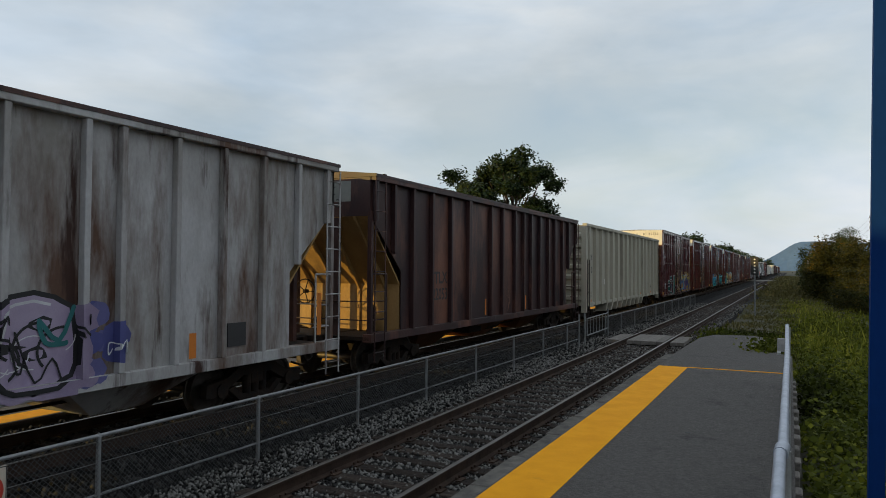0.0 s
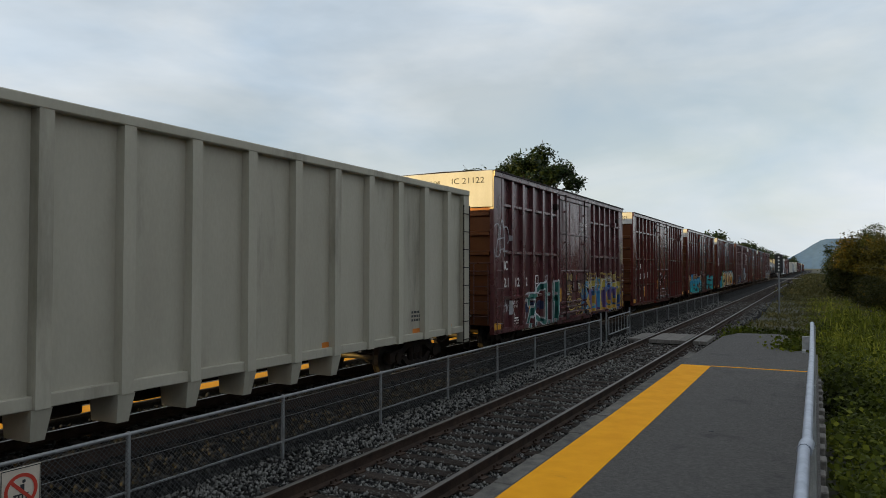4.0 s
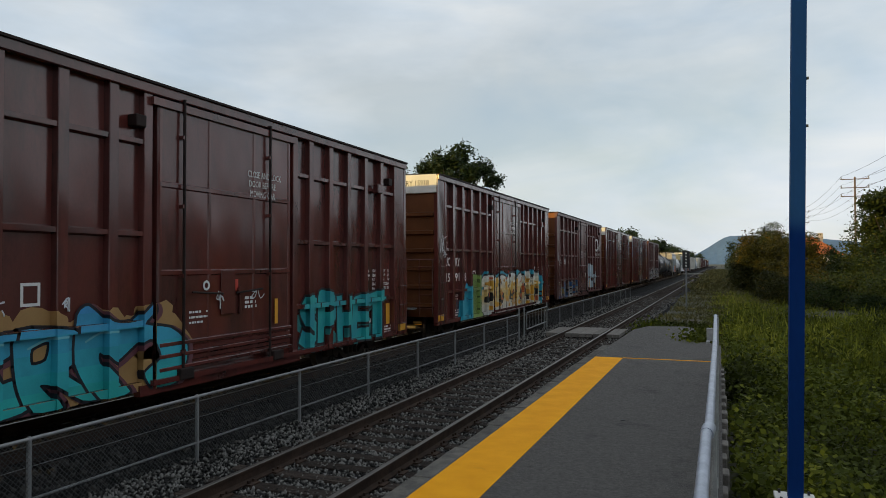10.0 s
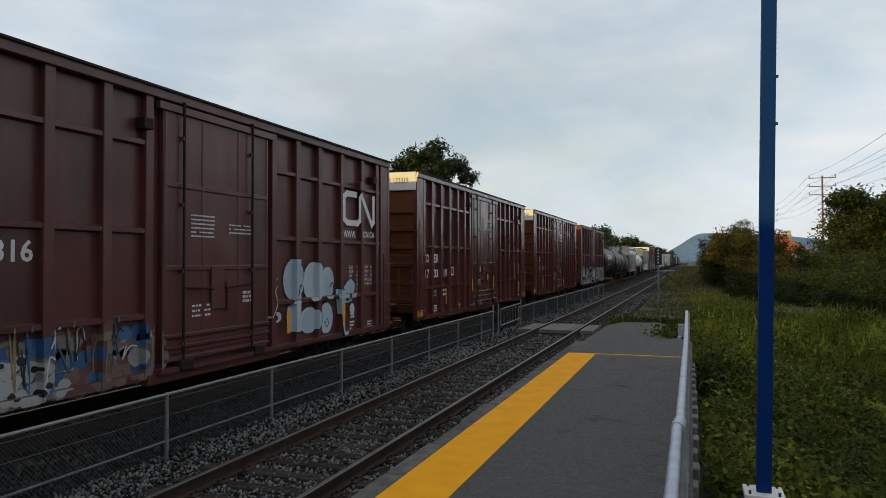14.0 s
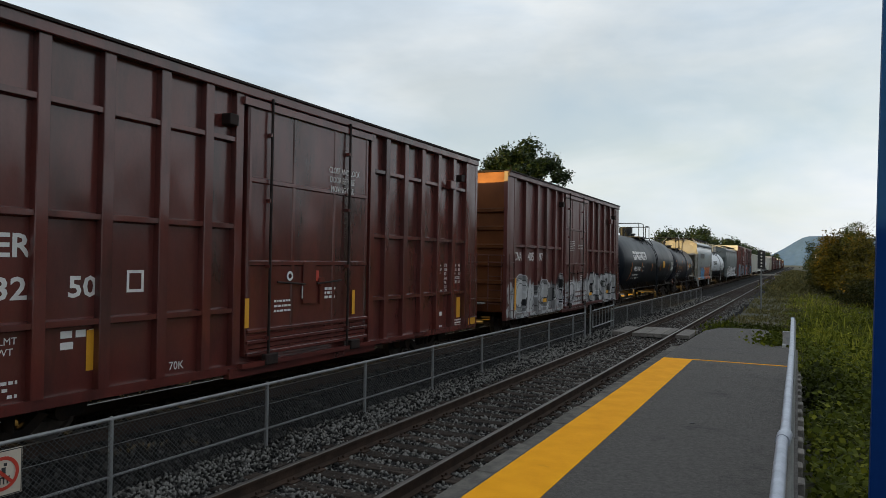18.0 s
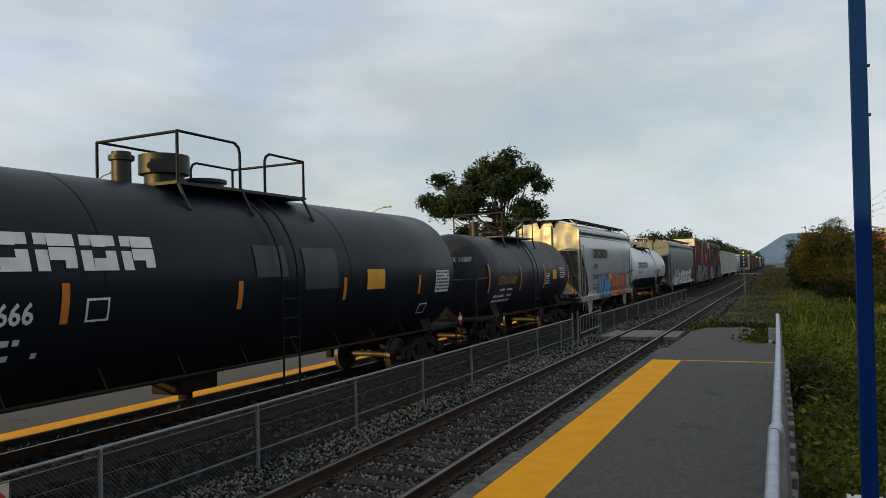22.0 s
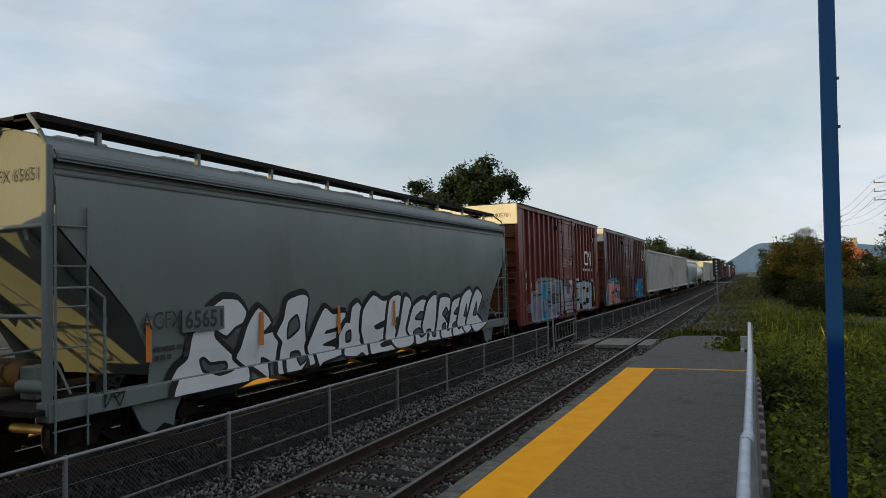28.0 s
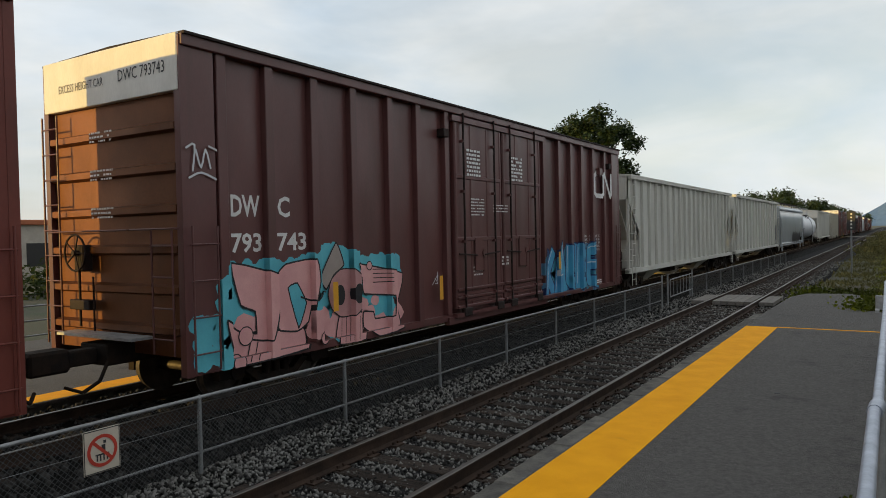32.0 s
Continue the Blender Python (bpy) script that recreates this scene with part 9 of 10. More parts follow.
s.patch(5.4, spray((0.12, 0.12, 0.12)), [(4.35, 1.02), (4.85, 1.02), (4.85, 1.48), (4.35, 1.48)])
s.line(5.5, K_, [(4.35, 1.02), (4.85, 1.02), (4.85, 1.48), (4.35, 1.48), (4.35, 1.02)], 0.025, 0.0)
s.shape(5.2, K_, W_, 0.015, (5.55, 1.3, 0.35, 0.7), ((0, 60), (25, 0), (55, 30), (100, 10), (80, 70), (45, 100), (55, 60), (20, 100)))
s.word("KASZZ", 9.5, 14.7, 0.64, 1.98, 0.26, [GW[0]], K_, 0.05, W_, 0.08, layer=4)
s.put(c11)
for y in (3.4, 6.4, 9.6, 12.6):
    part("reflector", plate(SIDE + 0.04, y, 1.02, y + 0.42, 1.14), M["decal_yellow"], c11, "yellow reflector")
part("reflector", plate(SIDE + 0.035, 0.62, 0.9, 0.76, 1.9), M["decal_yellow"], c11, "yellow reflector")
part("reflector", plate(SIDE + 0.035, 14.7, 0.95, 14.84, 1.95), M["decal_yellow"], c11, "yellow reflector")
part("data_plate", plate(SIDE + 0.036, 13.1, 1.1, 13.45, 1.45), M["decal_dark"], c11)

# black tank: lettering and marks
R12 = (1.64, 2.41)
wrap(logo_bars(c12, 0, 2.88, 2.60, 3.70, 0.48, M["decal_white"], 6), *R12)
wrap(lettering("PROX 43666", 0.36, M["decal_white"], c12, 0, 3.0, 1.98, width=1.7, bold=True), *R12)
for k, w in enumerate((1.9, 1.9)):
    wrap(bars(1, w, 0.08, 0.06, M["decal_white"], c12, 0, 2.95, 1.80 - 0.2 * k), *R12)
for y, z0, z1 in ((2.3, 1.45, 2.45), (5.05, 1.95, 2.45), (8.2, 1.95, 2.4), (11.3, 1.95, 2.4), (14.6, 1.95, 2.4)):
    on_shell(c12, *R12, y, y + 0.11, z0, z1, M["decal_orange"])
on_shell(c12, *R12, 8.65, 9.5, 2.45, 3.0, spray((0.030, 0.036, 0.046)), "repaint_patch", label="grey repainted patch")
on_shell(c12, *R12, 10.0, 11.1, 2.2, 2.98, spray((0.026, 0.032, 0.042)), "repaint_patch", label="grey repainted patch")
on_shell(c12, *R12, 12.2, 12.95, 2.13, 2.56, M["decal_yellow"], "placard", label="yellow placard")
on_shell(c12, *R12, 15.55, 16.35, 1.95, 2.5, M["decal_white"], "data_panel", label="white stencilled data panel")
wrap(bars(6, 0.74, 0.045, 0.04, M["decal_dark"], c12, 0, 15.58, 2.47), 1.644, 2.41)
on_shell(c12, *R12, 5.4, 5.75, 1.95, 2.25, M["decal_white"], "stencil_box")
on_shell(c12, *R12, 5.43, 5.72, 1.98, 2.22, M["tank_black"], "stencil_box", 0.016)
on_shell(c12, *R12, 14.9, 15.3, 1.45, 1.7, M["decal_white"], "stencil_box")
on_shell(c12, *R12, 14.93, 15.27, 1.48, 1.67, M["tank_black"], "stencil_box", 0.016)
for y in (-0.2, 17.5):
    part("hazard_placard", MB().add([(1.42, y + a, 1.15 + b) for a, b in ((-0.17, 0), (0, -0.2), (0.17, 0), (0, 0.2))], [(0, 1, 2, 3)]), M["decal_red"], c12, "red hazard diamond")
    part("placard_band", MB().add([(1.424, y + a, 1.15 + b) for a, b in ((-0.11, -0.05), (0.11, -0.05), (0.11, 0.05), (-0.11, 0.05))], [(0, 1, 2, 3)]), M["white"], c12)

# grey tank
R13 = (1.42, 2.25)
ORG = spray((0.42, 0.20, 0.03))
wrap(lettering("UTLX 11607", 0.36, ORG, c13, 0, 1.30, 2.00, width=1.75, bold=True), *R13)
wrap(bars(1, 1.2, 0.07, 0.05, M["decal_white"], c13, 0, 1.5, 1.85), *R13)
for k in range(2):
    wrap(bars(1, 1.6, 0.09, 0.05, M["decal_white"], c13, 0, 1.1, 1.65 - 0.18 * k), *R13)
for y in (0.45, 3.45, 6.2, 9.6):
    on_shell(c13, *R13, y, y + 0.10, 1.75, 2.65, M["decal_orange"])
on_shell(c13, *R13, 7.3, 7.85, 2.05, 2.42, M["decal_yellow"], "placard", label="yellow placard")
wrap(bars(5, 0.75, 0.05, 0.04, M["decal_white"], c13, 0, 8.3, 2.5), *R13)
wrap(bars(5, 0.6, 0.05, 0.04, M["decal_white"], c13, 0, 6.35, 2.3), *R13)
lettering("UTLX 11607", 0.22, M["decal_white"], c13, 0.05, -0.02, 2.75, "end_lettering", "end", width=1.0)
part("hazard_placard", MB().add([(1.42, 10.3 + a, 1.5 + b) for a, b in ((-0.17, 0), (0, -0.2), (0.17, 0), (0, 0.2))], [(0, 1, 2, 3)]), M["decal_yellow"], c13, "yellow hazard diamond")

# pale hopper: company mark, number, blue and orange pieces
ZS14 = ([1.12, 1.4, 2.0, 2.6, 3.25, 3.7, 4.26, 4.43, 4.55], [1.40, 1.46, 1.50, 1.545, 1.56, 1.54, 1.42, 1.16, 0.70])
logo_bars(c14, 1.578, 2.32, 2.92, 3.06, 0.44, M["decal_dark"], 6)
lettering("UNPX", 0.36, M["decal_dark"], c14, 1.56, 2.35, 2.38, width=0.85, bold=True)
lettering("320069", 0.34, M["decal_dark"], c14, 1.53, 2.16, 1.91, width=1.25, bold=True)
bars(2, 1.2, 0.07, 0.07, M["decal_dark"], c14, 1.53, 2.2, 1.66)
s = Spray(bow_relief(11.75, 1.0, *ZS14), 14)
BLU, RED, ORN = spray((0.05, 0.27, 0.56), (0.08, 0.34, 0.60)), spray((0.24, 0.02, 0.03)), spray((0.60, 0.17, 0.07), (0.50, 0.13, 0.06))
s.word("NEWN", 3.55, 6.1, 0.96, 2.18, 0.27, [BLU], RED, 0.05, None, 0.1, drop=(-0.05, -0.03, K_))
s.cloud(1, [ORN], 6.1, 10.2, 1.05, 1.8, 70, 0.25)
s.word("SEMRNI", 6.0, 10.5, 0.96, 2.14, 0.29, [ORN], spray((0.05, 0.012, 0.010)), 0.04, None, 0.1)
for k in range(8):
    s.scrawl(5, K_, 6.2 + 0.5 * k, 6.7 + 0.5 * k, 1.1, 2.0, 3, 0.02)
s.put(c14)
for y, w, mk in ((1.05, 0.95, "decal_orange"), (3.6, 0.5, "decal_orange"), (5.6, 0.5, "decal_orange"), (7.6, 0.5, "decal_orange"), (10.2, 0.5, "decal_orange")):
    part("reflector", plate(SIDE - 0.008, y, 0.98, y + w, 1.13), M[mk], c14, "orange reflector")
part("placard", plate(1.54, 5.7, 1.85, 6.4, 2.12), M["decal_yellow"], c14, "yellow placard")

# white tank
R15 = (1.52, 2.28)
wrap(logo_bars(c15, 0, 1.55, 2.33, 3.55, 0.38, M["decal_dark"], 6), *R15)
wrap(lettering("PROX 42141", 0.28, M["decal_dark"], c15, 0, 1.5, 1.98, width=1.6), *R15)
wrap(lettering("HYDROGEN PEROXIDE", 0.19, M["decal_dark"], c15, 0, 11.35, 2.34, width=1.45), *R15)
for k in range(2):
    wrap(bars(1, 1.3, 0.03, 0.05, M["decal_dark"], c15, 0, 11.35, 2.24 - 0.12 * k), *R15)
on_shell(c15, *R15, 9.1, 10.35, 1.72, 2.22, M["decal_dark"], "data_panel", label="dark stencilled data panel")
wrap(bars(6, 1.1, 0.035, 0.035, M["decal_white"], c15, 0, 9.18, 2.18), 1.526, 2.28)
on_shell(c15, *R15, 8.2, 8.9, 1.9, 2.1, M["decal_dark"], "data_panel")
for y in (0.9, 4.6, 11.4, 13.0):
    on_shell(c15, *R15, y, y + 0.11, 1.45, 1.95, M["decal_orange"], off=0.02)
part("hazard_placard", MB().add([(1.42, 13.5 + a, 1.25 + b) for a, b in ((-0.17, 0), (0, -0.2), (0.17, 0), (0, 0.2))], [(0, 1, 2, 3)]), M["decal_yellow"], c15, "yellow hazard diamond")

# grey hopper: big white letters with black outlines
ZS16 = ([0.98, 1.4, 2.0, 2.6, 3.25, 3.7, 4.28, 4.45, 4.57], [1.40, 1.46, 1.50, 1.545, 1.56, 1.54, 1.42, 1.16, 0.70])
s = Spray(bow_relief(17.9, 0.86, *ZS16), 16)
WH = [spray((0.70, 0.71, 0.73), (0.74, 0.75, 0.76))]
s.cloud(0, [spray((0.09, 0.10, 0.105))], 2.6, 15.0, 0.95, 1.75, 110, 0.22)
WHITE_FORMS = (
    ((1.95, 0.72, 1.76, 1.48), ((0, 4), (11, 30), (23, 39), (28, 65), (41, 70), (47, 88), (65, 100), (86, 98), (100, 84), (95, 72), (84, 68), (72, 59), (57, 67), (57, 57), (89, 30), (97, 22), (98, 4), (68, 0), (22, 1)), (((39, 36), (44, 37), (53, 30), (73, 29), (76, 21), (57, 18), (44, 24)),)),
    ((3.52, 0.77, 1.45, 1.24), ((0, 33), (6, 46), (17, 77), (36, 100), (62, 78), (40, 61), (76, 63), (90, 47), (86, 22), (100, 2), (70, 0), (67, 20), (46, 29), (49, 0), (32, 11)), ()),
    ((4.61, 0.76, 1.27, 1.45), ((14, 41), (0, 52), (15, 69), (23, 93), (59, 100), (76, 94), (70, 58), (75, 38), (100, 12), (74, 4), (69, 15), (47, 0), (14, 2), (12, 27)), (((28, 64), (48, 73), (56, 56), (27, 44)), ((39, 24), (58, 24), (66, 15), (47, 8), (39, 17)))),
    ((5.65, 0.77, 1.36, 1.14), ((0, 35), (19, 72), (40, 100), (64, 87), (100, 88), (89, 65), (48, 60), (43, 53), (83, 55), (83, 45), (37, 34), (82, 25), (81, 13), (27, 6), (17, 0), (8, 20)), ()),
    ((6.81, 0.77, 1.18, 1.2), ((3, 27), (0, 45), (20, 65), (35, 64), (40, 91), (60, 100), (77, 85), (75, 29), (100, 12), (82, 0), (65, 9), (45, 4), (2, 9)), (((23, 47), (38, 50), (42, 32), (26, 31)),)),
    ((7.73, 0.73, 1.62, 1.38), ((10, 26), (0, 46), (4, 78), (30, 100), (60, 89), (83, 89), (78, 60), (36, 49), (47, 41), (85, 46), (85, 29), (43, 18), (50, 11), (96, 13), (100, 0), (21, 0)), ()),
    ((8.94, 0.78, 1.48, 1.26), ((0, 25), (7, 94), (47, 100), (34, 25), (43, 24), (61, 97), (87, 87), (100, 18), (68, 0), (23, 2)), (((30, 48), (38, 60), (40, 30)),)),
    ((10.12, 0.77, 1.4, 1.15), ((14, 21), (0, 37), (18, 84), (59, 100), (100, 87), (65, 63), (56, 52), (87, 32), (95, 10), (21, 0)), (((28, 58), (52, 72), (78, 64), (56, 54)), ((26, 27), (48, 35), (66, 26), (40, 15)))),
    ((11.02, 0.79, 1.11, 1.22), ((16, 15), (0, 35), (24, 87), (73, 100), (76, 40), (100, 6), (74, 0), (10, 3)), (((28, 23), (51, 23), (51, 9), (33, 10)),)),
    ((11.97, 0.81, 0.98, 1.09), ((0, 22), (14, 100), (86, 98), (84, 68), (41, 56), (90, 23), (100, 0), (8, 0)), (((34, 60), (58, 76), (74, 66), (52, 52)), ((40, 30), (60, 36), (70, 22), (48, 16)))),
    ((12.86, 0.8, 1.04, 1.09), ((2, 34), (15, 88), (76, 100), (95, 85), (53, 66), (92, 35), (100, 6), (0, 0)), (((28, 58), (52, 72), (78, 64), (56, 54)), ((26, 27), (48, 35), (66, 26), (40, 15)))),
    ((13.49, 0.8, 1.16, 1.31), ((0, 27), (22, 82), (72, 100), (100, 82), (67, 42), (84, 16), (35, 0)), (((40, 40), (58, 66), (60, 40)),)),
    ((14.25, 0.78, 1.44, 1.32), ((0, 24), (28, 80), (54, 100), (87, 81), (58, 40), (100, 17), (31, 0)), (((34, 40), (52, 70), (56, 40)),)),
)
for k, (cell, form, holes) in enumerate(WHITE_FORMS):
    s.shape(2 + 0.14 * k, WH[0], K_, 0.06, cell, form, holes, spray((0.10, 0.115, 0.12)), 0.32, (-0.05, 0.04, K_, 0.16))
for k in range(3):
    s.scrawl(2, K_, 0.7, 1.6, 0.82, 1.25, 8, 0.022)
for k in range(4):
    s.scrawl(2, K_, 15.4, 16.4, 1.2, 1.9, 6, 0.02)
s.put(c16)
lettering("ACFX", 0.36, M["decal_dark"], c16, 1.555, 1.35, 1.82, width=0.8)
part("number_patch", plate(1.555, 2.15, 1.72, 3.10, 2.10), spray((0.13, 0.16, 0.165)), c16, "darker repainted number patch")
lettering("65651", 0.38, M["decal_dark"], c16, 1.562, 2.20, 1.78, width=0.85, bold=True)
bars(2, 0.7, 0.07, 0.06, M["decal_dark"], c16, 1.50, 1.65, 1.55)
for y in (1.45, 4.05, 6.65, 9.2):
    part("reflector", plate(1.535, y, 1.35, y + 0.11, 1.95), M["decal_orange"], c16, "orange reflector")
lettering("ACFX 65651", 0.24, M["decal_dark"], c16, 0.1, -0.002, 3.86, "end_lettering", "end", width=1.1)

# red boxcar: lavender and blue piece, silver-blue letters
s = Spray(B15(RIB_POSTS, (), 15.1, (6.1, 9.15)), 17)
LAV = [spray((0.34, 0.33, 0.38), (0.29, 0.28, 0.33))]
BLE = spray((0.020, 0.035, 0.17))
s.cloud(0, [spray((0.05, 0.20, 0.27)), W_], 2.7, 8.6, 1.2, 2.15, 100, 0.2)
s.cloud(1, LAV, 1.6, 8.6, 0.7, 1.7, 170, 0.28)
LAVENDER = (
    ('A', (1.58, 0.62, 1.16, 1.16), ((0, 8), (1, 55), (20, 72), (59, 100), (87, 88), (76, 65), (86, 52), (100, 38), (99, 13), (74, 5), (40, 0)), ()),
    ('B', (2.6, 0.62, 0.83, 1.06), ((0, 58), (6, 90), (35, 100), (80, 99), (88, 87), (61, 62), (89, 43), (100, 22), (87, 0), (31, 4), (23, 44)), ()),
    ('cap', (2.67, 1.69, 0.77, 0.55), ((0, 2), (8, 80), (43, 100), (91, 98), (100, 67), (83, 0), (40, 9)), ()),
    ('cyan', (3.11, 0.62, 1.36, 1.64), ((15, 0), (24, 15), (0, 43), (16, 60), (16, 69), (26, 89), (41, 100), (65, 86), (81, 97), (100, 89), (93, 71), (79, 55), (98, 38), (91, 19), (74, 0)), ()),
    ('C', (4.11, 0.62, 1.02, 1.6), ((0, 2), (32, 40), (8, 57), (34, 78), (10, 100), (100, 99), (100, 92), (89, 70), (42, 47), (96, 27), (99, 14), (75, 0)), ()),
    ('T', (4.84, 0.62, 1.33, 1.52), ((24, 100), (100, 96), (90, 76), (71, 71), (67, 45), (80, 31), (65, 4), (21, 0), (22, 18), (0, 39), (19, 74)), ()),
    ('door', (5.94, 0.62, 1.85, 1.39), ((0, 14), (2, 100), (13, 97), (22, 74), (30, 76), (36, 93), (55, 83), (66, 68), (59, 51), (88, 54), (100, 30), (91, 12), (77, 5), (18, 0)), ()),
)
CY = spray((0.06, 0.33, 0.44), (0.05, 0.24, 0.42))
HALO = spray((0.40, 0.41, 0.36), (0.34, 0.40, 0.42))
for k, (nm, cell, form, holes) in enumerate(LAVENDER):
    edge = s.shape(2 + 0.12 * k, CY if nm == "cyan" else LAV[0], BLE, 0.036, cell, form, (), None, 0.4, (0.0, 0.07, HALO, 0.20))
    # a white shine inside the upper outline
    m = len(edge)
    s.stroke(3.2, W_, [(a * 0.93 + (cell[0] + cell[2] / 2) * 0.07, b * 0.93 + (cell[1] + cell[3] / 2) * 0.07) for a, b in edge[m // 4:m // 2]], 0.022, False)
s.line(3.5, BLE, [(2.2, 1.05), (2.2, 0.80), (2.45, 0.75), (2.55, 0.95), (2.4, 1.1)], 0.025)
s.line(3.5, BLE, [(3.7, 1.45), (3.85, 1.55), (3.95, 1.42), (4.3, 1.40)], 0.035)
s.line(3.5, spray((0.35, 0.16, 0.20)), [(3.7, 1.15), (3.95, 1.12), (4.0, 0.98), (4.3, 1.0)], 0.03)
s.patch(3.6, spray((0.10, 0.095, 0.09)), [(4.62, 1.22), (5.20, 1.22), (5.20, 1.70), (4.62, 1.70)])
s.cloud(0, [spray((0.10, 0.42, 0.50)), W_], 9.3, 13.6, 0.9, 2.15, 80, 0.20)
SIL = [spray((0.40, 0.48, 0.56), (0.48, 0.53, 0.58))]
s.word("RAZEN", 9.35, 13.4, 0.60, 2.18, 0.30, SIL, K_, 0.09, W_, 0.08)
s.put(c17)
lettering("w ww .cn. ca", 0.28, M["decal_white"], c17, SIDE + 0.006, 11.05, 2.68, "small_stencil", width=2.35, bold=True)
for y, z in ((3.3, 1.0), (5.1, 1.2), (9.6, 1.45), (11.5, 1.55)):
    part("reflector", plate(SIDE + 0.035, y, z, y + 0.12, z + 0.45), M["decal_yellow"], c17, "yellow reflector")
part("data_plate", plate(PANEL + 0.04, 14.05, 1.3, 14.35, 1.85), M["white"], c17)
part("reflector", plate(PANEL + 0.042, 14.05, 1.02, 14.35, 1.3), M["decal_yellow"], c17, "yellow reflector")

# brown double-door boxcar: pink letters on a blue cloud
s = Spray(box_relief(18.05, DWC_POSTS, (6.98, 11.5), ()), 18)
SKY = spray((0.10, 0.48, 0.57), (0.08, 0.40, 0.50))
s.cloud(0, [SKY], 0.75, 5.0, 0.8, 1.75, 130, 0.2)
for k in range(60):
    y_ = 0.85 + 0.07 * k
    top_ = 2.12 + 0.22 * math.exp(-((y_ - 3.1) / 0.5) ** 2) + s.r.uniform(-0.05, 0.05)
    s.patch(0, SKY, [(y_ - 0.12, 1.6), (y_ + 0.12, 1.6), (y_ + 0.10, top_ - 0.05), (y_ + 0.03, top_), (y_ - 0.04, top_), (y_ - 0.10, top_ - 0.06)])
for k in range(26):
    s.disc(0, SKY, s.r.uniform(0.2, 0.7), s.r.uniform(0.7, 1.3), 0.16, 0.14)
PNK = [spray((0.72, 0.37, 0.36), (0.64, 0.31, 0.31))]
PINK = (
    ('J', (0.89, 0.91, 0.9, 1.19), ((0, 100), (100, 81), (90, 32), (76, 0), (20, 8), (31, 12), (51, 9), (49, 39), (18, 49)), ()),
    ('base', (0.71, 0.62, 1.65, 0.67), ((0, 100), (22, 64), (98, 58), (100, 8), (16, 0), (5, 47)), ()),
    ('D', (1.69, 0.97, 0.96, 1.12), ((10, 80), (31, 95), (93, 100), (100, 68), (80, 11), (53, 0), (0, 9)), (((34, 62), (56, 68), (77, 38), (57, 3)),)),
    ('A', (2.79, 1.59, 0.59, 0.76), ((0, 25), (69, 100), (100, 51), (54, 30), (22, 0)), ()),
    ('neck', (3.15, 0.62, 0.7, 0.5), ((17, 100), (96, 92), (100, 0), (0, 1)), ()),
    ('E', (3.7, 0.62, 1.44, 1.35), ((0, 100), (100, 81), (85, 37), (93, 5), (40, 0), (15, 15), (15, 34), (34, 32), (38, 22), (73, 23), (74, 53), (17, 60), (14, 81)), ()),
)
order = {"base": 0, "neck": 1, "A": 2, "D": 3, "J": 4, "E": 3}
for nm, cell, form, holes in PINK:
    s.shape(2 + 0.25 * order[nm], PNK[0] if nm != "A" else spray((0.40, 0.33, 0.30)), K_, 0.028, cell, form, holes, SKY, 0.16)
s.cloud(1, PNK, 1.1, 4.9, 0.75, 1.3, 60, 0.2)
s.oval(3.4, spray((0.50, 0.25, 0.25)), K_, 0.022, 3.42, 1.48, 0.45, 0.42)
s.oval(3.6, K_, K_, 0.01, 3.28, 1.45, 0.11, 0.17)
s.oval(3.6, K_, K_, 0.01, 3.66, 1.45, 0.12, 0.17)
for y, z, q in ((1.12, 1.02, 0.13), (0.92, 0.66, 0.11), (2.75, 0.78, 0.10), (4.1, 1.92, 0.07)):
    s.oval(3.7, PNK[0], K_, 0.018, y, z, q, q)
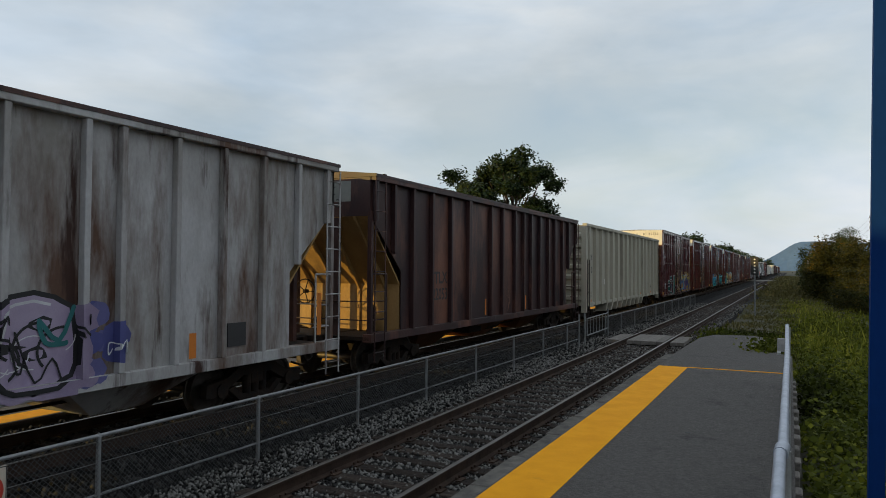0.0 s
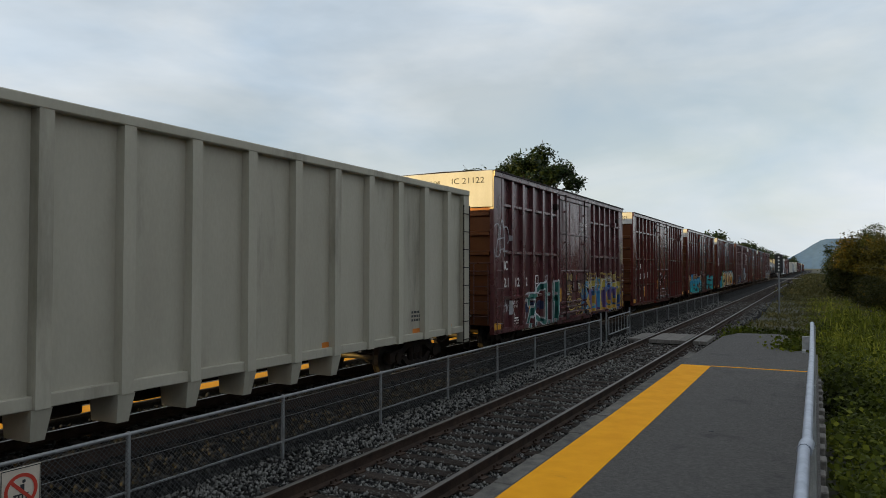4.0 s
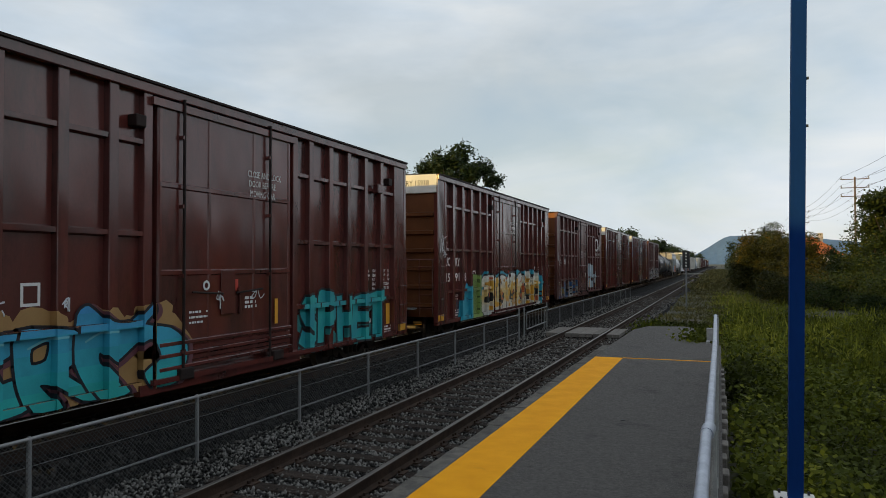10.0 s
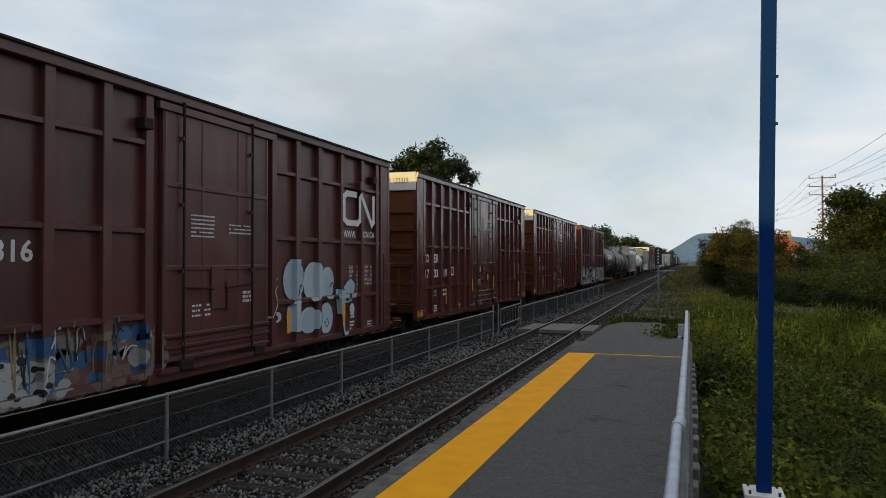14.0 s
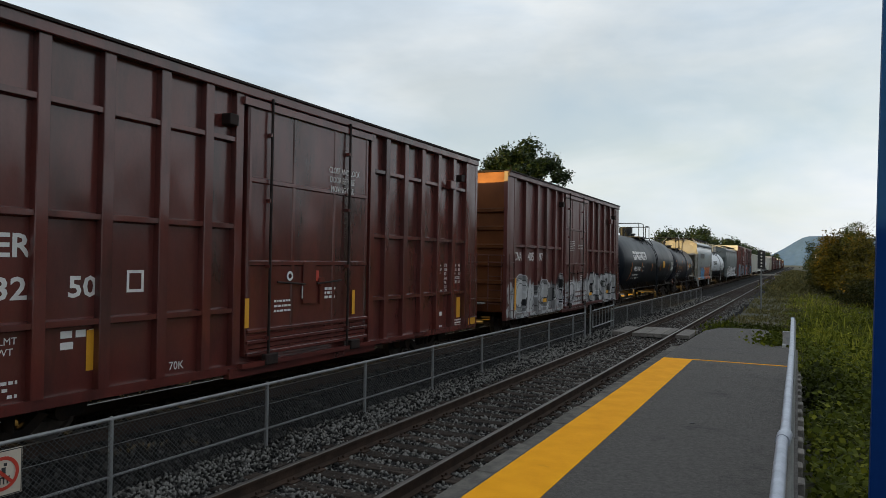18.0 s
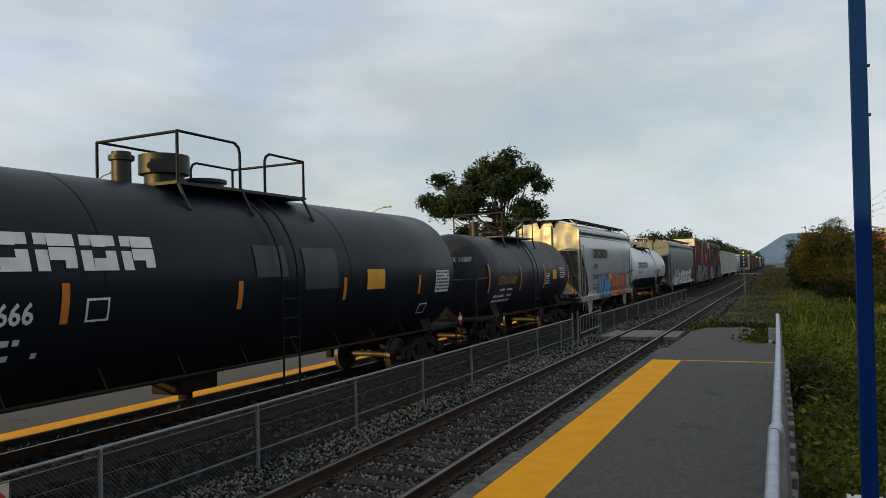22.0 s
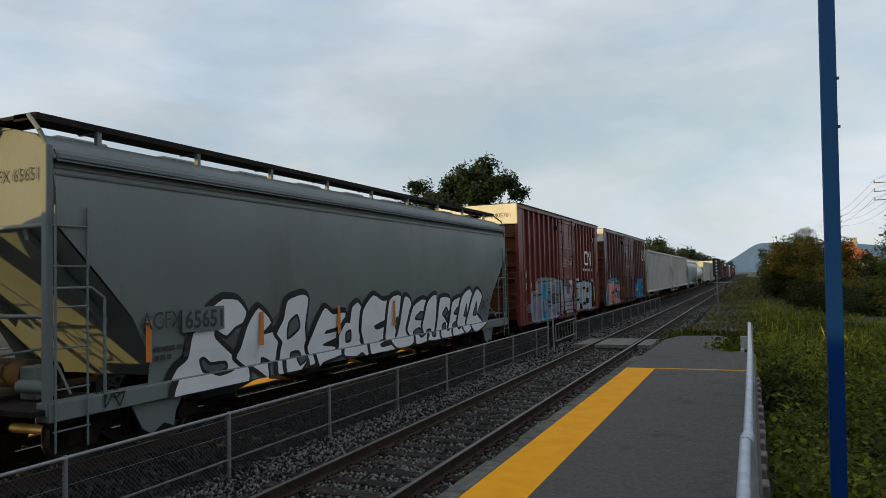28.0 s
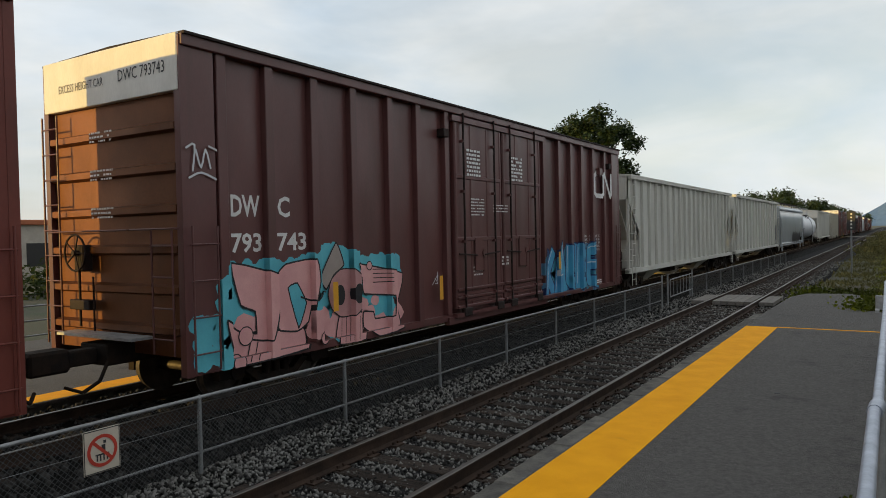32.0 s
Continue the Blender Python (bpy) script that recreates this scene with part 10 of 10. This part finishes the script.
for k in range(4):
    s.line(3.8, K_, [(3.3 + 0.12 * k, 1.05), (3.28 + 0.12 * k, 0.64)], 0.012)
    s.line(3.8, K_, [(4.2, 1.85 - 0.08 * k), (4.7, 1.83 - 0.08 * k)], 0.015)
s.line(3.8, K_, [(1.2, 0.9), (1.12, 0.65)], 0.02)
s.line(3.8, K_, [(1.35, 0.9), (1.28, 0.65)], 0.02)
s.line(3.8, K_, [(2.35, 1.0), (2.42, 0.8), (2.38, 0.65)], 0.02)
s.line(3.8, K_, [(2.3, 1.5), (2.6, 1.42), (2.75, 1.6)], 0.03)
for pts in (((0.06, 3.7), (0.2, 3.75), (0.16, 3.4)), ((0.22, 3.68), (0.3, 3.45), (0.38, 3.7), (0.46, 3.45)), ((0.1, 3.3), (0.3, 3.38), (0.55, 3.3)), ((0.44, 3.75), (0.6, 3.7))):
    s.line(4, W_, pts, 0.03)
s.scrawl(4, W_, 5.7, 6.4, 1.4, 1.7, 9, 0.018)
s.cloud(0, [spray((0.06, 0.32, 0.44)), spray((0.10, 0.26, 0.42))], 11.8, 15.8, 0.7, 1.9, 90, 0.25)
s.word("KAUDE", 11.8, 15.9, 0.6, 2.1, 0.36, [spray((0.06, 0.34, 0.52), (0.05, 0.26, 0.48))], spray((0.012, 0.03, 0.12)), 0.045, W_, 0.08)
s.put(c18)
for y, z in ((2.95, 1.2), (6.3, 1.1), (12.6, 1.4)):
    part("reflector", plate(SIDE + 0.035, y, z, y + 0.13, z + 0.5), M["decal_yellow"], c18, "yellow reflector")
for k in range(2):
    bars(7, 0.62, 0.05, 0.04, M["decal_white"], c18, SIDE + 0.04, 7.5 + 2.2 * k, 4.35)
s = Spray(bow_relief(17.9, 0.86, *ZS16), 21)
s.word("SBNG", 9.0, 16.0, 0.85, 2.0, 0.5, [K_], K_, 0.02, None, 0.08)
s.put(c21)


# ---- the train rolls past ----
def motions():
    for car, y0 in CARS:
        walk(car, [(t, pose(FAR_X, y0 - d, RAIL_Z)) for t, d in TRAVEL])


motions()
